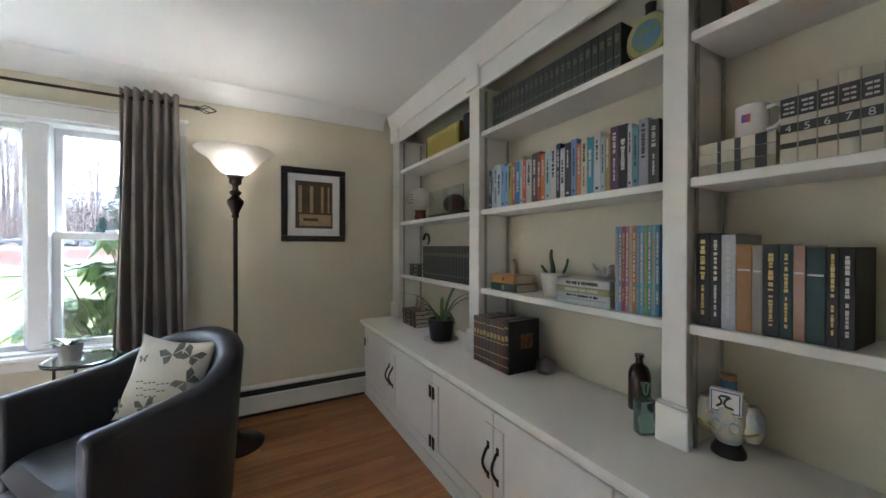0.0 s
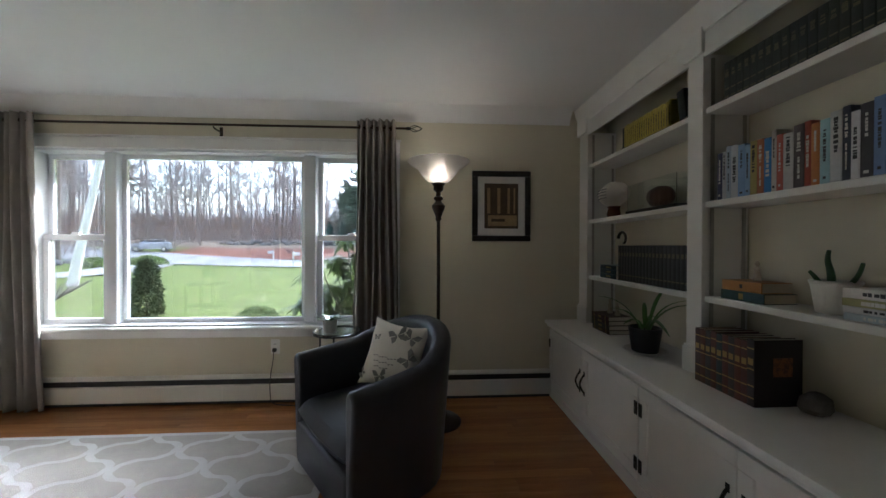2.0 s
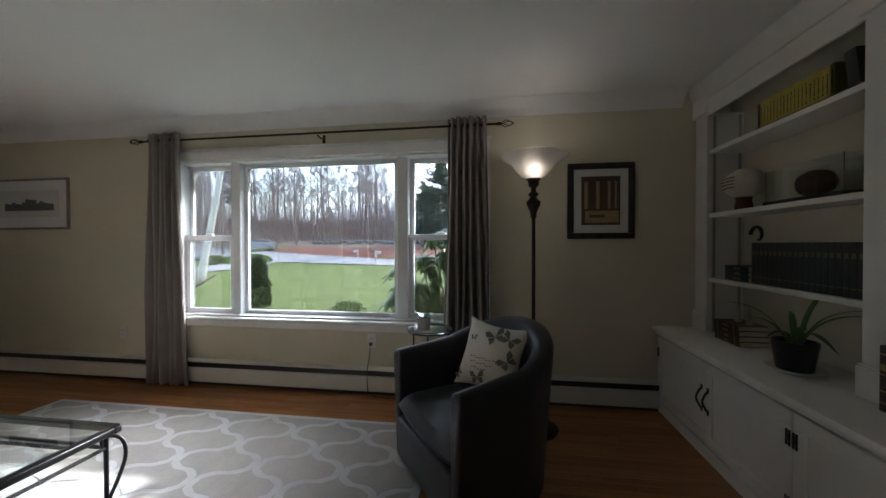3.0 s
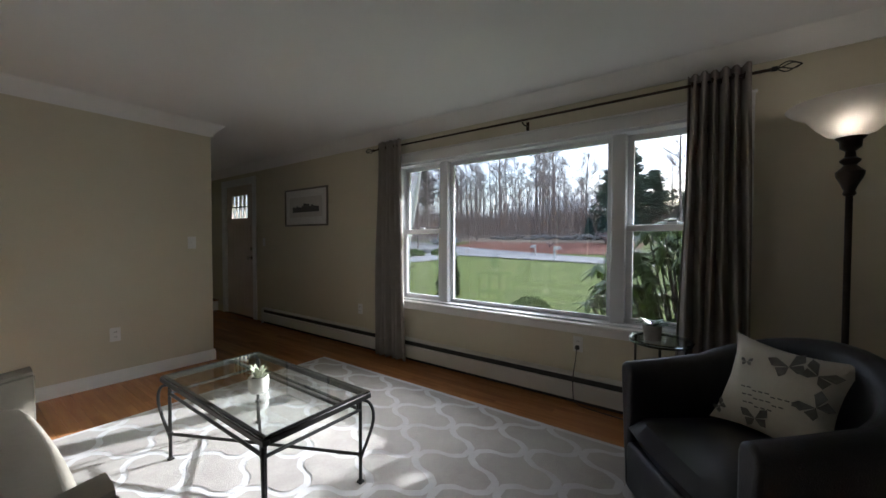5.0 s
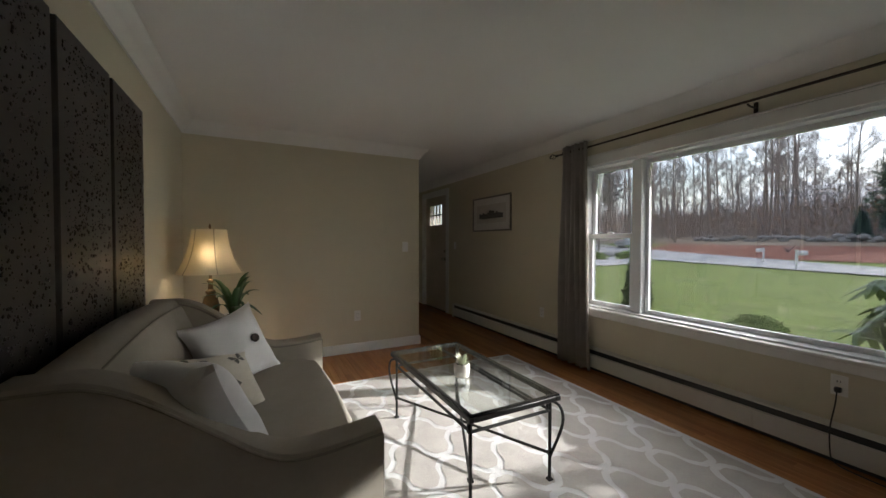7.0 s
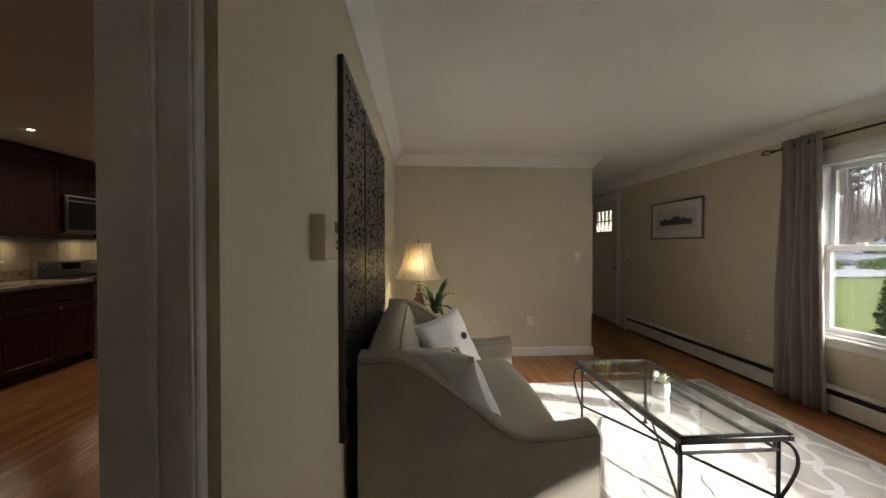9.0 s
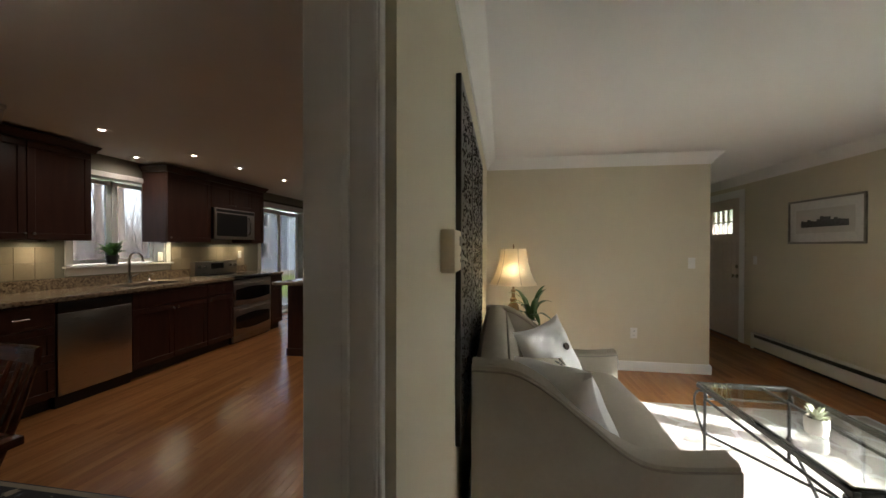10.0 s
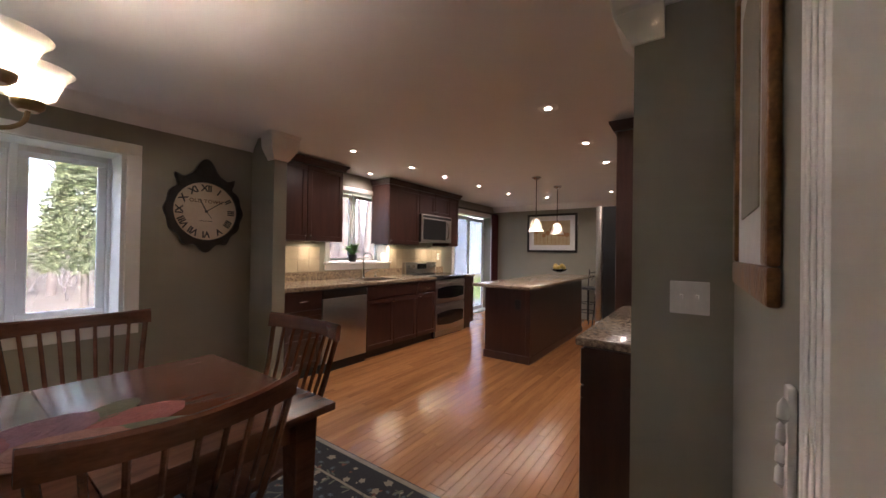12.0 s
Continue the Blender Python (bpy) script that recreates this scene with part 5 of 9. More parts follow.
mug = thing("mug", "white ceramic mug with a small blue and red crest", "mug", (1.475, 1.215, z))
porcelain = mat("white_porcelain", (0.74, 0.72, 0.68), None, 8, 0.22)
part("body", lathe([(0.0, 0), (0.034, 0), (0.037, 0.004), (0.037, 0.088), (0.035, 0.09), (0.033, 0.088), (0.033, 0.008), (0.0, 0.008)], 1.475, 1.215, z), porcelain, mug)
part("handle", tube([(1.468, 1.181, z + 0.075), (1.46, 1.155, z + 0.08), (1.455, 1.140, z + 0.055), (1.46, 1.15, z + 0.02), (1.468, 1.182, z + 0.015)], 0.0055, None, 8, smooth=2), porcelain, mug)
part("crest", one(1.4362, 1.4385, 1.205, 1.225, z + 0.04, z + 0.062, 0.0008), mat("crest_print", (0.06, 0.10, 0.35), (0.4, 0.06, 0.06), 80, 0.4, contrast=(0.45, 0.55)), mug)
for k, c in enumerate(((0.10, 0.035, 0.02), (0.30, 0.16, 0.05), (0.10, 0.05, 0.03))):
    book(1.20 - k * 0.036, SHELVES[2] + 0.001, 0.034, 0.21, 0.15, c, "brown leather book leaning on the top shelf", lean=-16 if k < 2 else -22, bars=((0.6, 0.8, 0.5),))


# ---- ornaments ----
def lathed(name, label, cat, profile, x, y, z, m, seg=28, wave=None):
    return solid(name, lathe(profile, x, y, z, seg, wave=wave), m, label, cat, at=(x, y, z))


dial = thing("decanter", "round ceramic decanter with a yellow rim and blue centre", "decanter", (1.47, 1.50, SHELVES[2]))
rot = Matrix.Translation((1.47, 1.497, SHELVES[2] + 0.085)) @ Matrix.Rotation(radians(90), 4, "Y")
for nm, pr, mt in (("rim", [(0.0, -0.026), (0.07, -0.026), (0.08, -0.012), (0.08, 0.012), (0.07, 0.026), (0.0, 0.026)], mat("mustard_glaze", (0.42, 0.36, 0.13), (0.3, 0.26, 0.1), 30, 0.3)), ("centre", [(0.0, -0.0285), (0.05, -0.0285), (0.052, -0.025), (0.0, -0.025)], mat("blue_green_glaze", (0.10, 0.20, 0.32), (0.16, 0.24, 0.10), 25, 0.3, contrast=(0.42, 0.58)))):
    b = lathe(pr, seg=36)
    b.transform(rot)
    part(nm, b, mt, dial)
part("neck", lathe([(0.0, 0.155), (0.02, 0.155), (0.016, 0.18), (0.018, 0.2), (0.0, 0.2)], 1.47, 1.497, SHELVES[2]), bronze, dial)
part("foot", boxes((1.44, 1.50, 1.465, 1.53, SHELVES[2] + 0.0005, SHELVES[2] + 0.012), bevel=0.003), bronze, dial)
flagon = thing("painted_flagon", "painted ceramic flagon with round shoulders and blue neck", "flagon", (1.385, 1.215, CT))
fx, fy = 1.40, 1.205
ivory_glaze = mat("ivory_painted_glaze", (0.60, 0.55, 0.40), (0.35, 0.42, 0.50), 22, 0.25, contrast=(0.35, 0.6))
part("body", lathe([(0.0, 0.035), (0.03, 0.035), (0.05, 0.06), (0.062, 0.10), (0.058, 0.14), (0.042, 0.165), (0.0, 0.17)], fx, fy, CT), ivory_glaze, flagon)
for sy in (-1, 1):
    part("shoulder", lathe([(0.0, 0.05), (0.02, 0.055), (0.036, 0.09), (0.034, 0.125), (0.018, 0.15), (0.0, 0.152)], fx - 0.005, fy + sy * 0.055, CT, 20), ivory_glaze, flagon)
part("label_panel", boxes((fx - 0.055, fx - 0.03, fy - 0.04, fy + 0.04, CT + 0.125, CT + 0.19), bevel=0.003), porcelain, flagon)
part("printed_emblem", tube([(fx - 0.055, fy - 0.02, CT + 0.142), (fx - 0.055, fy + 0.004, CT + 0.146), (fx - 0.055, fy + 0.0, CT + 0.165), (fx - 0.055, fy - 0.018, CT + 0.174), (fx - 0.055, fy + 0.02, CT + 0.172), (fx - 0.055, fy + 0.006, CT + 0.155), (fx - 0.055, fy + 0.022, CT + 0.142)], 0.0032, None, 6), dark_ink, flagon)
blue_line = mat("blue_line_glaze", (0.05, 0.10, 0.30), None, 12, 0.3)
ly0, ly1, lz0, lz1, lx = fy - 0.036, fy + 0.036, CT + 0.129, CT + 0.186, fx - 0.0565
part("label_border", boxes((lx, lx + 0.002, ly0, ly1, lz0, lz0 + 0.003), (lx, lx + 0.002, ly0, ly1, lz1 - 0.003, lz1), (lx, lx + 0.002, ly0, ly0 + 0.003, lz0 + 0.003, lz1 - 0.003), (lx, lx + 0.002, ly1 - 0.003, ly1, lz0 + 0.003, lz1 - 0.003)), blue_line, flagon)
mustard = mat("mustard_band_glaze", (0.45, 0.30, 0.06), None, 12, 0.3)
part("painted_band", boxes((fx - 0.052, fx - 0.04, fy - 0.036, fy + 0.036, CT + 0.117, CT + 0.123), bevel=0.002), mustard, flagon)
for sy in (-1, 1):
    part("painted_band", tube([(fx - 0.035, fy + sy * 0.036, CT + 0.072), (fx - 0.043, fy + sy * 0.055, CT + 0.078), (fx - 0.034, fy + sy * 0.076, CT + 0.088)], 0.004, None, 6), mustard, flagon)
    part("moulded_disc", tube([(fx - 0.060 + 0.002 * abs(math.cos(t)), fy + sy * 0.022 + 0.012 * math.cos(t), CT + 0.092 + 0.014 * math.sin(t)) for t in (2 * math.pi * i / 14 for i in range(15))], 0.0025, None, 5, smooth=0), ivory_glaze, flagon)
part("neck", lathe([(0.0, 0.165), (0.024, 0.165), (0.02, 0.19), (0.022, 0.205), (0.0, 0.206)], fx, fy, CT), mat("blue_glaze", (0.10, 0.22, 0.36), None, 12, 0.25), flagon)
part("stopper", cyl(bmesh.new(), fx, fy, CT + 0.206, CT + 0.222, 0.02, 0.021, 16), mat("cork", (0.25, 0.15, 0.08), None, 40, 0.9), flagon)
part("foot", lathe([(0.0, 0.001), (0.046, 0.001), (0.046, 0.012), (0.03, 0.036), (0.0, 0.036)], fx, fy, CT), black_plastic, flagon, "black ring foot")
flagon.matrix_basis = Matrix.Translation((1.481, 1.268, CT)) @ Matrix.Rotation(radians(14), 4, "Z") @ Matrix.Diagonal((0.92, 0.92, 1.04, 1)) @ Matrix.Translation((-0.015, 0.01, 0))
brown_glass = mat("brown_bottle_glass", (0.045, 0.014, 0.008), (0.03, 0.01, 0.006), 8, 0.12)
lathed("brown_bottle", "dark brown glass bottle with a narrow neck", "bottle", [(0.0, 0), (0.036, 0), (0.038, 0.005), (0.038, 0.13), (0.03, 0.155), (0.013, 0.17), (0.012, 0.188), (0.016, 0.192), (0.016, 0.203), (0.0, 0.203)], 1.535, 1.572, CT + 0.0008, brown_glass)
gb = boxes((-0.03, 0.03, -0.022, 0.022, 0, 0.112), bevel=0.008, seg=2)
lathe([(0.0, 0.108), (0.022, 0.110), (0.013, 0.128), (0.011, 0.15), (0.014, 0.153), (0.014, 0.162), (0.0, 0.162)], seg=14, bm=gb)
gb.transform(pose(1.376, 1.452, CT + 0.0008, 0, 0, -24))
solid("green_bottle", gb, glass("aqua_bottle_glass", (0.50, 0.72, 0.64), 0.06), "old square-shouldered aqua green glass bottle", "bottle", at=(1.376, 1.452, CT))
solid("pale_stone", lathe([(0.0, 0), (0.03, 0.005), (0.04, 0.04), (0.028, 0.10), (0.0, 0.13)], 1.575, 1.475, CT + 0.0008, 14, wave=lambda a, h: 1 + 0.15 * math.sin(3 * a + 20 * h)), mat("grey_pink_stone", (0.36, 0.32, 0.29), None, 30, 0.8, bump=0.5), "upright pale grey stone behind the bottles", "stone", at=(1.575, 1.475, CT))
solid("rock", lathe([(0.0, 0), (0.04, 0.0), (0.052, 0.02), (0.045, 0.05), (0.02, 0.07), (0.0, 0.072)], 1.519, 2.027, CT + 0.0008, 16, wave=lambda a, h: 1 + 0.14 * math.sin(2 * a + 1) + 0.06 * math.sin(5 * a + 60 * h)), mat("grey_rock", (0.20, 0.18, 0.17), (0.12, 0.11, 0.10), 25, 0.85, bump=0.8, bscale=60), "rounded grey rock leaning by the leather-bound set", "rock", at=(1.519, 2.027, CT))
# middle bay, low shelf: two boxes of books, figurine and cactus pot
book(2.13, SHELVES[0] + 0.001, 0.04, 0.20, 0.14, (0.03, 0.075, 0.075), "teal hardback lying flat under an orange one", flat=True, bars=((0.45, 0.55, 0.6),), x=1.42)
book(2.14, SHELVES[0] + 0.042, 0.042, 0.185, 0.13, (0.52, 0.24, 0.06), "orange hardback lying flat under a figurine", flat=True, bars=((0.45, 0.52, 0.4),), bar_mat=dark_ink, x=1.42)


def figurine(x, y, z, s, label):
    solid("figurine", lathe([(0.0, 0), (0.017 * s, 0), (0.02 * s, 0.004 * s), (0.014 * s, 0.03 * s), (0.011 * s, 0.05 * s), (0.015 * s, 0.06 * s), (0.008 * s, 0.072 * s), (0.006 * s, 0.076 * s), (0.011 * s, 0.084 * s), (0.011 * s, 0.094 * s), (0.004 * s, 0.102 * s), (0.0, 0.103 * s)], x, y, z, 18), mat("cream_figurine", (0.55, 0.48, 0.38), (0.35, 0.26, 0.18), 40, 0.6), label, "figurine", at=(x, y, z))


figurine(1.485, 2.225, SHELVES[0] + 0.085, 0.8, "small pale carved figurine on two flat books")
cact = thing("potted_plant", "cactus cutting in a white speckled clay pot", "plant", (1.50, 1.955, SHELVES[0]))
part("pot", lathe([(0.0, 0), (0.045, 0), (0.048, 0.004), (0.062, 0.1), (0.066, 0.102), (0.066, 0.112), (0.058, 0.112), (0.056, 0.1), (0.0, 0.1)], 1.50, 1.955, SHELVES[0] + 0.001), terracotta, cact)
part("soil", lathe([(0.0, 0.1005), (0.055, 0.1005), (0.0, 0.106)], 1.50, 1.955, SHELVES[0]), soil, cact)
for pts, r in (([(1.50, 1.965, 1.085), (1.50, 1.968, 1.13), (1.49, 1.972, 1.17), (1.49, 1.966, 1.205)], 0.013), ([(1.49, 1.99, 1.085), (1.485, 2.005, 1.11), (1.48, 2.02, 1.13)], 0.009), ([(1.50, 1.93, 1.085), (1.49, 1.90, 1.095), (1.485, 1.875, 1.13), (1.48, 1.862, 1.165)], 0.009)):
    part("stem", tube(pts, r, None, 8, 0.005, smooth=2), dark_leaf, cact)
# first bay: autographed ball, glass case, dark set and scroll, stacked books, aloe
ball = thing("football", "cream autographed football on a small wooden stand", "ball", (1.50, 3.30, SHELVES[1]))
bm = lathe([(0.0, -0.075), (0.03, -0.068), (0.058, -0.045), (0.07, 0.0), (0.058, 0.045), (0.03, 0.068), (0.0, 0.075)], seg=26)
bm.transform(Matrix.Translation((1.50, 3.30, SHELVES[1] + 0.13)) @ Matrix.Rotation(radians(90), 4, "X") @ Matrix.Diagonal((1, 1, 1.3, 1)))
bc_m = part("ball", bm, mat("cream_ball_leather", (0.60, 0.56, 0.47), None, 20, 0.6, bump=0.3), ball)
for k in range(4):
    part("printed_line", tube([(1.428 + 0.0004 * abs(k - 1.5) * 8, 3.255, SHELVES[1] + 0.105 + k * 0.016), (1.4265 + 0.003 * abs(k - 1.5), 3.30, SHELVES[1] + 0.108 + k * 0.016), (1.428 + 0.003 * abs(k - 1.5), 3.345, SHELVES[1] + 0.105 + k * 0.016)], 0.0022, None, 5), dark_ink, bc_m)
part("stand", lathe([(0.0, 0.001), (0.034, 0.001), (0.036, 0.02), (0.03, 0.05), (0.036, 0.062), (0.0, 0.062)], 1.50, 3.30, SHELVES[1]), table_wood, ball)
ball.matrix_basis = Matrix.Translation((1.475, 3.33, SHELVES[1])) @ Matrix.Diagonal((1.3, 1.3, 1.28, 1))
case = thing("display_case", "clear display case with a brown leather football", "display case", (1.50, 2.83, SHELVES[1]))
part("base", boxes((1.42, 1.585, 2.62, 3.09, SHELVES[1] + 0.0005, SHELVES[1] + 0.022), bevel=0.003), black_plastic, case)
for y0, y1, x0, x1 in ((2.63, 3.08, 1.43, 1.4325), (2.63, 3.08, 1.5725, 1.575), (2.63, 2.6325, 1.4325, 1.5725), (3.0775, 3.08, 1.4325, 1.5725)):
    part("pane", one(x0, x1, y0, y1, SHELVES[1] + 0.022, SHELVES[1] + 0.185), clear_glass, case, smooth=False)
bm = lathe([(0.0, -0.1), (0.03, -0.085), (0.056, -0.05), (0.064, 0.0), (0.056, 0.05), (0.03, 0.085), (0.0, 0.1)], seg=26)
bm.transform(Matrix.Translation((1.503, 2.86, SHELVES[1] + 0.088)) @ Matrix.Rotation(radians(90), 4, "X"))
part("leather_ball", bm, mat("brown_ball_leather", (0.13, 0.055, 0.035), (0.08, 0.035, 0.022), 14, 0.5, bump=0.4, bscale=160), case)
y = 3.17
for i in range(20):
    y -= 0.0325
    if y < 2.50:
        break
    hh = 0.232
    book(y, SHELVES[0] + 0.001, 0.031, hh, 0.15, (0.028, 0.03, 0.032), "volume of a dark grey cloth-bound set", bars=((0.15, 0.18, 0.8), (0.7, 0.8, 0.6)), group="dark grey set", bar_mat=bpy.data.materials["worn_gilt"], x=1.42)
for k in range(3):
    book(3.20, SHELVES[0] + 0.001 + k * 0.031, 0.030, 0.21, 0.15, (0.02, 0.045, 0.05), "dark teal hardback lying flat", flat=True, bars=((0.3, 0.6, 0.4),), x=1.42, group="dark teal hardbacks")
solid("scroll_ornament", tube([(1.47, 3.20 + 0.062 * math.cos(a) * (1 - 0.05 * k), SHELVES[0] + 0.27 + 0.07 * math.sin(a) * (1 - 0.05 * k)) for k, a in enumerate([0.3 * i + 0.2 for i in range(15)])], 0.011, None, 8, 0.007), black_iron, "black curled iron scroll ornament", "ornament")
z = CT + 0.001
for k, (c, th) in enumerate((((0.12, 0.07, 0.045), 0.028), ((0.06, 0.06, 0.045), 0.03), ((0.05, 0.02, 0.018), 0.03), ((0.09, 0.03, 0.028), 0.028))):
    book(3.17 + 0.004 * k, z, th, 0.235, 0.16, c, "old dark book lying flat in a stack on the counter", flat=True, bars=((0.15, 0.18, 0.9), (0.4, 0.6, 0.5), (0.82, 0.85, 0.9)), x=1.36, group="flat stack of old books")
    z += th + 0.0006
figurine(1.45, 3.33, z, 1.0, "small carved figurine on a stack of old books")
figurine(1.45, 3.23, z, 0.95, "small pale figurine on a stack of old books")
leafy_pot("potted_plant", "aloe with long arching leaves in a black pot", 1.36, 2.78, CT + 0.001, 0.085, 0.135, black_plastic, 9, 0.30, 0.011, 0.20, 0.22, leaf, 14, saucer=True, taper=0.78)
# ---- dining room and kitchen: trim and windows ----
CROWN_D = [(o, u) for o, u in CROWN]


def crown_d(name, path, z=CEIL - 0.003):
    return setting(name, sweep(CROWN_D, [(*p, z) for p in path]), trim_white, "deep white painted crown moulding", True)


crown_d("trim_crown_dining", [(X_BACK - 0.002, BACK_D + 0.002), (STUB, BACK_D + 0.002)][::-1])
crown_d("trim_crown_dining_north", [(OPEN_R + 0.7, DIN_Y - 0.002), (-1.694, DIN_Y - 0.002), (-1.694, -0.235)])
crown("trim_crown_kitchen_west", [(X_FAR + 0.002, BACK_K), (X_FAR + 0.002, DIN_Y)][::-1])


def crown_cap(x0, x1, y, s):
    """The crown returned round the end of a stub wall, with a tapered foot."""
    bm = bmesh.new()
    prev = None
    for dz, o in ((0.004, 0.082), (0.03, 0.082), (0.036, 0.074), (0.115, 0.070), (0.135, 0.066), (0.15, 0.058), (0.225, 0.014), (0.235, 0.010), (0.236, -0.004)):
        y1, yb = y + s * o, y - s * 0.10
        ring = [bm.verts.new(v) for v in ((x0 - o, yb, CEIL - dz), (x1 + o, yb, CEIL - dz), (x1 + o, y1, CEIL - dz), (x0 - o, y1, CEIL - dz))]
        if prev:
            for k in range(4):
                bm.faces.new((prev[k], prev[(k + 1) % 4], ring[(k + 1) % 4], ring[k]))
        else:
            bm.faces.new(ring)
        prev = ring
    bm.faces.new(prev)
    bmesh.ops.recalc_face_normals(bm, faces=bm.faces)
    setting("trim_crown_cap", bm, trim_white, "white crown block on the end of a stub wall")


crown_cap(STUB - 0.12, STUB, -3.11, 1)
crown_cap(-1.815, -1.695, -0.235, -1)
setting("baseboard_dining", sweep(BASE, [(STUB, BACK_D + 0.002, 0), (X_BACK, BACK_D + 0.002, 0)][::-1]), trim_white, "white painted baseboard", True)


def glazed(w, x0, x1, z0, z1, y, s, depth=0.04, name="sash", m=vinyl, stile=0.045):
    """A glazed sash in the plane y; s is the side of the room."""
    ya, yb = sorted((y, y + s * depth))
    p = part(name, boxes((x0, x1, ya, yb, z0, z0 + stile), (x0, x1, ya, yb, z1 - stile, z1), (x0, x0 + stile, ya, yb, z0 + stile, z1 - stile), (x1 - stile, x1, ya, yb, z0 + stile, z1 - stile), bevel=0.004), m, w)
    g = part("pane", one(x0 + stile - 0.004, x1 - stile + 0.004, (ya + yb) / 2, (ya + yb) / 2 + 0.005, z0 + stile - 0.004, z1 - stile + 0.004), back_glass, p, smooth=False)
    g.visible_shadow = False
    return p


def casing(w, x0, x1, z0, z1, y, s, c=0.085, sill=True):
    ya, yb = sorted((y + s * 0.001, y + s * 0.02))
    part("casing", boxes((x0 - c, x0 + 0.006, ya, yb, z0 - (0 if sill else c), z1), (x1 - 0.006, x1 + c, ya, yb, z0 - (0 if sill else c), z1), (x0 - c, x1 + c, ya, yb, z1 + 0.0005, z1 + c), bevel=0.005), trim_white, w)
    if sill:
        yc = sorted((y - s * 0.02, y + s * 0.05))
        part("window_sill", one(x0 - c - 0.015, x1 + c + 0.015, *yc, z0 - 0.026, z0 - 0.0005, 0.006, 2), trim_white, w)
        part("apron", one(x0 - c, x1 + c, ya, yb, z0 - 0.1, z0 - 0.0265, 0.004), trim_white, w)


def dining_window():
    w = thing("window_2", "white bay window of tall casements over a deep sill", "window", (0.0, BACK_D - 0.15, DWZ0), kind="structure")
    x0, x1, yo = DWX0 - 0.06, DWX1, BACK_D - 0.32
    part("seat_board", one(x0 - 0.05, x1 + 0.05, yo - 0.06, BACK_D - 0.001, DWZ0 - 0.03, DWZ0 + 0.004), trim_white, w, smooth=False)
    part("head_board", one(x0 - 0.05, x1 + 0.05, yo - 0.06, BACK_D - 0.001, DWZ1 - 0.004, DWZ1 + 0.03), trim_white, w, smooth=False)
    part("head_filler", boxes((x0 + 0.031, x1 - 0.031, yo - 0.015, yo + 0.06, DWZ1 - 0.045, DWZ1 - 0.0045), (x0 + 0.031, x1 - 0.031, yo - 0.015, yo + 0.06, DWZ0 + 0.0045, DWZ0 + 0.04), bevel=0.003), trim_white, w)
    for xa, xb in ((x0, x0 + 0.03), (x1 - 0.03, x1)):
        part("side_board", one(xa, xb, yo, BACK_D - 0.001, DWZ0, DWZ1, 0.003), trim_white, w)
    n = 4
    wd = (x1 - x0 - 0.06) / n
    for i in range(n):
        xa = x0 + 0.03 + i * wd
        glazed(w, xa + 0.022, xa + wd - 0.022, DWZ0 + 0.03, DWZ1 - 0.03, yo, 1, 0.045, "casement", stile=0.05)
        part("mullion", one(xa - 0.0215, xa + 0.0215, yo - 0.02, yo + 0.07, DWZ0, DWZ1, 0.005), vinyl, w)
    casing(w, x0, x1, DWZ0, DWZ1, BACK_D, 1)


dining_window()
# added area lamp, unseen above the bay window's head, stands in for sky light
bay_fill = bpy.data.lights.new("bay_sky_light", "AREA")
bay_fill.shape, bay_fill.size, bay_fill.size_y, bay_fill.energy, bay_fill.color = "RECTANGLE", 1.9, 0.9, 2.0, (0.86, 0.93, 1.0)
new("bay_sky_light", bay_fill).matrix_world = look((0.06, -4.55, 2.75), (-0.3, -2.2, 0.85))


def kitchen_window():
    w = thing("window_3", "white kitchen window with two casements in a deep reveal", "window", (-3.58, BACK_K - 0.1, KWZ0), kind="structure")
    yo = BACK_K - 0.20
    part("reveal", boxes((KWX0 + 0.0, KWX0 + 0.02, yo, BACK_K - 0.001, KWZ0, KWZ1), (KWX1 - 0.02, KWX1, yo, BACK_K - 0.001, KWZ0, KWZ1), (KWX0, KWX1, yo, BACK_K - 0.001, KWZ1, KWZ1 + 0.018), (KWX0, KWX1, yo, BACK_K - 0.001, KWZ0 - 0.02, KWZ0), bevel=0.002), trim_white, w)
    mid = (KWX0 + KWX1) / 2
    glazed(w, KWX0 + 0.02, mid - 0.015, KWZ0 + 0.01, KWZ1 - 0.01, yo, 1, 0.045, "casement")
    glazed(w, mid + 0.015, KWX1 - 0.02, KWZ0 + 0.01, KWZ1 - 0.01, yo, 1, 0.045, "casement")
    part("mullion", one(mid - 0.0145, mid + 0.0145, yo - 0.01, yo + 0.06, KWZ0, KWZ1, 0.003), vinyl, w)
    casing(w, KWX0, KWX1, KWZ0, KWZ1, BACK_K, 1, 0.06)


kitchen_window()


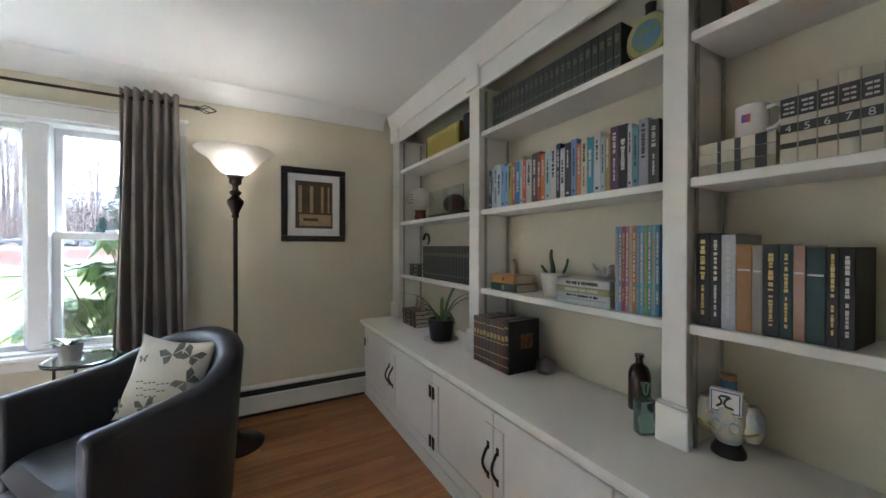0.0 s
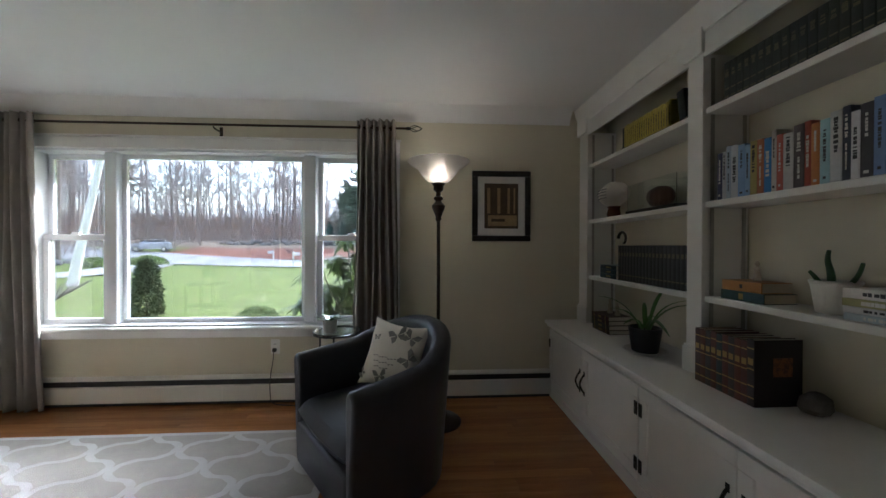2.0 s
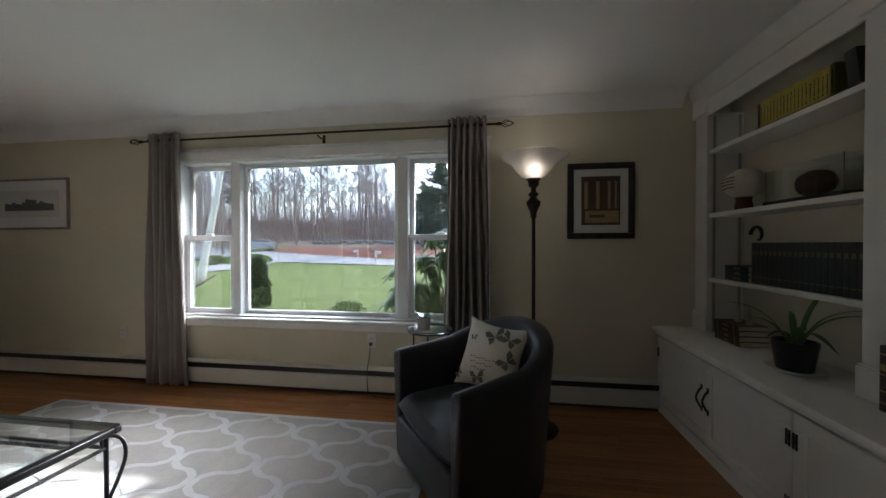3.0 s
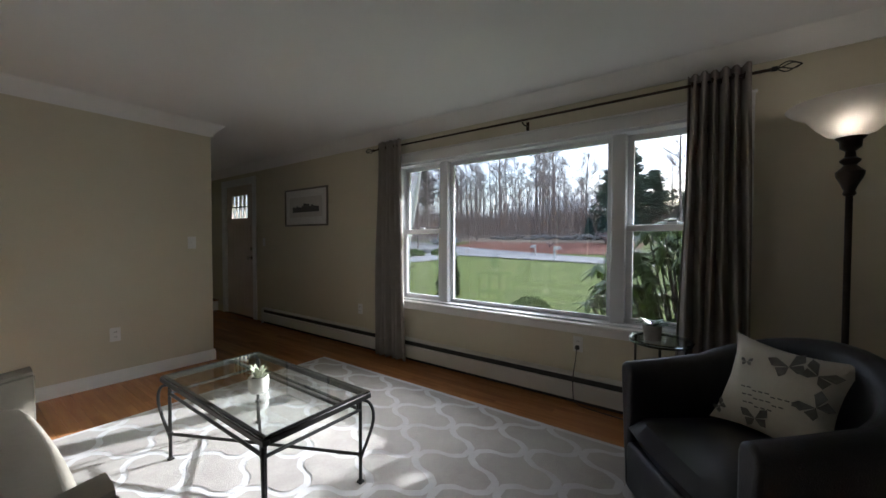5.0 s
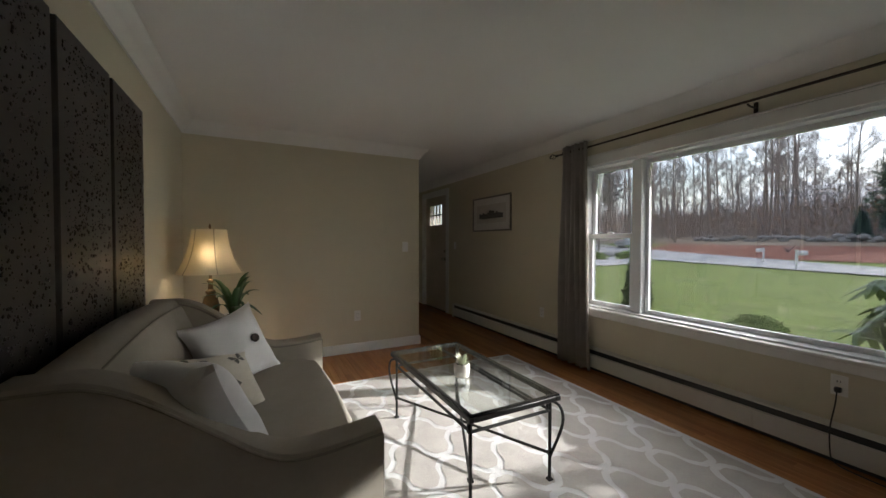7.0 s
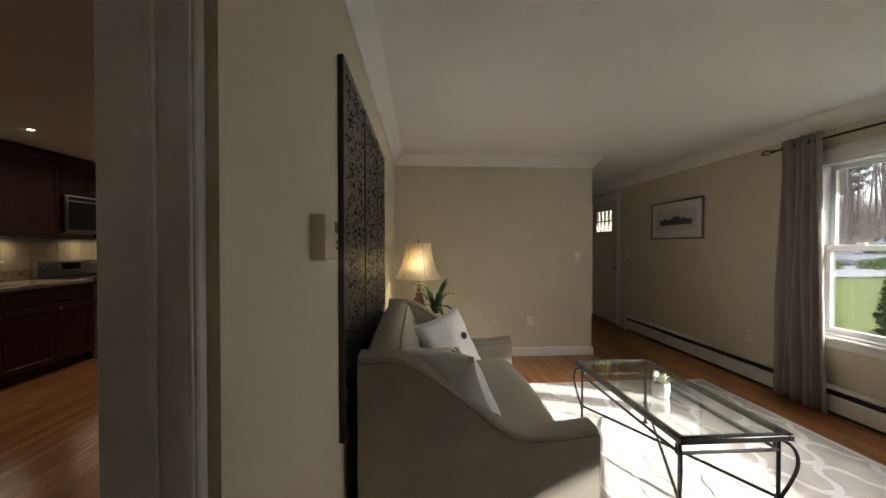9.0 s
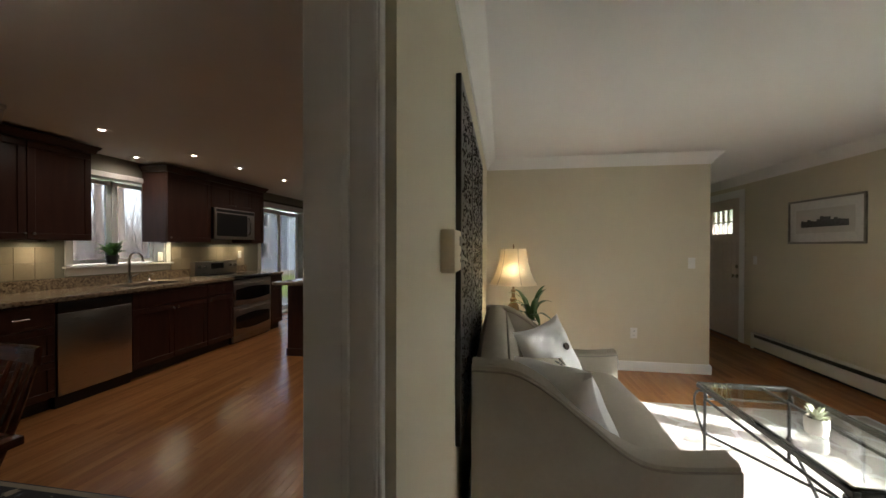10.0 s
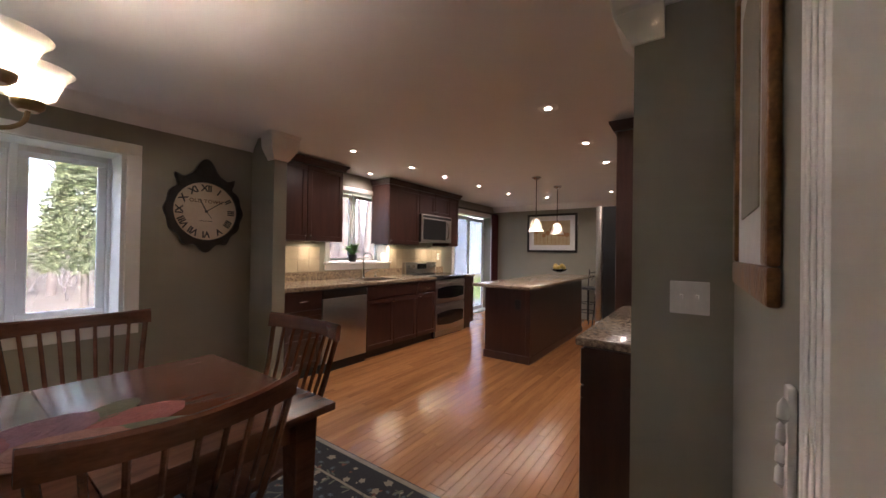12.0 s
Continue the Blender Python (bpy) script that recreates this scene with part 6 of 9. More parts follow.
def sliding_door():
    w = thing("door_2", "white framed sliding glass door to the deck", "door", (-6.7, BACK_K - 0.1, 0), kind="structure")
    mid = (SLX0 + SLX1) / 2
    yo = BACK_K - 0.16
    part("track", one(SLX0, SLX1, BACK_K - 0.21, BACK_K - 0.002, 0.0, 0.03, 0.003), vinyl, w)
    glazed(w, mid - 0.03, SLX1 - 0.01, 0.031, SLZ1 - 0.02, yo, 1, 0.045, "sliding_panel", stile=0.07)
    glazed(w, SLX0 + 0.01, mid + 0.03, 0.031, SLZ1 - 0.02, yo - 0.05, 1, 0.045, "fixed_panel", stile=0.07)
    ya, yb = BACK_K + 0.001, BACK_K + 0.02
    part("casing", boxes((SLX0 - 0.07, SLX0, ya, yb, 0, SLZ1), (SLX1, SLX1 + 0.07, ya, yb, 0, SLZ1), (SLX0 - 0.07, SLX1 + 0.07, ya, yb, SLZ1 + 0.0005, SLZ1 + 0.08), bevel=0.004), trim_white, w)


sliding_door()
red_cloth = mat("wine_red_cloth", (0.075, 0.012, 0.014), (0.05, 0.008, 0.01), 9, 0.85, bump=0.2, bscale=200)
dr = thing("drape", "wine red drape hanging beside the sliding door", "curtain", (-7.48, BACK_K + 0.1, 0.02))
bm = bmesh.new()
rows = []
for j in range(9):
    z = 2.14 - 2.12 * j / 8
    rows.append([bm.verts.new((-7.60 + 0.24 * i / 48, BACK_K + 0.09 + 0.03 * math.sin(i / 48 * 2 * math.pi * 5 + 0.1 * j), z)) for i in range(49)])
for a, b in zip(rows, rows[1:]):
    for i in range(48):
        bm.faces.new((a[i], a[i + 1], b[i + 1], b[i]))
part("cloth", bm, red_cloth, dr).modifiers.new("thick", "SOLIDIFY").thickness = 0.004
b = bmesh.new()
cyl(b, 0, 0, -0.85, 0.85, 0.012, seg=12, m=Matrix.Translation((-6.72, BACK_K + 0.09, 2.15)) @ Matrix.Rotation(radians(90), 4, "Y"))
for x in (-7.5, -5.95):
    box(b, x - 0.008, x + 0.008, BACK_K, BACK_K + 0.09, 2.142, 2.158)
solid("drape_rod", b, black_iron, "black iron drape rod over the sliding door", "curtain rod")


# ---- front door and the hall ----
def front_door():
    d = thing("door_1", "closed pale painted front door with a small paned window", "door", (-6.22, WIN_Y, 0), kind="structure")
    pinkish = mat("pale_door_paint", (0.62, 0.53, 0.46), (0.56, 0.48, 0.41), 3, 0.45, coords="Position")
    y0, y1 = WIN_Y + 0.02, WIN_Y + 0.065
    wx0, wx1, wz0, wz1 = -6.50, -5.99, 1.53, 1.885
    part("leaf", boxes((DX0, wx0, y0, y1, 0.012, DZ1), (wx1, DX1, y0, y1, 0.012, DZ1), (wx0, wx1, y0, y1, 0.012, wz0), (wx0, wx1, y0, y1, wz1, DZ1), bevel=0.002), pinkish, d)
    for k in range(6):
        xa = DX0 + 0.11 + k * 0.112
        part("plank", one(xa, xa + 0.106, y0 - 0.007, y0 + 0.001, 0.2, 1.42, 0.003), pinkish, d)
    g = part("pane", one(wx0, wx1, y0 + 0.02, y0 + 0.025, wz0, wz1), pane_glass, d, smooth=False)
    g.visible_shadow = False
    for k in range(1, 4):
        xa = wx0 + (wx1 - wx0) * k / 4
        part("muntin", one(xa - 0.009, xa + 0.009, y0 + 0.005, y0 + 0.04, wz0, wz1), pinkish, d)
    part("muntin", one(wx0, wx1, y0 + 0.004, y0 + 0.041, (wz0 + wz1) / 2 - 0.009, (wz0 + wz1) / 2 + 0.009), pinkish, d)
    for z, r in ((0.92, 0.027), (1.055, 0.02)):
        k = lathe([(0.0, 0), (0.03, 0), (0.03, 0.008), (0.011, 0.012), (0.011, 0.035), (r, 0.045), (r, 0.06), (0.0, 0.068)] if r > 0.022 else [(0.0, 0), (0.027, 0), (0.025, 0.012), (0.0, 0.014)], seg=18)
        k.transform(Matrix.Translation((-5.875, y0, z)) @ Matrix.Rotation(radians(90), 4, "X"))
        part("door_knob" if r > 0.022 else "deadbolt", k, chrome, d)
    ya, yb = WIN_Y - 0.018, WIN_Y - 0.001
    part("casing", boxes((DX0 - 0.11, DX0 - 0.012, ya, yb, 0, DZ1 + 0.012), (DX1 + 0.012, DX1 + 0.11, ya, yb, 0, DZ1 + 0.012), (DX0 - 0.11, DX1 + 0.11, ya, yb, DZ1 + 0.0125, DZ1 + 0.1), bevel=0.004), trim_white, d)
    part("jamb", boxes((DX0 - 0.0195, DX0 - 0.001, WIN_Y, WIN_Y + T, 0, DZ1 + 0.0195), (DX1 + 0.001, DX1 + 0.0195, WIN_Y, WIN_Y + T, 0, DZ1 + 0.0195), (DX0 - 0.001, DX1 + 0.001, WIN_Y, WIN_Y + T, DZ1 + 0.001, DZ1 + 0.0195), (DX0 - 0.001, DX0 + 0.02, y1 + 0.001, y1 + 0.02, 0.012, DZ1 + 0.001), (DX1 - 0.02, DX1 + 0.001, y1 + 0.001, y1 + 0.02, 0.012, DZ1 + 0.001)), trim_white, d, smooth=False)
    part("threshold", one(DX0 - 0.02, DX1 + 0.02, WIN_Y - 0.02, WIN_Y + T, 0.0, 0.011, 0.003), table_wood, d)


front_door()
st = thing("hall_stairs", "white stair risers with brown wooden treads past the front door", "stairs", (-8.0, 3.1, 0), kind="structure")
for k in range(5):
    xa = -6.98 - k * 0.25
    part("riser", one(xa - 0.02, xa, 2.545, WIN_Y - 0.003, k * 0.185, (k + 1) * 0.185 - 0.03), trim_white, st, smooth=False)
    part("tread", one(xa - 0.28, xa + 0.025, 2.545, WIN_Y - 0.003, (k + 1) * 0.185 - 0.0295, (k + 1) * 0.185, 0.008, 2), table_wood, st)


# ---- kitchen cabinets ----
def shaker(c, x0, x1, z0, z1, y, s, name="door", knob=None, frame=0.055, m=cherry):
    ya, yb = sorted((y, y + s * 0.02))
    if z1 - z0 < 0.2:
        d = part(name, one(x0, x1, ya, yb, z0, z1, 0.003), m, c)
        part("panel_bead", one(x0 + 0.02, x1 - 0.02, *sorted((y + s * 0.019, y + s * 0.023)), z0 + 0.02, z1 - 0.02, 0.002), m, d)
    else:
        d = part(name, boxes((x0, x1, ya, yb, z0, z0 + frame), (x0, x1, ya, yb, z1 - frame, z1), (x0, x0 + frame, ya, yb, z0 + frame, z1 - frame), (x1 - frame, x1, ya, yb, z0 + frame, z1 - frame), bevel=0.003), m, c)
        part("panel", one(x0 + frame - 0.004, x1 - frame + 0.004, *sorted((y + s * 0.003, y + s * 0.011)), z0 + frame - 0.004, z1 - frame + 0.004), m, d, smooth=False)
    if knob:
        k = lathe([(0.0, 0), (0.006, 0), (0.005, 0.012), (0.013, 0.02), (0.012, 0.027), (0.0, 0.03)], seg=14)
        k.transform(Matrix.Translation((knob[0], y + s * 0.02, knob[1])) @ Matrix.Rotation(radians(-90 * s), 4, "X"))
        part("knob", k, chrome, d)
    return d


def pull(d, x, z, y, s, w=0.09):
    part("handle", tube([(x - w / 2, y + s * 0.02, z), (x - w / 2, y + s * 0.042, z), (x + w / 2, y + s * 0.042, z), (x + w / 2, y + s * 0.02, z)], 0.005, None, 8), chrome, d)


KF = -3.205


def base_unit(x0, x1, layout, label):
    """A base cabinet facing +y between x0 and x1."""
    c = thing("kitchen_cabinet", label, "cabinet", ((x0 + x1) / 2, -3.5, 0), group="kitchen base cabinets")
    part("body", boxes((x0, x1, BACK_K + 0.002, KF - 0.001, 0.1, 0.875)), cherry, c, smooth=False)
    part("toe_kick", one(x0, x1, BACK_K + 0.05, KF - 0.05, 0.0, 0.0995), black_frame, c, smooth=False)
    if layout == "drawers":
        for z0, z1 in ((0.11, 0.4), (0.405, 0.68), (0.685, 0.865)):
            d = shaker(c, x0 + 0.004, x1 - 0.004, z0, z1, KF, 1, "drawer")
            pull(d, (x0 + x1) / 2, (z0 + z1) / 2, KF, 1)
    elif layout == "sink":
        m = (x0 + x1) / 2
        shaker(c, x0 + 0.004, m - 0.002, 0.11, 0.70, KF, 1, "door", (m - 0.03, 0.66))
        shaker(c, m + 0.002, x1 - 0.004, 0.11, 0.70, KF, 1, "door", (m + 0.03, 0.66))
        shaker(c, x0 + 0.004, x1 - 0.004, 0.705, 0.865, KF, 1, "false_front")
    else:
        shaker(c, x0 + 0.004, x1 - 0.004, 0.11, 0.70, KF, 1, "door", (x1 - 0.04, 0.66))
        shaker(c, x0 + 0.004, x1 - 0.004, 0.705, 0.865, KF, 1, "drawer", ((x0 + x1) / 2, 0.78))
    return c


base_unit(-2.485, -2.03, "drawers", "dark cherry base cabinet with three drawers")
base_unit(-4.02, -3.10, "sink", "dark cherry sink base cabinet with two doors")
base_unit(-4.455, -4.022, "door", "narrow dark cherry base cabinet with a drawer")
base_unit(-5.56, -5.265, "door", "narrow dark cherry base cabinet beside the range")

dwm = thing("dishwasher", "stainless steel dishwasher with a black control strip", "dishwasher", (-2.79, -3.5, 0))
part("body", one(-3.098, -2.487, BACK_K + 0.01, KF - 0.002, 0.0, 0.872), black_plastic, dwm, smooth=False)
part("door", one(-3.093, -2.492, KF - 0.0015, KF + 0.024, 0.10, 0.775, 0.004, 2), steel, dwm)
pn = part("control_panel", one(-3.093, -2.492, KF - 0.0015, KF + 0.026, 0.78, 0.868, 0.004, 2), black_plastic, dwm)
part("badge", one(-2.99, -2.96, KF + 0.0255, KF + 0.0275, 0.815, 0.832), chrome, pn)


def kitchen_range():
    x0, x1 = -5.262, -4.458
    r = thing("kitchen_range", "stainless double oven range with a black glass cooktop", "range", ((x0 + x1) / 2, -3.5, 0))
    f = KF + 0.02
    black_glass = mat("black_oven_glass", (0.008, 0.008, 0.009), None, 6, 0.08)
    part("body", one(x0, x1, BACK_K + 0.01, KF - 0.02, 0.0, 0.90), black_plastic, r, smooth=False)
    part("cooktop", one(x0, x1, BACK_K + 0.1, f + 0.02, 0.901, 0.92, 0.006, 2), black_glass, r)
    for z0, z1 in ((0.10, 0.50), (0.51, 0.86)):
        d = part("oven_door", one(x0 + 0.005, x1 - 0.005, KF - 0.0195, f, z0, z1, 0.006, 2), steel, r)
        n = 20
        bm = bmesh.new()
        zc, hh = (z0 + z1) / 2 - 0.02, (z1 - z0) * 0.27
        top = [((x0 + 0.04) + (x1 - x0 - 0.08) * i / n, zc + hh * (0.75 + 0.25 * math.sin(math.pi * i / n))) for i in range(n + 1)]
        bot = [(x, 2 * zc - z) for x, z in reversed(top)]
        face = bm.faces.new([bm.verts.new((x, f + 0.001, z)) for x, z in top + bot])
        bmesh.ops.extrude_face_region(bm, geom=[face])
        bm.verts.ensure_lookup_table()
        for v in bm.verts[len(top) + len(bot):]:
            v.co.y += 0.003
        bmesh.ops.recalc_face_normals(bm, faces=bm.faces)
        part("oven_window", bm, black_glass, d)
        part("handle", tube([(x0 + 0.05, f, z1 - 0.045), (x0 + 0.07, f + 0.045, z1 - 0.045), (x1 - 0.07, f + 0.045, z1 - 0.045), (x1 - 0.05, f, z1 - 0.045)], 0.011, None, 10, smooth=2), steel, d)
    part("drawer_front", one(x0 + 0.005, x1 - 0.005, KF - 0.0195, f - 0.004, 0.02, 0.095, 0.004), steel, r)
    bg = part("back_guard", boxes((x0, x1, BACK_K + 0.012, BACK_K + 0.09, 0.921, 1.11), bevel=0.01, seg=2), steel, r)
    part("display", one(-4.98, -4.74, BACK_K + 0.09, BACK_K + 0.093, 1.0, 1.085), black_glass, bg)
    for x in (-5.2, -5.1, -4.63, -4.52):
        k = lathe([(0.0, 0), (0.024, 0), (0.021, 0.025), (0.0, 0.027)], seg=16)
        k.transform(Matrix.Translation((x, BACK_K + 0.09, 1.045)) @ Matrix.Rotation(radians(-90), 4, "X"))
        part("knob", k, chrome, bg)


kitchen_range()


def worktops():
    for xa, xb in ((-4.456, -2.025), (-5.575, -5.265)):
        w = thing("worktop", "speckled brown granite worktop with a short backsplash", "worktop", ((xa + xb) / 2, -3.5, 0.878))
        if xa < -5:
            part("slab", boxes((xa, xb, BACK_K + 0.002, KF + 0.035, 0.878, 0.915), bevel=0.006, seg=2), granite, w)
        else:
            part("slab", boxes((xa, -3.86, BACK_K + 0.002, KF + 0.035, 0.878, 0.915), (-3.2, xb, BACK_K + 0.002, KF + 0.035, 0.878, 0.915), (-3.86, -3.2, -3.34, KF + 0.035, 0.878, 0.915), (-3.86, -3.2, BACK_K + 0.002, -3.72, 0.878, 0.915), bevel=0.004), granite, w)
            sk = thing("kitchen_sink", "stainless undermount double sink in the granite worktop", "sink", (-3.53, -3.53, 0.72))
            part("bowl", boxes((-3.86, -3.2, -3.72, -3.34, 0.72, 0.73), (-3.86, -3.85, -3.72, -3.34, 0.73, 0.91), (-3.21, -3.2, -3.72, -3.34, 0.73, 0.91), (-3.85, -3.21, -3.72, -3.71, 0.73, 0.91), (-3.85, -3.21, -3.35, -3.34, 0.73, 0.91), (-3.54, -3.52, -3.71, -3.35, 0.73, 0.88)), steel, sk, smooth=False)
        part("backsplash", one(xa, xb, BACK_K + 0.002, BACK_K + 0.022, 0.9155, 1.02, 0.003), granite, w)


worktops()
tile = mat("beige_wall_tile", (0.42, 0.36, 0.26), (0.36, 0.30, 0.21), 5, 0.35, var=0.08)
splash = thing("tile_backsplash", "beige square tiles behind the worktop", "tiles", (-3.8, BACK_K, 1.02), kind="structure")
tm = mesh_of("tile", one(-0.074, 0.074, 0, 0.006, -0.074, 0.074, 0.002), tile)
for xa, xb, z0, z1 in ((-2.99, -2.03, 1.022, 1.38), (-5.56, -4.18, 1.022, 1.40)):
    nx, nz = int((xb - xa) / 0.15), int((z1 - z0) / 0.15) + 1
    for i in range(nx):
        for j in range(nz):
            if z0 + 0.15 * j + 0.15 > z1 + 0.04:
                continue
            t = new("tile", tm)
            t.parent = splash
            t.location = (xb - 0.075 - i * 0.15 + 3.8, 0.002, z0 + 0.075 + j * 0.15 - 1.02)

fc = thing("kitchen_faucet", "tall brushed gooseneck kitchen faucet", "faucet", (-3.56, -3.77, 0.915))
part("neck", tube([(-3.56, -3.77, 0.915), (-3.56, -3.77, 1.17), (-3.56, -3.755, 1.235), (-3.56, -3.69, 1.265), (-3.56, -3.61, 1.235), (-3.56, -3.585, 1.16)], 0.013, None, 12, smooth=2), chrome, fc)
part("base", lathe([(0.0, 0), (0.03, 0), (0.03, 0.012), (0.022, 0.03), (0.022, 0.09), (0.0, 0.092)], -3.56, -3.77, 0.9155), chrome, fc)
part("lever", tube([(-3.585, -3.77, 0.985), (-3.62, -3.765, 1.0), (-3.66, -3.76, 1.01)], 0.008, None, 8), chrome, fc)
sd = thing("soap_dispenser", "small brushed soap dispenser on the worktop", "dispenser", (-3.80, -3.78, 0.915))
part("body", lathe([(0.0, 0), (0.022, 0), (0.02, 0.02), (0.012, 0.03), (0.012, 0.075), (0.0, 0.078)], -3.80, -3.78, 0.9155), chrome, sd)
part("spout", tube([(-3.80, -3.78, 0.985), (-3.80, -3.75, 1.005), (-3.80, -3.70, 0.995)], 0.007, None, 8), chrome, sd)
random.seed(77)
leafy_pot("potted_plant", "bushy green houseplant in a black pot on the sill", -3.50, BACK_K - 0.05, KWZ0 + 0.001, 0.06, 0.10, black_plastic, 34, 0.13, 0.028, 0.12, 0.09, leaf, 19)


def upper(x0, x1, z0, z1, nd, label, yb=BACK_K, depth=0.33, s=1, top=True):
    c = thing("wall_cabinet", label, "cabinet", ((x0 + x1) / 2, yb + s * depth / 2, z0), group="kitchen wall cabinets")
    yf = yb + s * depth
    part("body", one(x0, x1, *sorted((yb + s * 0.002, yf - s * 0.001)), z0, z1), cherry, c, smooth=False)
    w = (x1 - x0) / nd
    for i in range(nd):
        xa = x0 + i * w
        kx = xa + w - 0.03 if i % 2 == 0 else xa + 0.03
        shaker(c, xa + 0.003, xa + w - 0.003, z0 + 0.003, z1 - 0.003, yf, s, "door", (kx, z0 + 0.05))
    if top:
        a, b = sorted((yf, yb))
        ends = (x0 - 0.001, x1 + 0.001)
        pr = [(0, 0), (0.022, 0), (0.028, 0.03), (0.05, 0.055), (0.055, 0.07), (0, 0.07)]
        path = [(ends[1], yb + s * 0.01, z1), (ends[1], yf + s * 0.018, z1), (ends[0], yf + s * 0.018, z1), (ends[0], yb + s * 0.01, z1)]
        part("cornice", sweep(pr, path[::-1] if s < 0 else path[::-1]) if s > 0 else sweep(pr, path), cherry, c)
    return c


upper(-3.0, -2.03, 1.385, 2.22, 2, "dark cherry wall cabinet with two panelled doors")
upper(-4.455, -3.80, 1.385, 2.22, 1, "dark cherry wall cabinet beside the window")
upper(-5.262, -4.457, 1.87, 2.22, 2, "short dark cherry wall cabinet over the microwave")
upper(-5.56, -5.264, 1.385, 2.22, 1, "narrow dark cherry wall cabinet")
mw = thing("microwave", "stainless over-the-range microwave with a dark door", "microwave", (-4.86, -3.67, 1.43))
part("body", one(-5.258, -4.461, BACK_K + 0.002, BACK_K + 0.38, 1.435, 1.866), black_plastic, mw, smooth=False)
fr = part("front", one(-5.258, -4.461, BACK_K + 0.3805, BACK_K + 0.405, 1.435, 1.866, 0.006, 2), steel, mw)
part("door_glass", one(-5.09, -4.49, BACK_K + 0.404, BACK_K + 0.409, 1.475, 1.795, 0.004), black_plastic, fr)
part("vent_grille", one(-5.24, -4.48, BACK_K + 0.404, BACK_K + 0.408, 1.81, 1.85), black_plastic, fr)
part("handle", tube([(-5.12, BACK_K + 0.40, 1.50), (-5.12, BACK_K + 0.44, 1.53), (-5.12, BACK_K + 0.44, 1.74), (-5.12, BACK_K + 0.40, 1.77)], 0.011, None, 10), chrome, fr)
for x, z in ((-2.32, 1.2), (-4.02, 1.2), (-5.42, 1.2)):
    wall_plate("wall_outlet", "pale outlet plate on the tiled backsplash", "outlet", x, BACK_K + 0.009, z, "outlet", 180, w=0.116 if x > -3 else 0.07)

# right-hand run: counter, tall panel, refrigerator
rc = thing("kitchen_cabinet", "dark cherry base cabinet under a granite counter by the stub wall", "cabinet", (-2.3, -0.2, 0))
part("body", one(-3.075, -1.83, -0.435, DIN_Y - 0.002, 0.1, 0.875), cherry, rc, smooth=False)
part("toe_kick", one(-3.075, -1.83, -0.39, DIN_Y - 0.002, 0.0, 0.0995), black_frame, rc, smooth=False)
part("end_panel", boxes((-1.829, -1.817, -0.436, -0.24, 0.0, 0.875)), cherry, rc, smooth=False)
shaker(rc, -2.29, -1.835, 0.11, 0.70, -0.4355, -1, "door", (-2.26, 0.66))
shaker(rc, -2.77, -2.295, 0.11, 0.70, -0.4355, -1, "door", (-2.33, 0.66))
shaker(rc, -3.07, -2.775, 0.11, 0.865, -0.4355, -1, "door", (-2.81, 0.66))
shaker(rc, -2.29, -1.835, 0.705, 0.865, -0.4355, -1, "drawer", (-2.06, 0.78))
shaker(rc, -2.77, -2.295, 0.705, 0.865, -0.4355, -1, "drawer", (-2.53, 0.78))
wk = thing("worktop", "speckled brown granite worktop beside the stub wall", "worktop", (-2.3, -0.2, 0.878))
part("slab", one(-3.077, -1.82, -0.475, DIN_Y - 0.003, 0.878, 0.915, 0.006, 2), granite, wk)
tp = thing("tall_panel", "tall dark cherry side panel with a cornice", "cabinet", (-3.1, -0.2, 0))
part("panel", one(-3.12, -3.08, -0.53, DIN_Y - 0.002, 0.0, 2.2, 0.003), cherry, tp)
part("upper_box", one(-4.0, -3.1205, -0.53, DIN_Y - 0.003, 1.80, 2.2, 0.003), cherry, tp)
part("cornice", sweep([(0, 0), (0.02, 0), (0.045, 0.05), (0.05, 0.07), (0, 0.07)], [(-4.0, -0.53, 2.2), (-3.08, -0.53, 2.2), (-3.08, DIN_Y - 0.01, 2.2)][::-1]), cherry, tp)
rf = thing("refrigerator", "tall stainless refrigerator with dark sides", "refrigerator", (-4.4, -0.4, 0))
part("body", one(-4.85, -3.98, -0.80, DIN_Y - 0.03, 0.0, 1.76, 0.006), black_plastic, rf)
for xa, xb in ((-4.85, -4.42), (-4.41, -3.98)):
    d = part("door", one(xa, xb, -0.865, -0.805, 0.62, 1.76, 0.01, 2), steel, rf)
    hx = xb - 0.04 if xb < -4.2 else xa + 0.04
    part("handle", tube([(hx, -0.86, 0.8), (hx, -0.91, 0.83), (hx, -0.91, 1.52), (hx, -0.86, 1.55)], 0.011, None, 8), chrome, d)
fd = part("freezer_drawer", one(-4.85, -3.98, -0.865, -0.805, 0.04, 0.61, 0.01, 2), steel, rf)
part("handle", tube([(-4.75, -0.86, 0.54), (-4.73, -0.91, 0.54), (-4.1, -0.91, 0.54), (-4.08, -0.86, 0.54)], 0.011, None, 8), chrome, fd)


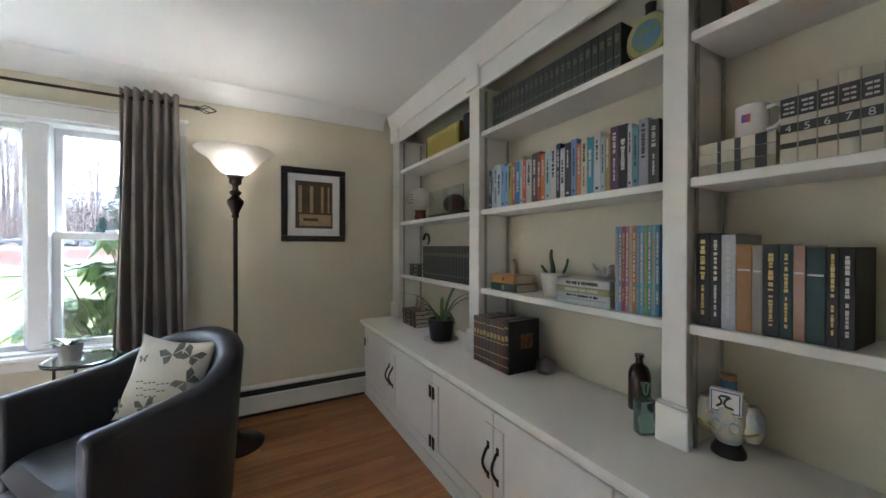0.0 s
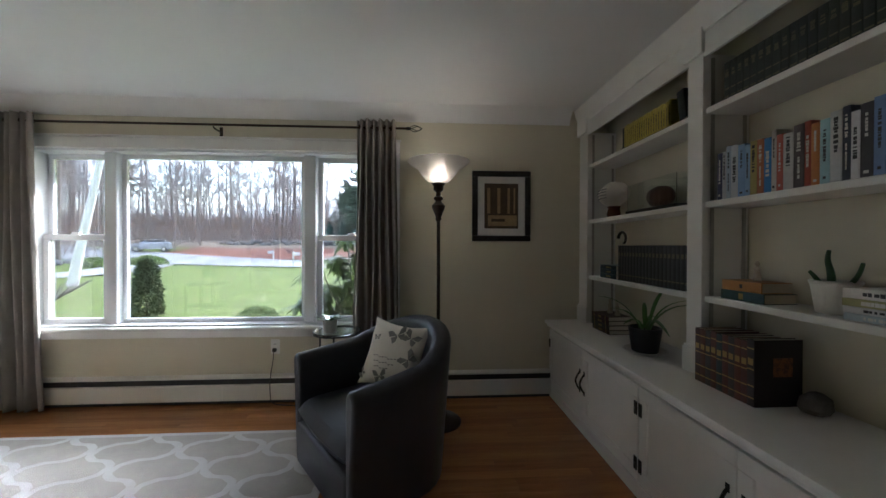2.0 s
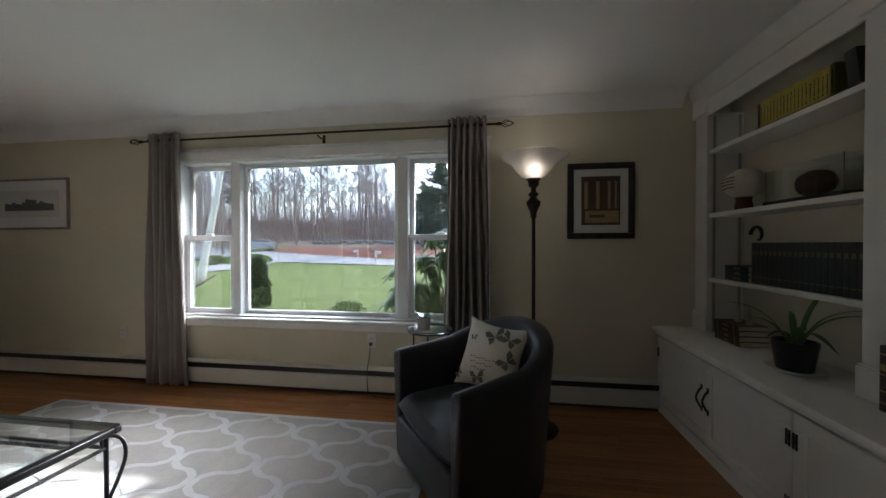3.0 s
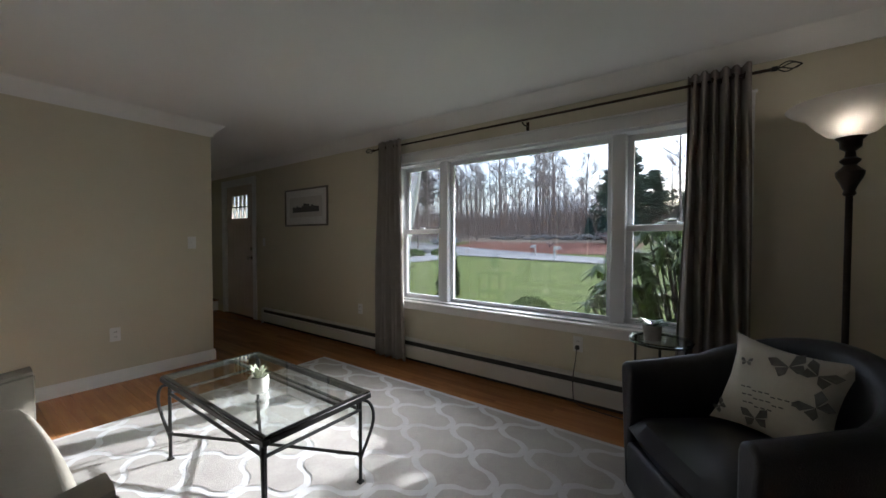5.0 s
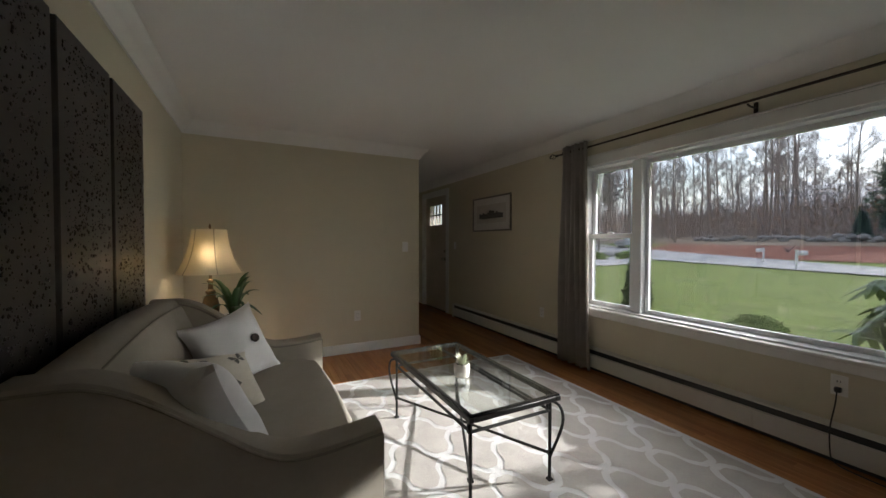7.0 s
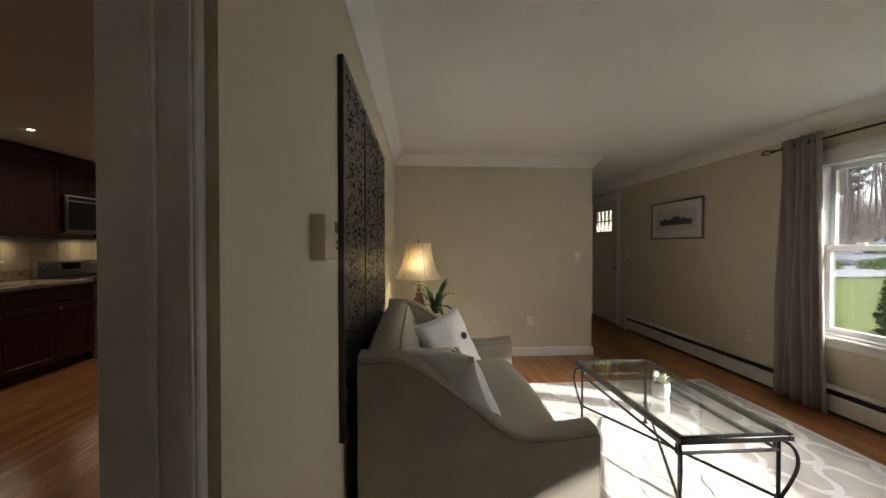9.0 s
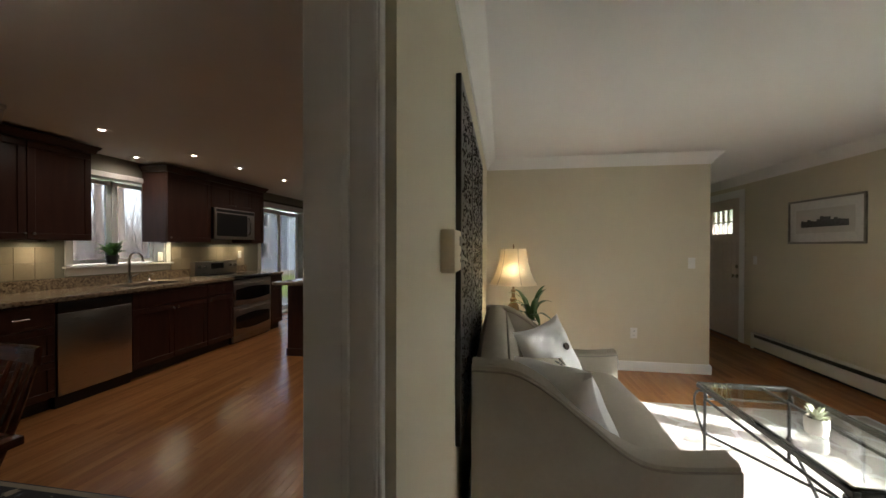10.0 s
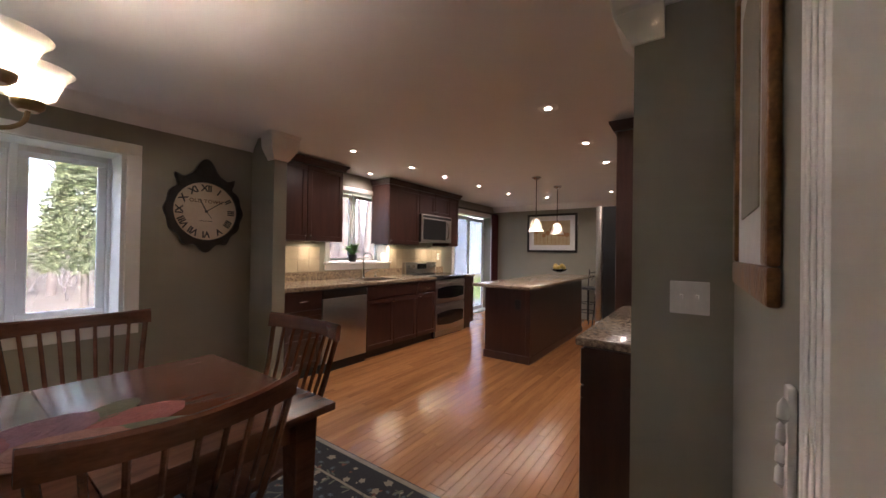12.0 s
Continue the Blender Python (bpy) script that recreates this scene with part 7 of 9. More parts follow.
# island, stools and pendants
def island():
    i = thing("kitchen_island", "dark cherry island with a long granite overhang", "island", (-5.3, -1.9, 0))
    x0, x1, y0, y1 = -6.42, -4.14, -2.19, -1.61
    part("body", one(x0, x1, y0, y1, 0.0, 0.877, 0.003), cherry, i)
    part("baseboard", boxes((x0 - 0.012, x1 + 0.014, y0 - 0.012, y0, 0, 0.09), (x0 - 0.012, x1 + 0.014, y1, y1 + 0.014, 0, 0.09), (x1, x1 + 0.0135, y0, y1, 0, 0.09), bevel=0.003), cherry, i)
    part("corner_post", boxes((x1 - 0.045, x1 + 0.007, y1 - 0.045, y1 + 0.007, 0.09, 0.876), bevel=0.003), cherry, i)
    part("outlet", one(x1, x1 + 0.006, -1.79, -1.72, 0.62, 0.735, 0.002), black_plastic, i)
    w = thing("island_worktop", "polished speckled granite island top", "worktop", (-5.4, -1.9, 0.878))
    part("slab", one(-6.95, -3.93, -2.26, -1.52, 0.8785, 0.915, 0.008, 2), granite, w)


island()


def stool(x, y, turn):
    s = thing("bar_stool", "black iron bar stool with a scrolled back", "stool", (x, y, 0), turn, group="stools at the island")
    for sx in (-1, 1):
        for sy in (-1, 1):
            part("leg", tube([(sx * 0.19, sy * 0.19, 0.0), (sx * 0.15, sy * 0.15, 0.4), (sx * 0.14, sy * 0.14, 0.62)], 0.011, None, 8), black_iron, s, local=True)
    for z in (0.2, 0.36):
        r = 0.178 - 0.03 * (z - 0.2) / 0.16
        part("rung", tube([(-r, -r, z), (r, -r, z), (r, r, z), (-r, r, z), (-r, -r, z)], 0.007, None, 6, smooth=0), black_iron, s, local=True)
    part("seat", lathe([(0.0, 0.62), (0.18, 0.62), (0.19, 0.635), (0.175, 0.665), (0.0, 0.67)]), leather, s, local=True)
    for sx in (-1, 1):
        part("back_post", tube([(sx * 0.14, 0.14, 0.62), (sx * 0.15, 0.17, 0.8), (sx * 0.16, 0.2, 0.98), (sx * 0.19, 0.2, 1.01)], 0.009, None, 8), black_iron, s, local=True)
    part("back_rail", tube([(-0.155, 0.19, 0.92), (0, 0.2, 0.95), (0.155, 0.19, 0.92)], 0.008, None, 8), black_iron, s, local=True)
    part("back_scroll", tube([(-0.1, 0.185, 0.78), (-0.03, 0.19, 0.9), (0.03, 0.19, 0.8), (0.1, 0.185, 0.9)], 0.006, None, 6, smooth=2), black_iron, s, local=True)


stool(-6.75, -1.30, 20)
stool(-7.37, -1.73, 60)
fb = thing("fruit_bowl", "glass compote of yellow fruit on the island", "bowl", (-6.3, -1.95, 0.915))
part("bowl", lathe([(0.0, 0.0), (0.05, 0.0), (0.05, 0.008), (0.012, 0.015), (0.012, 0.05), (0.1, 0.08), (0.13, 0.11), (0.127, 0.113), (0.0, 0.06)], -6.3, -1.95, 0.916), clear_glass, fb)
random.seed(3)
for k in range(7):
    a = k * 0.9
    bm = bmesh.new()
    bmesh.ops.create_icosphere(bm, subdivisions=2, radius=0.04, matrix=Matrix.Translation((-6.3 + 0.07 * math.cos(a), -1.95 + 0.07 * math.sin(a), 1.055 + 0.03 * (k % 2))) @ Matrix.Diagonal((1, 1, 0.92, 1)))
    part("fruit", bm, mat("pear_skin", (0.50, 0.34, 0.07), None, 20, 0.5) if k == 0 else bpy.data.materials["pear_skin"], fb)
frosted = mat("frosted_white_glass", (0.85, 0.82, 0.75), None, 8, 0.9)
frosted.node_tree.nodes["Principled BSDF"].inputs["Transmission Weight"].default_value = 0.5
warm = glow("lit_bulb", (1.0, 0.82, 0.60), 2.4)
for x, y in ((-4.88, -1.83), (-5.68, -1.80)):
    p = thing("pendant_lamp", "small white glass pendant lamp over the island, lit", "pendant lamp", (x, y, CEIL), group="pendants over the island")
    part("canopy", lathe([(0.0, -0.03), (0.03, -0.03), (0.06, -0.012), (0.062, -0.001), (0.0, -0.001)], x, y, CEIL), chrome, p)
    part("stem", cyl(bmesh.new(), x, y, 1.75, CEIL - 0.02, 0.006, seg=10), bronze, p)
    part("shade", lathe([(0.025, 1.76), (0.05, 1.74), (0.075, 1.68), (0.085, 1.62), (0.105, 1.585), (0.102, 1.584), (0.082, 1.62), (0.072, 1.68), (0.047, 1.735), (0.025, 1.755)], x, y, seg=30), frosted, p)
    part("bulb", lathe([(0.0, 1.62), (0.022, 1.635), (0.025, 1.66), (0.012, 1.70), (0.0, 1.71)], x, y, seg=14), warm, p)


# recessed lights
can_lens = glow("can_lens", (1.0, 0.86, 0.66), 1.6)
can_light = bpy.data.lights.new("can_light", "AREA")
can_light.shape, can_light.size, can_light.energy, can_light.color, can_light.spread = "DISK", 0.09, 0.095, (1.0, 0.84, 0.66), radians(150)
first = None
for x, y in ((-2.67, -0.91), (-3.65, -0.89), (-4.5, -0.88), (-6.56, -1.2), (-2.66, -2.96), (-3.55, -2.92), (-4.2, -2.88), (-5.05, -2.82), (-5.96, -2.75), (-6.65, -2.3), (-3.52, -3.62)):
    c = thing("recessed_light", "small round recessed ceiling light, lit", "ceiling light", (x, y, CEIL), group="recessed ceiling lights")
    part("trim_ring", lathe([(0.024, -0.001), (0.024, -0.004), (0.054, -0.006), (0.07, -0.001)], x, y, CEIL, 24), trim_white, c)
    part("lens", lathe([(0.0, -0.0015), (0.023, -0.0015), (0.0, -0.003)], x, y, CEIL, 20), can_lens, c)
    l = new("can_lamp", can_light)
    l.parent = c
    l.location = (0, 0, -0.012)
under = bpy.data.lights.new("under_cabinet", "AREA")
under.shape, under.size, under.energy, under.color = "DISK", 0.05, 0.042, (1.0, 0.80, 0.50)
for x in (-2.25, -2.75, -3.95, -4.15, -5.0, -5.4):
    p = thing("puck_light", "small puck light under a wall cabinet", "light", (x, BACK_K + 0.14, 1.385), group="under-cabinet lights")
    part("housing", cyl(bmesh.new(), x, BACK_K + 0.14, 1.372, 1.3845, 0.03, seg=18), chrome, p)
    l = new("puck_lamp", under)
    l.parent = p
    l.location = (0, 0, -0.016)

# pictures in the kitchen and the dining room
botanic = mat("botanical_print", (0.52, 0.42, 0.24), (0.40, 0.30, 0.15), 8, 0.7)
bud = mat("printed_flower", (0.42, 0.16, 0.06), (0.30, 0.22, 0.08), 30, 0.7)


def flowers(p, w, h, y):
    random.seed(12)
    for i in range(9):
        cx, cz = (-0.42 + 0.105 * i) * w, (-0.1 + 0.35 * random.random()) * h
        bm = bmesh.new()
        bmesh.ops.create_circle(bm, cap_ends=True, segments=9, radius=0.035 + 0.02 * random.random(), matrix=Matrix.Translation((cx, y - 0.002, cz)) @ Matrix.Rotation(radians(90), 4, "X"))
        box(bm, cx - 0.004, cx + 0.004, y - 0.0025, y - 0.0012, -0.45 * h, cz)
        part("printed_flower", bm, bud, p, local=True, smooth=False)


framed("framed_picture", "wide botanical print with an ivory mat and dark frame", X_FAR + 0.001, -2.53, 1.715, 1.05, 0.80, 90, black_frame, 0.045, 0.03, mat_board, botanic, 0.1, flowers)
gilt = mat("worn_gilt_frame", (0.34, 0.17, 0.06), (0.10, 0.05, 0.025), 22, 0.35, 0.6, bump=0.4, bscale=60)
dp = framed("framed_picture", "tall portrait-format print in a worn gilt and brown frame", -1.16, DIN_Y - 0.001, 1.62, 0.62, 0.82, 0, gilt, 0.06, 0.018, mat_board, mat("olive_print", (0.30, 0.27, 0.19), (0.2, 0.18, 0.13), 6, 0.6), 0.1)
pg = thing("plug_in_night_light", "white sculpted plug-in night light on the wall", "night light", (-0.74, DIN_Y - 0.001, 1.05))
part("body", boxes((-0.762, -0.738, DIN_Y - 0.012, DIN_Y - 0.002, 0.99, 1.13), bevel=0.004, seg=2), porcelain, pg)
for k in range(4):
    part("petal", lathe([(0.0, 0), (0.007, 0.008), (0.006, 0.024), (0.0, 0.034)], -0.758 + 0.005 * k, DIN_Y - 0.014, 1.0 + 0.028 * k, 10), porcelain, pg)


# ---- wall clock ----
def wall_clock():
    x, z, y = -1.505, 1.60, BACK_D
    c = thing("wall_clock", "large black ornate wall clock with Roman numerals", "clock", (x, y, z))
    black = mat("black_carved_wood", (0.014, 0.012, 0.012), (0.024, 0.02, 0.018), 14, 0.4, bump=0.4, bscale=40)
    n = 144
    bm = bmesh.new()
    outer = []
    for i in range(n):
        a = 2 * math.pi * i / n
        top = math.degrees(a) - 90
        low = math.degrees(a) - 270
        r = 0.296 + 0.007 * math.cos(12 * a)
        r += 0.115 * math.exp(-(top / 13) ** 2) + 0.03 * math.exp(-(top / 34) ** 4)
        r += 0.075 * math.exp(-((abs(top) - 38) / 4.5) ** 2)
        r += 0.05 * math.exp(-(low / 12) ** 2) + 0.02 * math.exp(-((abs(low) - 30) / 8) ** 2)
        outer.append((r * math.cos(a), r * math.sin(a)))
    ring_i = [(0.245 * math.cos(2 * math.pi * i / n), 0.245 * math.sin(2 * math.pi * i / n)) for i in range(n)]
    layers = []
    for pts, yy in ((outer, 0.002), (outer, 0.03), ([(u * 0.93, v * 0.93) for u, v in outer], 0.045), (ring_i, 0.05), (ring_i, 0.02)):
        layers.append([bm.verts.new((x - u, y + yy, z + v)) for u, v in pts])
    for a, b in zip(layers, layers[1:]):
        for i in range(n):
            j = (i + 1) % n
            bm.faces.new((a[i], a[j], b[j], b[i]))
    bmesh.ops.recalc_face_normals(bm, faces=bm.faces)
    part("case", bm, black, c)
    d = lathe([(0.0, 0.0), (0.244, 0.0), (0.244, 0.006), (0.0, 0.006)], seg=48)
    d.transform(Matrix.Translation((x, y + 0.02, z)) @ Matrix.Rotation(radians(-90), 4, "X"))
    dial = part("dial", d, mat("aged_ivory_dial", (0.62, 0.54, 0.42), (0.52, 0.44, 0.33), 6, 0.5), c, "aged ivory dial")
    yt = y + 0.0285
    R = Matrix.Rotation(radians(180), 4, "Z") @ Matrix.Rotation(radians(90), 4, "X")
    for k, s in enumerate(("XII", "I", "II", "III", "IIII", "V", "VI", "VII", "VIII", "IX", "X", "XI")):
        a = radians(90 - 30 * k)
        cu = bpy.data.curves.new("numeral", "FONT")
        cu.body, cu.size, cu.align_x, cu.align_y, cu.extrude = s, 0.076, "CENTER", "CENTER", 0.0008
        cu.offset, cu.space_character = 0.0022, 0.92
        cu.materials.append(dark_ink)
        o = new("numeral", cu)
        o.parent = dial
        m = Matrix.Translation((x - 0.195 * math.cos(a), yt, z + 0.195 * math.sin(a))) @ R @ Matrix.Rotation(a - radians(90), 4, "Z")
        o.matrix_basis = root_of(dial).matrix_basis.inverted() @ m
    for s, dz, size in (("OLD TOWN", 0.085, 0.042),):
        cu = bpy.data.curves.new("dial_lettering", "FONT")
        cu.body, cu.size, cu.align_x, cu.align_y, cu.extrude, cu.space_character, cu.offset = s, size, "CENTER", "CENTER", 0.0008, 1.15, 0.001
        cu.materials.append(mat("brown_lettering", (0.16, 0.09, 0.05), None, 20, 0.6))
        o = new("dial_lettering", cu)
        o.parent = dial
        o.matrix_basis = root_of(dial).matrix_basis.inverted() @ (Matrix.Translation((x, yt, z + dz)) @ R)
    part("dial_line", one(x - 0.05, x + 0.05, y + 0.0262, y + 0.0275, z - 0.085, z - 0.08), dark_ink, dial)
    for ang, ln, wd, tail in ((118, 0.115, 0.009, 0.0), (36, 0.17, 0.007, 0.0), (-55, 0.07, 0.005, 0.0)):
        a = radians(ang)
        h = boxes((0, ln, -0.002, 0.0, -wd / 2, wd / 2), bevel=0.0008)
        h.transform(Matrix.Translation((x, y + 0.032, z)) @ Matrix.Rotation(radians(180), 4, "Z") @ Matrix.Rotation(-a, 4, "Y"))
        part("hand", h, dark_ink, c)
    p = lathe([(0.0, 0), (0.012, 0), (0.01, 0.008), (0.0, 0.009)], seg=14)
    p.transform(Matrix.Translation((x, y + 0.03, z)) @ Matrix.Rotation(radians(-90), 4, "X"))
    part("hub", p, dark_ink, c)


wall_clock()


# ---- dining table, chairs, rug, chandelier ----
def dining_table():
    x0, x1, y0, y1, z = -0.985, 0.85, -2.035, -1.07, 0.75
    t = thing("dining_table", "brown wooden dining table with tapered legs", "dining table", ((x0 + x1) / 2, (y0 + y1) / 2, 0.008))
    for k, (a, b) in enumerate(((x0, -0.372), (-0.37, 0.238), (0.24, x1))):
        part("top_leaf", one(a, b, y0, y1, z - 0.028, z, 0.004, 2), table_wood, t)
    part("apron", boxes((x0 + 0.09, x1 - 0.09, y0 + 0.08, y0 + 0.1, z - 0.12, z - 0.0285), (x0 + 0.09, x1 - 0.09, y1 - 0.1, y1 - 0.08, z - 0.12, z - 0.0285), (x0 + 0.08, x0 + 0.1, y0 + 0.1, y1 - 0.1, z - 0.12, z - 0.0285), (x1 - 0.1, x1 - 0.08, y0 + 0.1, y1 - 0.1, z - 0.12, z - 0.0285)), table_wood, t, smooth=False)
    for x in (x0 + 0.085, x1 - 0.085):
        for y in (y0 + 0.085, y1 - 0.085):
            bm = bmesh.new()
            bmesh.ops.create_cone(bm, cap_ends=True, segments=4, radius1=0.036, radius2=0.058, depth=z - 0.029 - 0.008, matrix=Matrix.Translation((x, y, (z - 0.029 + 0.008) / 2)) @ Matrix.Rotation(radians(45), 4, "Z"))
            part("leg", bm, table_wood, t, smooth=False)


dining_table()


def spindle_chair():
    """A Windsor side chair facing local -y, standing on the floor at its middle."""
    c = thing("dining_chair", "dark wooden spindle-back dining chair with a curved crest", "chair", (0, 0, 0.008), group="chairs round the dining table")
    seat = bmesh.new()
    n = 28
    rings = []
    for z, k in ((0.43, 0.94), (0.44, 1.0), (0.455, 1.0), (0.462, 0.96), (0.452, 0.6)):
        ring = []
        for i in range(n):
            a = 2 * math.pi * i / n
            sx, sy = math.copysign(abs(math.cos(a)) ** 0.55, math.cos(a)), math.copysign(abs(math.sin(a)) ** 0.55, math.sin(a))
            ring.append(seat.verts.new((0.225 * sx * k * (1 - 0.08 * sy), 0.215 * sy * k, z)))
        rings.append(ring)
    for a, b in zip(rings, rings[1:]):
        for i in range(n):
            j = (i + 1) % n
            seat.faces.new((a[i], a[j], b[j], b[i]))
    seat.faces.new(rings[-1])
    seat.faces.new(list(reversed(rings[0])))
    part("seat", seat, table_wood, c, local=True)
    for sx in (-1, 1):
        for sy in (-1, 1):
            part("leg", tube([(sx * 0.16, sy * 0.15, 0.435), (sx * 0.20, sy * 0.19, 0.2), (sx * 0.225, sy * 0.215, 0.0)], 0.018, None, 10, 0.012), table_wood, c, local=True)
        part("stretcher", tube([(sx * 0.20, -0.19, 0.19), (sx * 0.2, 0.19, 0.19)], 0.01, None, 8), table_wood, c, local=True)
    part("cross_stretcher", tube([(-0.2, 0, 0.19), (0.2, 0, 0.19)], 0.01, None, 8), table_wood, c, local=True)

    def back(u):
        return Vector((u * 0.255, 0.315 - 0.055 * u * u - 0.0, 0.0))
    for i in range(9):
        u = -1 + 2 * i / 8
        top = back(u * 0.93)
        part("spindle", tube([(u * 0.18, 0.175 - 0.03 * u * u, 0.455), ((u * 0.18 + top.x) / 2, (0.175 + top.y) / 2, 0.68), (top.x, top.y, 0.90)], 0.0085 if 0 < i < 8 else 0.012, None, 8, 0.007 if 0 < i < 8 else 0.011), table_wood, c, local=True)
    bm = bmesh.new()
    rings = []
    for i in range(21):
        u = -1 + 2 * i / 20
        p = back(u)
        rise = 0.012 * u * u
        ring = [(-0.011, 0.889), (-0.011, 0.936 + rise), (-0.004, 0.943 + rise), (0.004, 0.943 + rise), (0.011, 0.936 + rise), (0.011, 0.889)]
        rings.append([bm.verts.new((p.x, p.y + dy + (z - 0.9) * 0.12, z)) for dy, z in ring])
    for a, b in zip(rings, rings[1:]):
        for k in range(6):
            kk = (k + 1) % 6
            bm.faces.new((a[k], b[k], b[kk], a[kk]))
    bm.faces.new(rings[0])
    bm.faces.new(list(reversed(rings[-1])))
    bmesh.ops.recalc_face_normals(bm, faces=bm.faces)
    part("crest_rail", bm, table_wood, c, local=True)
    return c


ch = spindle_chair()
TALL = Matrix.Diagonal((1, 1, 1.03, 1))
ch.matrix_basis = pose(-0.49, -1.21, 0.008, 0, 0, 0) @ Matrix.Diagonal((1, 1, 0.985, 1))
for x, y, t in ((-0.86, -1.49, 90), (-0.54, -2.02, 180), (0.12, -2.02, 180), (0.18, -1.21, 0)):
    copy_thing(ch, pose(x, y, 0.008, 0, 0, t) @ TALL)


def dining_rug():
    x0, x1, y0, y1 = -1.705, 1.45, -2.85, -0.42
    r = thing("area_rug", "dark floral wool rug with a cream scroll border", "rug", ((x0 + x1) / 2, (y0 + y1) / 2, 0))
    navy = mat("dark_floral_wool", (0.030, 0.030, 0.032), (0.022, 0.022, 0.026), 20, 0.95, bump=0.5, bscale=200)
    beige = mat("beige_wool", (0.34, 0.29, 0.21), (0.26, 0.22, 0.16), 20, 0.95, bump=0.5, bscale=200)
    part("ground_weave", one(x0, x1, y0, y1, 0.0, 0.0065, 0.002), navy, r, smooth=False)
    part("border_band", boxes((x0 + 0.01, x1 - 0.01, y1 - 0.05, y1 - 0.02, 0.0066, 0.0076), (x0 + 0.01, x0 + 0.04, y0 + 0.02, y1 - 0.05, 0.0066, 0.0076), (x0 + 0.22, x0 + 0.235, y0 + 0.2, y1 - 0.22, 0.0066, 0.0076), (x0 + 0.22, x1 - 0.2, y1 - 0.235, y1 - 0.22, 0.0066, 0.0076)), beige, r, smooth=False)
    random.seed(41)
    wools = [(beige, 0.008, 0.046), (mat("sage_wool", (0.15, 0.155, 0.11), None, 20, 0.95), 0.010, 0.036), (mat("slate_wool", (0.10, 0.125, 0.14), None, 20, 0.95), 0.008, 0.030), (mat("rust_wool", (0.17, 0.075, 0.05), None, 20, 0.95), 0.006, 0.020)]
    names = ("flower_motif", "leaf_motif", "petal_motif", "bud_motif")
    for q, (wool, s0, s1) in enumerate(wools):
        bm = bmesh.new()
        for k in range((620, 520, 380, 260)[q]):
            x, y = random.uniform(x0 + 0.06, x1 - 0.05), random.uniform(y0 + 0.05, y1 - 0.07)
            s, tw, petals = random.uniform(s0, s1), random.uniform(0, 6.28), (2.5, 1.0, 3.0, 1.5)[q]
            squash = (0.8, 0.42, 0.7, 0.9)[q]
            pts = []
            for i in range(12):
                a = 2 * math.pi * i / 12
                k_r = s * (0.45 + 0.55 * abs(math.cos(petals * a)))
                u, v = k_r * math.cos(a), squash * k_r * math.sin(a)
                pts.append((x + u * math.cos(tw) - v * math.sin(tw), y + u * math.sin(tw) + v * math.cos(tw)))
            zz = 0.0069 + 0.00025 * q + 0.0000003 * k
            bm.faces.new([bm.verts.new((u, v, zz)) for u, v in pts])
        for k in range(26 if q < 2 else 0):
            # curling vines between the flowers
            x, y, a = random.uniform(x0 + 0.2, x1 - 0.2), random.uniform(y0 + 0.2, y1 - 0.25), random.uniform(0, 6.28)
            for i in range(16):
                nx, ny = x + 0.022 * math.cos(a), y + 0.022 * math.sin(a)
                dx, dy = -0.0035 * math.sin(a), 0.0035 * math.cos(a)
                bm.faces.new([bm.verts.new((u, v, 0.0076)) for u, v in ((x - dx, y - dy), (nx - dx, ny - dy), (nx + dx, ny + dy), (x + dx, y + dy))])
                x, y, a = nx, ny, a + 0.1 + 0.02 * i
        tagged(part(names[q], bm, wool, r, smooth=False), kind="stuff")


dining_rug()
pads = ((-0.50, -1.43, 0.15, 0.085, 8, (0.34, 0.12, 0.11)), (-0.30, -1.50, 0.16, 0.10, 20, (0.27, 0.15, 0.19)), (-0.34, -1.35, 0.14, 0.085, -14, (0.36, 0.19, 0.15)), (-0.12, -1.43, 0.16, 0.11, 30, (0.30, 0.12, 0.13)), (-0.47, -1.535, 0.12, 0.055, 38, (0.16, 0.17, 0.12)), (-0.50, -1.325, 0.12, 0.05, -20, (0.15, 0.17, 0.11)), (0.05, -1.36, 0.16, 0.09, -10, (0.22, 0.2, 0.13)))
rn = thing("leaf_runner", "layered red and green leaf-shaped table runner", "table runner", (-0.3, -1.44, 0.7615))
for k, (x, y, a, b, rt, col) in enumerate(pads):
    bm = bmesh.new()
    rings = []
    for s, z in ((1.0, 0.0), (1.0, 0.003), (0.9, 0.0045)):
        rings.append([bm.verts.new((a * s * math.cos(t) * (1 + 0.06 * abs(math.cos(5 * t))), b * s * math.sin(t) * (1 + 0.06 * abs(math.cos(5 * t))), z)) for t in (2 * math.pi * i / 36 for i in range(36))])
    for p, q in zip(rings, rings[1:]):
        for i in range(36):
            bm.faces.new((p[i], p[(i + 1) % 36], q[(i + 1) % 36], q[i]))
    bm.faces.new(rings[-1])
    for m in (0.82, 0.62, 0.42, 0.22):
        tube([(a * m * math.cos(t), b * m * math.sin(t), 0.0045) for t in (2 * math.pi * i / 24 for i in range(25))], 0.0018, bm, 5, smooth=0)
    bm.transform(pose(x, y, 0.7615 + 0.0047 * (k % 4), 0, 0, rt))
    part("leaf_pad", bm, mat("dyed_felt", col, tuple(v * 0.6 for v in col), 18, 0.9, bump=0.4, bscale=90), rn)


bright_bulb = glow("chandelier_bulb", (1.0, 0.80, 0.58), 7.5)


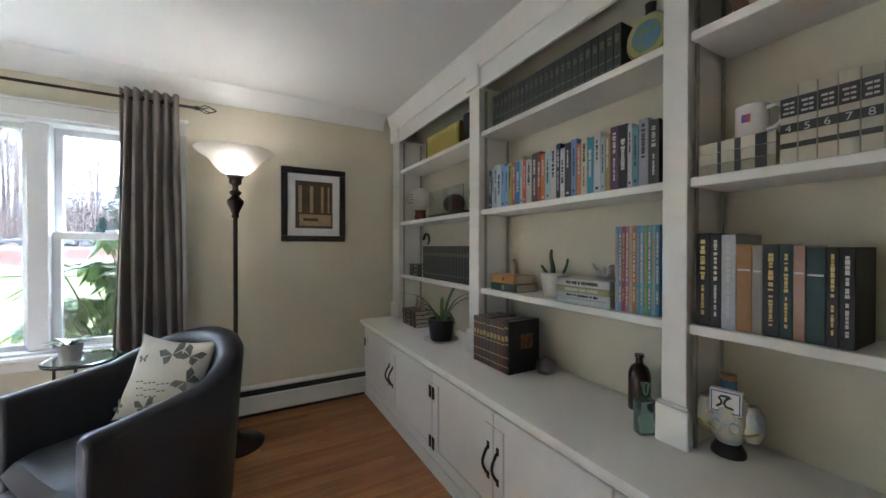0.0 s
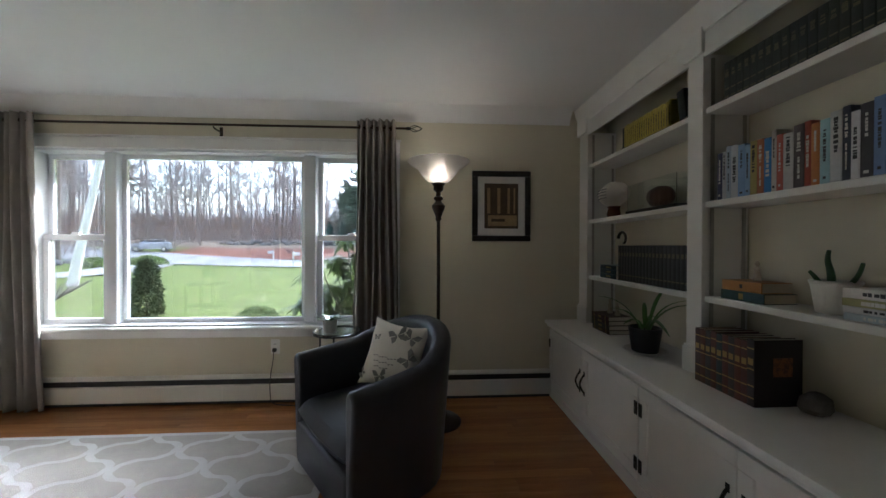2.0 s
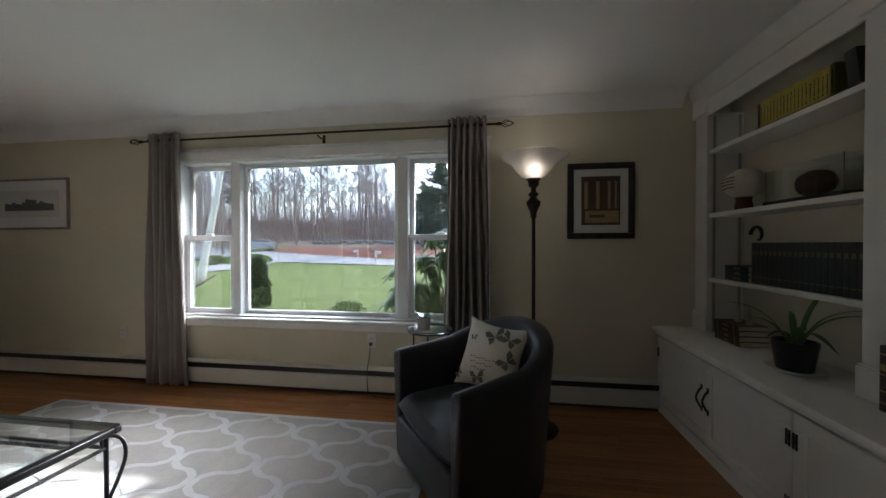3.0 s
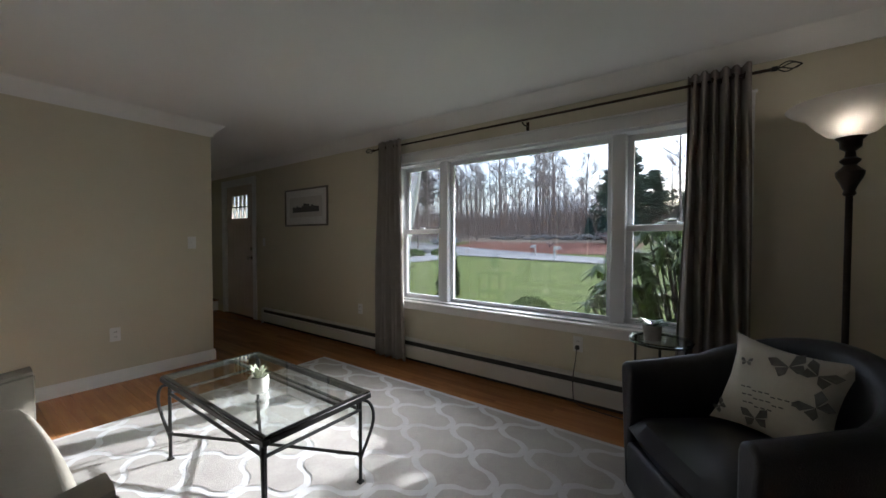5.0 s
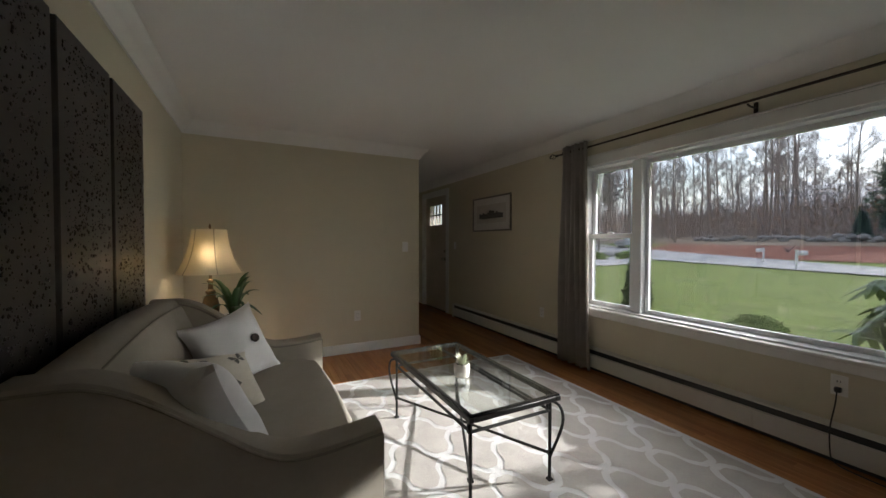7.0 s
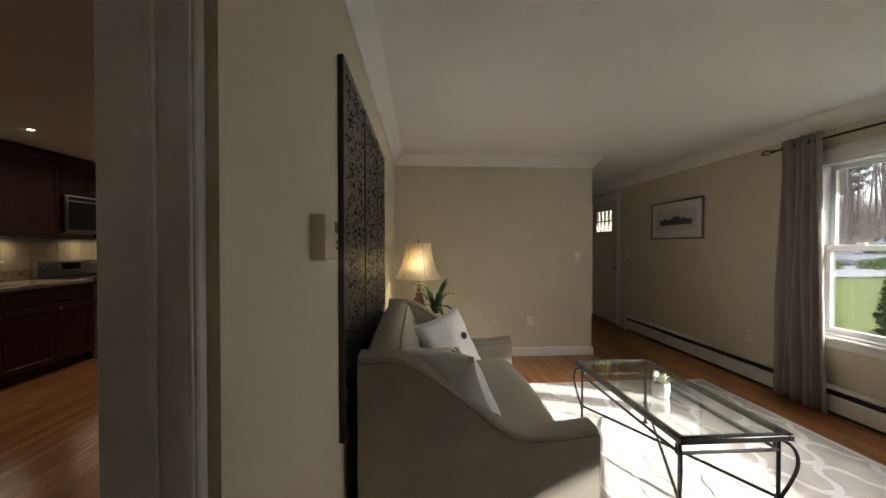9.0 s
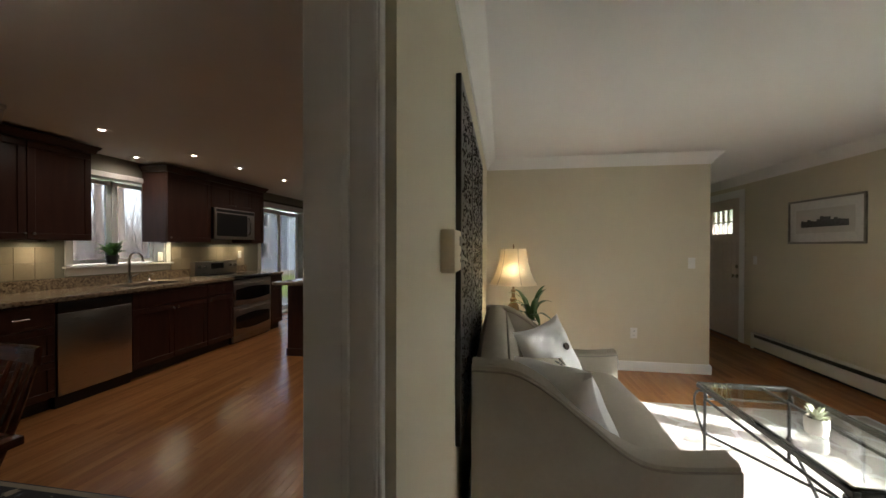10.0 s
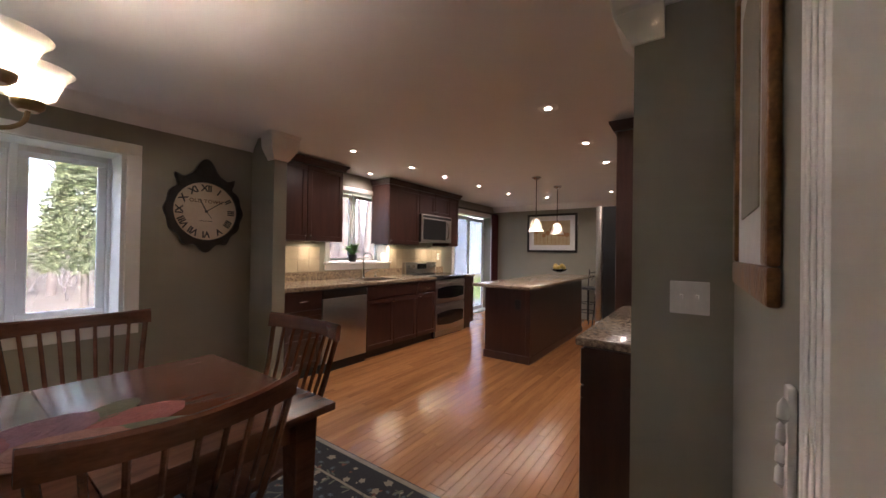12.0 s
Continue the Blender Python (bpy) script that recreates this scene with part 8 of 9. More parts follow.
def chandelier():
    x, y = -0.09, -1.465
    c = thing("chandelier", "brass chandelier with upturned cream glass shades, lit", "chandelier", (x, y, CEIL))
    brass = mat("antique_brass", (0.32, 0.23, 0.12), (0.2, 0.14, 0.07), 12, 0.35, 0.9)
    part("canopy", lathe([(0.0, -0.03), (0.03, -0.03), (0.065, -0.01), (0.065, -0.001), (0.0, -0.001)], x, y, CEIL), brass, c)
    part("stem", lathe([(0.0, 1.62), (0.012, 1.62), (0.03, 1.66), (0.012, 1.70), (0.012, 1.86), (0.025, 1.9), (0.008, 1.94), (0.008, CEIL - 0.02), (0.0, CEIL - 0.02)], x, y, seg=16), brass, c)
    for k in range(6):
        a = radians(131 + 60 * k)
        dx, dy = math.cos(a), math.sin(a)
        arm = part("arm", tube([(x, y, 1.66), (x + 0.07 * dx, y + 0.07 * dy, 1.59), (x + 0.16 * dx, y + 0.16 * dy, 1.58), (x + 0.205 * dx, y + 0.205 * dy, 1.61), (x + 0.21 * dx, y + 0.21 * dy, 1.65)], 0.006, None, 8, smooth=2), brass, c)
        sx, sy = x + 0.21 * dx, y + 0.21 * dy
        part("cup", lathe([(0.0, 0.0), (0.02, 0.0), (0.032, 0.012), (0.034, 0.026), (0.0, 0.03)], sx, sy, 1.645), brass, arm)
        part("shade", lathe([(0.03, 0.028), (0.052, 0.045), (0.062, 0.075), (0.072, 0.10), (0.09, 0.118), (0.086, 0.12), (0.068, 0.104), (0.058, 0.078), (0.048, 0.05), (0.03, 0.033)], sx, sy, 1.645, 30), frosted, arm)
        part("bulb", lathe([(0.0, 0.04), (0.014, 0.045), (0.02, 0.065), (0.012, 0.09), (0.0, 0.095)], sx, sy, 1.645, 12), bright_bulb, arm)


chandelier()
# ---- outdoors ----
def ground_z(x, y):
    if y > 0:
        z = -0.5 + 0.085 * max(0.0, y - 37.5) - 0.045 * max(0.0, y - 62.5)
        return z + 0.25 * max(0.0, -x - 24) * 0.06
    return -0.5 + 0.03 * max(0.0, -y - 12)


def sheet(xs, ys, lift=0.0, inside=None):
    bm = bmesh.new()
    g = [[bm.verts.new((x, y, ground_z(x, y) + lift + 0.008 * noise.noise((x * 0.25, y * 0.25, 0)))) for x in xs] for y in ys]
    for a, b in zip(g, g[1:]):
        for i in range(len(xs) - 1):
            bm.faces.new((a[i], a[i + 1], b[i + 1], b[i]))
    return bm


def steps(a, b, n):
    return [a + (b - a) * i / n for i in range(n + 1)]


grass = mat("lawn_grass", (0.16, 0.205, 0.024), (0.115, 0.14, 0.022), 1.6, 0.95, bump=0.9, bscale=22, coords="Position", contrast=(0.38, 0.62))
asphalt = mat("grey_asphalt", (0.42, 0.40, 0.38), (0.33, 0.32, 0.30), 0.8, 0.9, bump=0.3, bscale=40, coords="Position")
mulch = mat("red_bark_mulch", (0.28, 0.105, 0.06), (0.17, 0.065, 0.04), 3, 0.95, bump=0.8, bscale=25, coords="Position")
litter = mat("forest_floor", (0.30, 0.235, 0.165), (0.19, 0.145, 0.10), 1.4, 0.95, bump=0.8, bscale=15, coords="Position")
xs = [-600, -320, -180] + steps(-120, 120, 60) + [180, 320, 600]
ys = [-600, -300, -140] + steps(-80, 110, 76) + [160, 260, 400, 600]
setting("ground", sheet(xs, ys), grass, "green lawn on gently rising ground", True)
setting("forest_floor", sheet(steps(-110, 100, 50), steps(52.5, 130, 31), 0.06), litter, "brown leaf litter under the woods", True)
setting("forest_floor_south", sheet(steps(-70, 60, 40), steps(-70, -12.5, 23), 0.05), litter, "pale leaf litter behind the house", True)
setting("mulch_bed", sheet(steps(-31, -6, 20), steps(40, 52.5, 5), 0.04), mulch, "red bark mulch bed on a bank", True)


def strip(points, w, lift):
    bm = bmesh.new()
    prev = None
    pts = [Vector(p) for p in points]
    for _ in range(3):
        q = [pts[0]]
        for a, b in zip(pts, pts[1:]):
            q += [a.lerp(b, 0.25), a.lerp(b, 0.75)]
        pts = q + [pts[-1]]
    for i, p in enumerate(pts):
        d = (pts[min(i + 1, len(pts) - 1)] - pts[max(0, i - 1)]).normalized()
        n = Vector((-d.y, d.x))
        row = [bm.verts.new(((p + n * k).x, (p + n * k).y, ground_z(*(p + n * k)) + lift)) for k in (-w / 2, -w / 4, 0, w / 4, w / 2)]
        if prev:
            for k in range(4):
                bm.faces.new((prev[k], prev[k + 1], row[k + 1], row[k]))
        prev = row
    bmesh.ops.recalc_face_normals(bm, faces=bm.faces)
    return bm


setting("road", strip([(-60, 53), (-40, 45), (-24, 39), (-14, 35.2), (-6, 32.3), (4, 29), (30, 22.5), (70, 17)], 8.0, 0.07), asphalt, "pale grey asphalt road", True)
setting("driveway", strip([(-60, 10), (-36, 13.5), (-21, 18.5), (-19.5, 25), (-23, 32), (-26, 38)], 4.2, 0.055), asphalt, "pale grey asphalt driveway", True)

bark = mat("grey_brown_bark", (0.30, 0.245, 0.21), (0.19, 0.15, 0.125), 3, 0.95, bump=0.8, bscale=18, stretch=(4, 4, 0.6))
birch_bark = mat("white_birch_bark", (0.66, 0.64, 0.60), (0.10, 0.09, 0.08), 2.2, 0.8, bump=0.3, bscale=20, stretch=(0.7, 0.7, 4), contrast=(0.30, 0.40))
needle = mat("pine_needle", (0.12, 0.155, 0.10), (0.08, 0.11, 0.075), 1.5, 0.8)
spruce = mat("blue_spruce_needle", (0.09, 0.14, 0.12), (0.05, 0.085, 0.07), 2, 0.8)
cedar = mat("yellow_green_foliage", (0.30, 0.36, 0.13), (0.20, 0.26, 0.09), 2, 0.8)


twig_brown = mat("brown_twig", (0.33, 0.275, 0.245), (0.25, 0.205, 0.18), 0.5, 0.95)


def spike(vs, fs, p, d, w, rng):
    """One thin tapering sliver from p along d."""
    side = d.cross(Vector((rng.uniform(-1, 1), rng.uniform(-1, 1), rng.uniform(-1, 1)))).normalized() * w
    n = len(vs)
    vs.extend((tuple(p - side), tuple(p + side), tuple(p + d)))
    fs.append((n, n + 1, n + 2))


def leafwork(name, vs, fs, m, parent, kind="", label=""):
    me = bpy.data.meshes.new(name)
    me.from_pydata(vs, [], fs)
    me.materials.append(m)
    o = new(name, me)
    o.parent = parent
    return o


def limb(bm, p, d, length, r, depth, rng, tips=None):
    """A limb that forks into thinner ones."""
    q, pts, n = Vector(p), [], 4
    dd = Vector(d).normalized()
    for i in range(n + 1):
        pts.append(q.copy())
        q = q + dd * (length / n)
        dd = (dd + Vector((rng.uniform(-0.16, 0.16), rng.uniform(-0.16, 0.16), rng.uniform(-0.02, 0.14)))).normalized()
    tube(pts, r, bm, 6 if depth > 1 else 4, r * 0.45, smooth=0)
    if tips is not None and depth < 2:
        tips.extend((pts[j], dd.copy()) for j in (2, 4))
    if depth:
        for k in range(3 if depth > 1 else 4):
            t = rng.uniform(0.35, 1.0)
            b = pts[int(t * n)]
            nd = (dd + Vector((rng.uniform(-1, 1), rng.uniform(-1, 1), rng.uniform(-0.1, 0.7)))).normalized()
            limb(bm, b, nd, length * rng.uniform(0.4, 0.65), r * 0.42, depth - 1, rng, tips)


def bare_tree(name, label, h, r, m, seed, lean=(0, 0), first=0.4, forks=11, at=(0, 0, 0), group=""):
    rng = random.Random(seed)
    t = thing(name, label, "tree", at, group=group)
    trunk = bmesh.new()
    pts = [Vector((lean[0] * h * f + 0.12 * math.sin(5 * f + seed), lean[1] * h * f + 0.12 * math.cos(4 * f + seed), h * f - (0.3 if f == 0 else 0))) for f in (0, 0.12, 0.25, 0.4, 0.55, 0.7, 0.85, 1.0)]
    tube(pts, r, trunk, 10, r * 0.16, smooth=1)
    part("trunk", trunk, m, t, local=True)
    br, tips = bmesh.new(), []
    for k in range(forks):
        f = first + (0.96 - first) * k / forks
        i = min(6, int(f * 7))
        p = pts[i].lerp(pts[i + 1], 0.5)
        p.z = h * f
        a = rng.uniform(0, 6.28)
        limb(br, p, (math.cos(a), math.sin(a), rng.uniform(0.5, 1.2)), h * rng.uniform(0.16, 0.28) * (1.25 - f), r * 0.34 * (1.2 - f), 2, rng, tips)
    part("branches", br, m if m is not birch_bark else bark, t, local=True)
    vs, fs = [], []
    for p, d in tips:
        for k in range(4):
            spike(vs, fs, p, (d * 0.6 + Vector((rng.uniform(-1, 1), rng.uniform(-1, 1), rng.uniform(-0.1, 0.9)))).normalized() * rng.uniform(0.35, 1.0) * h / 16, 0.010 * h / 16, rng)
    leafwork("twigs", vs, fs, twig_brown, t)
    return t


def conifer(name, label, h, w, m, seed, clumps=900, base=0.08, at=(0, 0, 0), size=0.32, group="", full=1.0):
    rng = random.Random(seed)
    t = thing(name, label, "tree", at, group=group)
    part("trunk", tube([(0, 0, -0.3), (0.02, 0, h * 0.5), (0, 0.02, h * 0.97)], 0.018 * h + 0.01, None, 8, 0.01), bark, t, local=True)
    verts, faces = [], []
    for k in range(clumps):
        f = base + (1 - base) * rng.random() ** 0.85
        a = rng.uniform(0, 6.283)
        lump = 0.80 + 0.34 * noise.noise((1.3 * math.cos(a) + seed, 1.3 * math.sin(a), f * 5.0))
        rad = w * (1 - f) ** (0.8 / full) * lump * rng.uniform(0.25, 1.0) ** 0.5
        c = Vector((rad * math.cos(a), rad * math.sin(a), f * h - 0.10 * rad))
        out = Vector((math.cos(a), math.sin(a), 0.35))
        for j in range(5):
            d = (out * 0.7 + Vector((rng.uniform(-1, 1), rng.uniform(-1, 1), rng.uniform(-0.7, 0.9)))).normalized()
            spike(verts, faces, c, d * size * rng.uniform(0.5, 1.2), size * 0.20, rng)
    leafwork("crown", verts, faces, m, t)
    return t


def pine(label, h, w, seed, base, at, group):
    """A white pine: uneven tiers of level boughs with tufts of needles and gaps between."""
    rng = random.Random(seed)
    t = thing("pine_tree", label, "tree", at, group=group)
    part("trunk", tube([(0, 0, -0.3), (0.1, 0, h * 0.5), (0, 0.1, h * 0.97)], 0.016 * h, None, 8, 0.02), bark, t, local=True)
    verts, faces = [], []
    boughs = bmesh.new()
    z = base * h
    while z < h * 0.98:
        f = z / h
        for k in range(rng.randint(4, 6)):
            a = rng.uniform(0, 6.283)
            ln = w * (1.05 - f) ** 0.7 * rng.uniform(0.45, 1.1)
            e = Vector((ln * math.cos(a), ln * math.sin(a), z + ln * rng.uniform(-0.05, 0.4)))
            o = Vector((0.05, 0.05, z + rng.uniform(-0.5, 0.5)))
            e.z += o.z - z
            tube([o, o.lerp(e, 0.5) + Vector((0, 0, -0.04 * ln)), e], 0.05, boughs, 4, 0.015, smooth=0)
            for q in range(16):
                c = o.lerp(e, 0.25 + 0.75 * (q + rng.random()) / 9) + Vector((rng.uniform(-0.3, 0.3), rng.uniform(-0.3, 0.3), rng.uniform(-0.2, 0.35))) * (0.2 * w + 0.4)
                for j in range(9):
                    d = Vector((rng.uniform(-1, 1), rng.uniform(-1, 1), rng.uniform(-0.25, 0.8))).normalized()
                    spike(verts, faces, c, d * rng.uniform(0.3, 0.75), 0.105, rng)
        z += h * rng.uniform(0.03, 0.055)
    part("boughs", boughs, bark, t, local=True, smooth=False)
    leafwork("crown", verts, faces, needle, t)
    return t


def grow(master, x, y, s, turn, sz=None):
    return copy_thing(master, Matrix.Translation((x, y, ground_z(x, y))) @ Matrix.Rotation(turn, 4, "Z") @ Matrix.Diagonal((s, s, sz or s, 1)))


rng = random.Random(91)
G1, G2 = "bare trees across the road", "bare trees behind the house"
masters = []
for k in range(5):
    x, y = (-24, -12, -3, 7, -35)[k], (63, 66, 64, 69, 60)[k]
    masters.append(bare_tree("bare_tree", "tall leafless grey tree at the edge of the woods", (17, 15, 19, 14, 16)[k], (0.21, 0.15, 0.26, 0.13, 0.19)[k], bark, 100 + k, ((0.02, 0.0), (-0.03, 0.0), (0.0, 0.02), (0.06, 0), (-0.02, 0))[k], (0.32, 0.4, 0.45, 0.25, 0.35)[k], 13, (x, y, ground_z(x, y)), G1))
for k in range(130):
    y = 60 + 42 * rng.random() ** 1.4
    x = rng.uniform(-95, 20) if k % 3 else rng.uniform(-70, -20)
    grow(masters[k % 5], x, y, rng.uniform(0.7, 1.15) * (1.12 if x < -24 else 0.72), rng.uniform(0, 6.3))
for k in range(34):
    x, y = rng.uniform(-75, -31), rng.uniform(24, 58)
    grow(masters[k % 5], x, y, rng.uniform(0.7, 1.0), rng.uniform(0, 6.3))
for k in range(46):
    x, y = rng.uniform(-38, 16), rng.uniform(-38, -14.5)
    grow(masters[k % 5], x, y, rng.uniform(0.7, 1.0), rng.uniform(0, 6.3))
grow(masters[2], -11.0, -13.2, 0.95, 1.0)
grow(masters[0], -8.6, -12.0, 0.9, 2.0)
grow(masters[4], -13.6, -14.5, 1.0, 0.4)
p1 = pine("broad dark green pine rising beside the road", 13, 4.2, 5, 0.12, (-9.5, 63, ground_z(-9.5, 63)), "pines across the road")
p2 = pine("tall green pine with a high crown in the woods", 19, 3.4, 6, 0.45, (-66, 84, ground_z(-66, 84)), "pines across the road")
for x, y, s in ((-6.4, 65, 0.74), (-12.6, 66, 0.72), (-2.5, 69, 0.5), (5, 70, 0.5)):
    grow(p1, x, y, s, x)
for x, y, s in ((-84, 74, 0.9), (-17, 84, 0.7)):
    grow(p2, x, y, s, x)
sp = conifer("young_spruce", "small blue-green spruce by the stone wall", 3.2, 1.2, spruce, 8, 800, 0.04, (-14.2, 58.2, ground_z(-14.2, 58.2)), 0.3, "young spruces")
for x, y, s in ((-12.4, 58.6, 1.1), (-10.3, 58.3, 0.95), (-8.2, 58.8, 1.2)):
    grow(sp, x, y, s, x)
conifer("conical_shrub", "small conical evergreen shrub on the lawn", 1.35, 0.50, mat("dark_yew_foliage", (0.09, 0.12, 0.05), (0.05, 0.07, 0.03), 2, 0.8), 9, 900, 0.02, (-6.62, 10.05, -0.5), 0.12, "", 1.6)
av = conifer("arborvitae", "tall yellow-green evergreen shrub behind the house", 4.2, 1.15, mat("arborvitae_foliage", (0.32, 0.34, 0.19), (0.22, 0.25, 0.12), 2, 0.85), 10, 4200, 0.32, (-1.9, -9.8, -0.5), 0.11, "evergreen shrubs behind the house", 1.7)
for x, y, s in ((0.9, -10.4, 1.1), (-4.0, -11.5, 0.75), (2.9, -10.2, 0.9)):
    grow(av, x, y, s, x)
bare_tree("birch_tree", "leaning white birch beside the driveway", 11, 0.2, birch_bark, 55, (0.17, 0.0), 0.55, 9, (-14.44, 16.82, -0.5))

# brush and far woods
def brush(name, label, x0, x1, y0, y1, n, h0, h1, w, m, seed, lift=0.0, lean=0.5, reach=99.0, spread=0.45):
    rg = random.Random(seed)
    vs, fs = [], []
    for k in range(n):
        x, y = rg.uniform(x0, x1), rg.uniform(y0, y1)
        hh = rg.uniform(h0, h1) * (0.7 + 0.65 * noise.noise((x * 0.13, y * 0.13, seed)))
        p = Vector((x, y, ground_z(x, y) + lift - 0.1 + rg.random() * spread * hh))
        spike(vs, fs, p, Vector((rg.uniform(-lean, lean), rg.uniform(-lean, lean), 1)).normalized() * min(hh * 0.6, reach), w * rg.uniform(0.5, 1.2), rg)
    me = bpy.data.meshes.new(name)
    me.from_pydata(vs, [], fs)
    me.materials.append(m)
    tagged(new(name, me), label, "woods", kind="stuff")


haze = mat("far_twig_grey", (0.31, 0.265, 0.245), (0.23, 0.195, 0.18), 0.08, 0.95, coords="Position")
brush("undergrowth", "leafless brown brush between the trees", -95, 25, 59, 88, 34000, 0.8, 6.5, 0.028, twig_brown, 31, lean=1.1)
brush("undergrowth_west", "leafless brown brush beside the drive", -80, -33, 24, 58, 5000, 0.8, 4.5, 0.03, twig_brown, 32)
brush("far_woods", "grey leafless woods far behind the road", -150, 60, 90, 125, 46000, 5.0, 17.0, 0.055, haze, 33, lean=0.9)
dry_oak = mat("dry_oak_leaf", (0.30, 0.165, 0.085), (0.20, 0.115, 0.065), 2, 0.9)
brush("dry_leaves", "rust brown leaves still clinging to the young oaks", -70, 0, 60, 74, 5200, 2.0, 11.0, 0.11, dry_oak, 38, lift=0.6, lean=2.5, reach=0.4, spread=1.0)
brush("woods_behind", "pale leafless brush behind the house", -45, 25, -42, -15, 14000, 1.5, 9.0, 0.03, haze, 34)

# stone wall, boulders, grey shrub
random.seed(61)
stone = mat("grey_fieldstone", (0.26, 0.25, 0.24), (0.16, 0.15, 0.145), 3, 0.9, bump=0.6, bscale=14, var=0.2)
wall_stones = bmesh.new()
for k in range(170):
    x = -30 + 0.30 * k + random.uniform(-0.2, 0.2)
    y = 57.2 + 0.5 * math.sin(0.2 * x) + random.uniform(-0.3, 0.3)
    bmesh.ops.create_icosphere(wall_stones, subdivisions=1, radius=random.uniform(0.25, 0.5), matrix=Matrix.Translation((x, y, ground_z(x, y) + random.uniform(0.1, 0.7))) @ Matrix.Diagonal((1.2, 0.8, 0.7, 1)))
solid("stone_wall", wall_stones, stone, "long low wall of grey fieldstones at the wood's edge", "stone wall", smooth=False, kind="stuff")
for k in range(16):
    x, y = random.uniform(-33, -22), random.uniform(21, 37)
    if -24.5 < x < -18 and y < 33:
        x -= 6
    s = random.uniform(0.3, 0.7)
    bm = bmesh.new()
    bmesh.ops.create_icosphere(bm, subdivisions=2, radius=s, matrix=Matrix.Diagonal((1.2, 0.9, 0.7, 1)))
    for v in bm.verts:
        v.co *= 1 + 0.18 * noise.noise(v.co * 2.2 + Vector((k, 0, 0)))
    b = solid("boulder", bm, stone, "rounded grey boulder beside the driveway", "boulder", group="boulders by the driveway", smooth=False)
    b.location = (x, y, ground_z(x, y) + 0.25 * s)


def twig_bush(label, x, y, h, w, n, m, seed):
    rg = random.Random(seed)
    t = thing("bush", label, "bush", (x, y, ground_z(x, y)))
    bm = bmesh.new()
    for k in range(n):
        a, l = rg.uniform(0, 6.28), rg.uniform(0.5, 1)
        tube([(0, 0, 0), (0.4 * w * l * math.cos(a), 0.4 * w * l * math.sin(a), 0.5 * h * l), (w * l * math.cos(a) * 0.8, w * l * math.sin(a) * 0.8, h * l)], 0.02 * h, bm, 4, 0.006, smooth=0)
    part("twigs", bm, m, t, local=True)


grey_twig = mat("grey_twig", (0.24, 0.20, 0.19), None, 6, 0.9)
twig_bush("rounded leafless grey bush on the mulch bed", -10.2, 51, 2.0, 2.2, 160, grey_twig, 4)
twig_bush("low leafless bush on the mulch bed", -16, 46, 0.8, 0.8, 50, grey_twig, 5)
twig_bush("low tangled brush along the drive", -17, 14.2, 0.8, 1.2, 70, grey_twig, 6)
twig_bush("low tangled brush at the foot of the birch", -11.2, 12.6, 0.7, 1.3, 70, grey_twig, 7)
for k, (x, y, s) in enumerate(((-23.5, 33.5, 1.0), (-3.8, 9.6, 0.32), (-25, 30, 0.9))):
    t = conifer("low_juniper", "low spreading green juniper", 0.8 * s, 2.0 * s, cedar, 70 + k, 700, 0.0, (x, y, ground_z(x, y)), 0.22 * s, "", 2.5)


def mailbox(x, y, turn):
    z = ground_z(x, y)
    m = thing("mailbox", "white mailbox post beside the road", "mailbox", (x, y, z), turn, group="mailboxes by the road")
    wp = mat("weathered_white_paint", (0.62, 0.61, 0.58), None, 6, 0.7) if "weathered_white_paint" not in bpy.data.materials else bpy.data.materials["weathered_white_paint"]
    part("post", one(-0.06, 0.06, -0.06, 0.06, -0.2, 1.2, 0.01), wp, m, local=True)
    part("arm", one(-0.05, 0.05, -0.06, 0.5, 0.92, 1.0, 0.006), wp, m, local=True)
    part("box", boxes((-0.09, 0.09, 0.02, 0.5, 1.0, 1.2), bevel=0.05, seg=3), wp, m, local=True)
    part("cap", one(-0.08, 0.08, -0.08, 0.08, 1.2, 1.26, 0.01), wp, m, local=True)


mailbox(-10.1, 30.2, -60)
mailbox(-14.6, 37.6, 120)


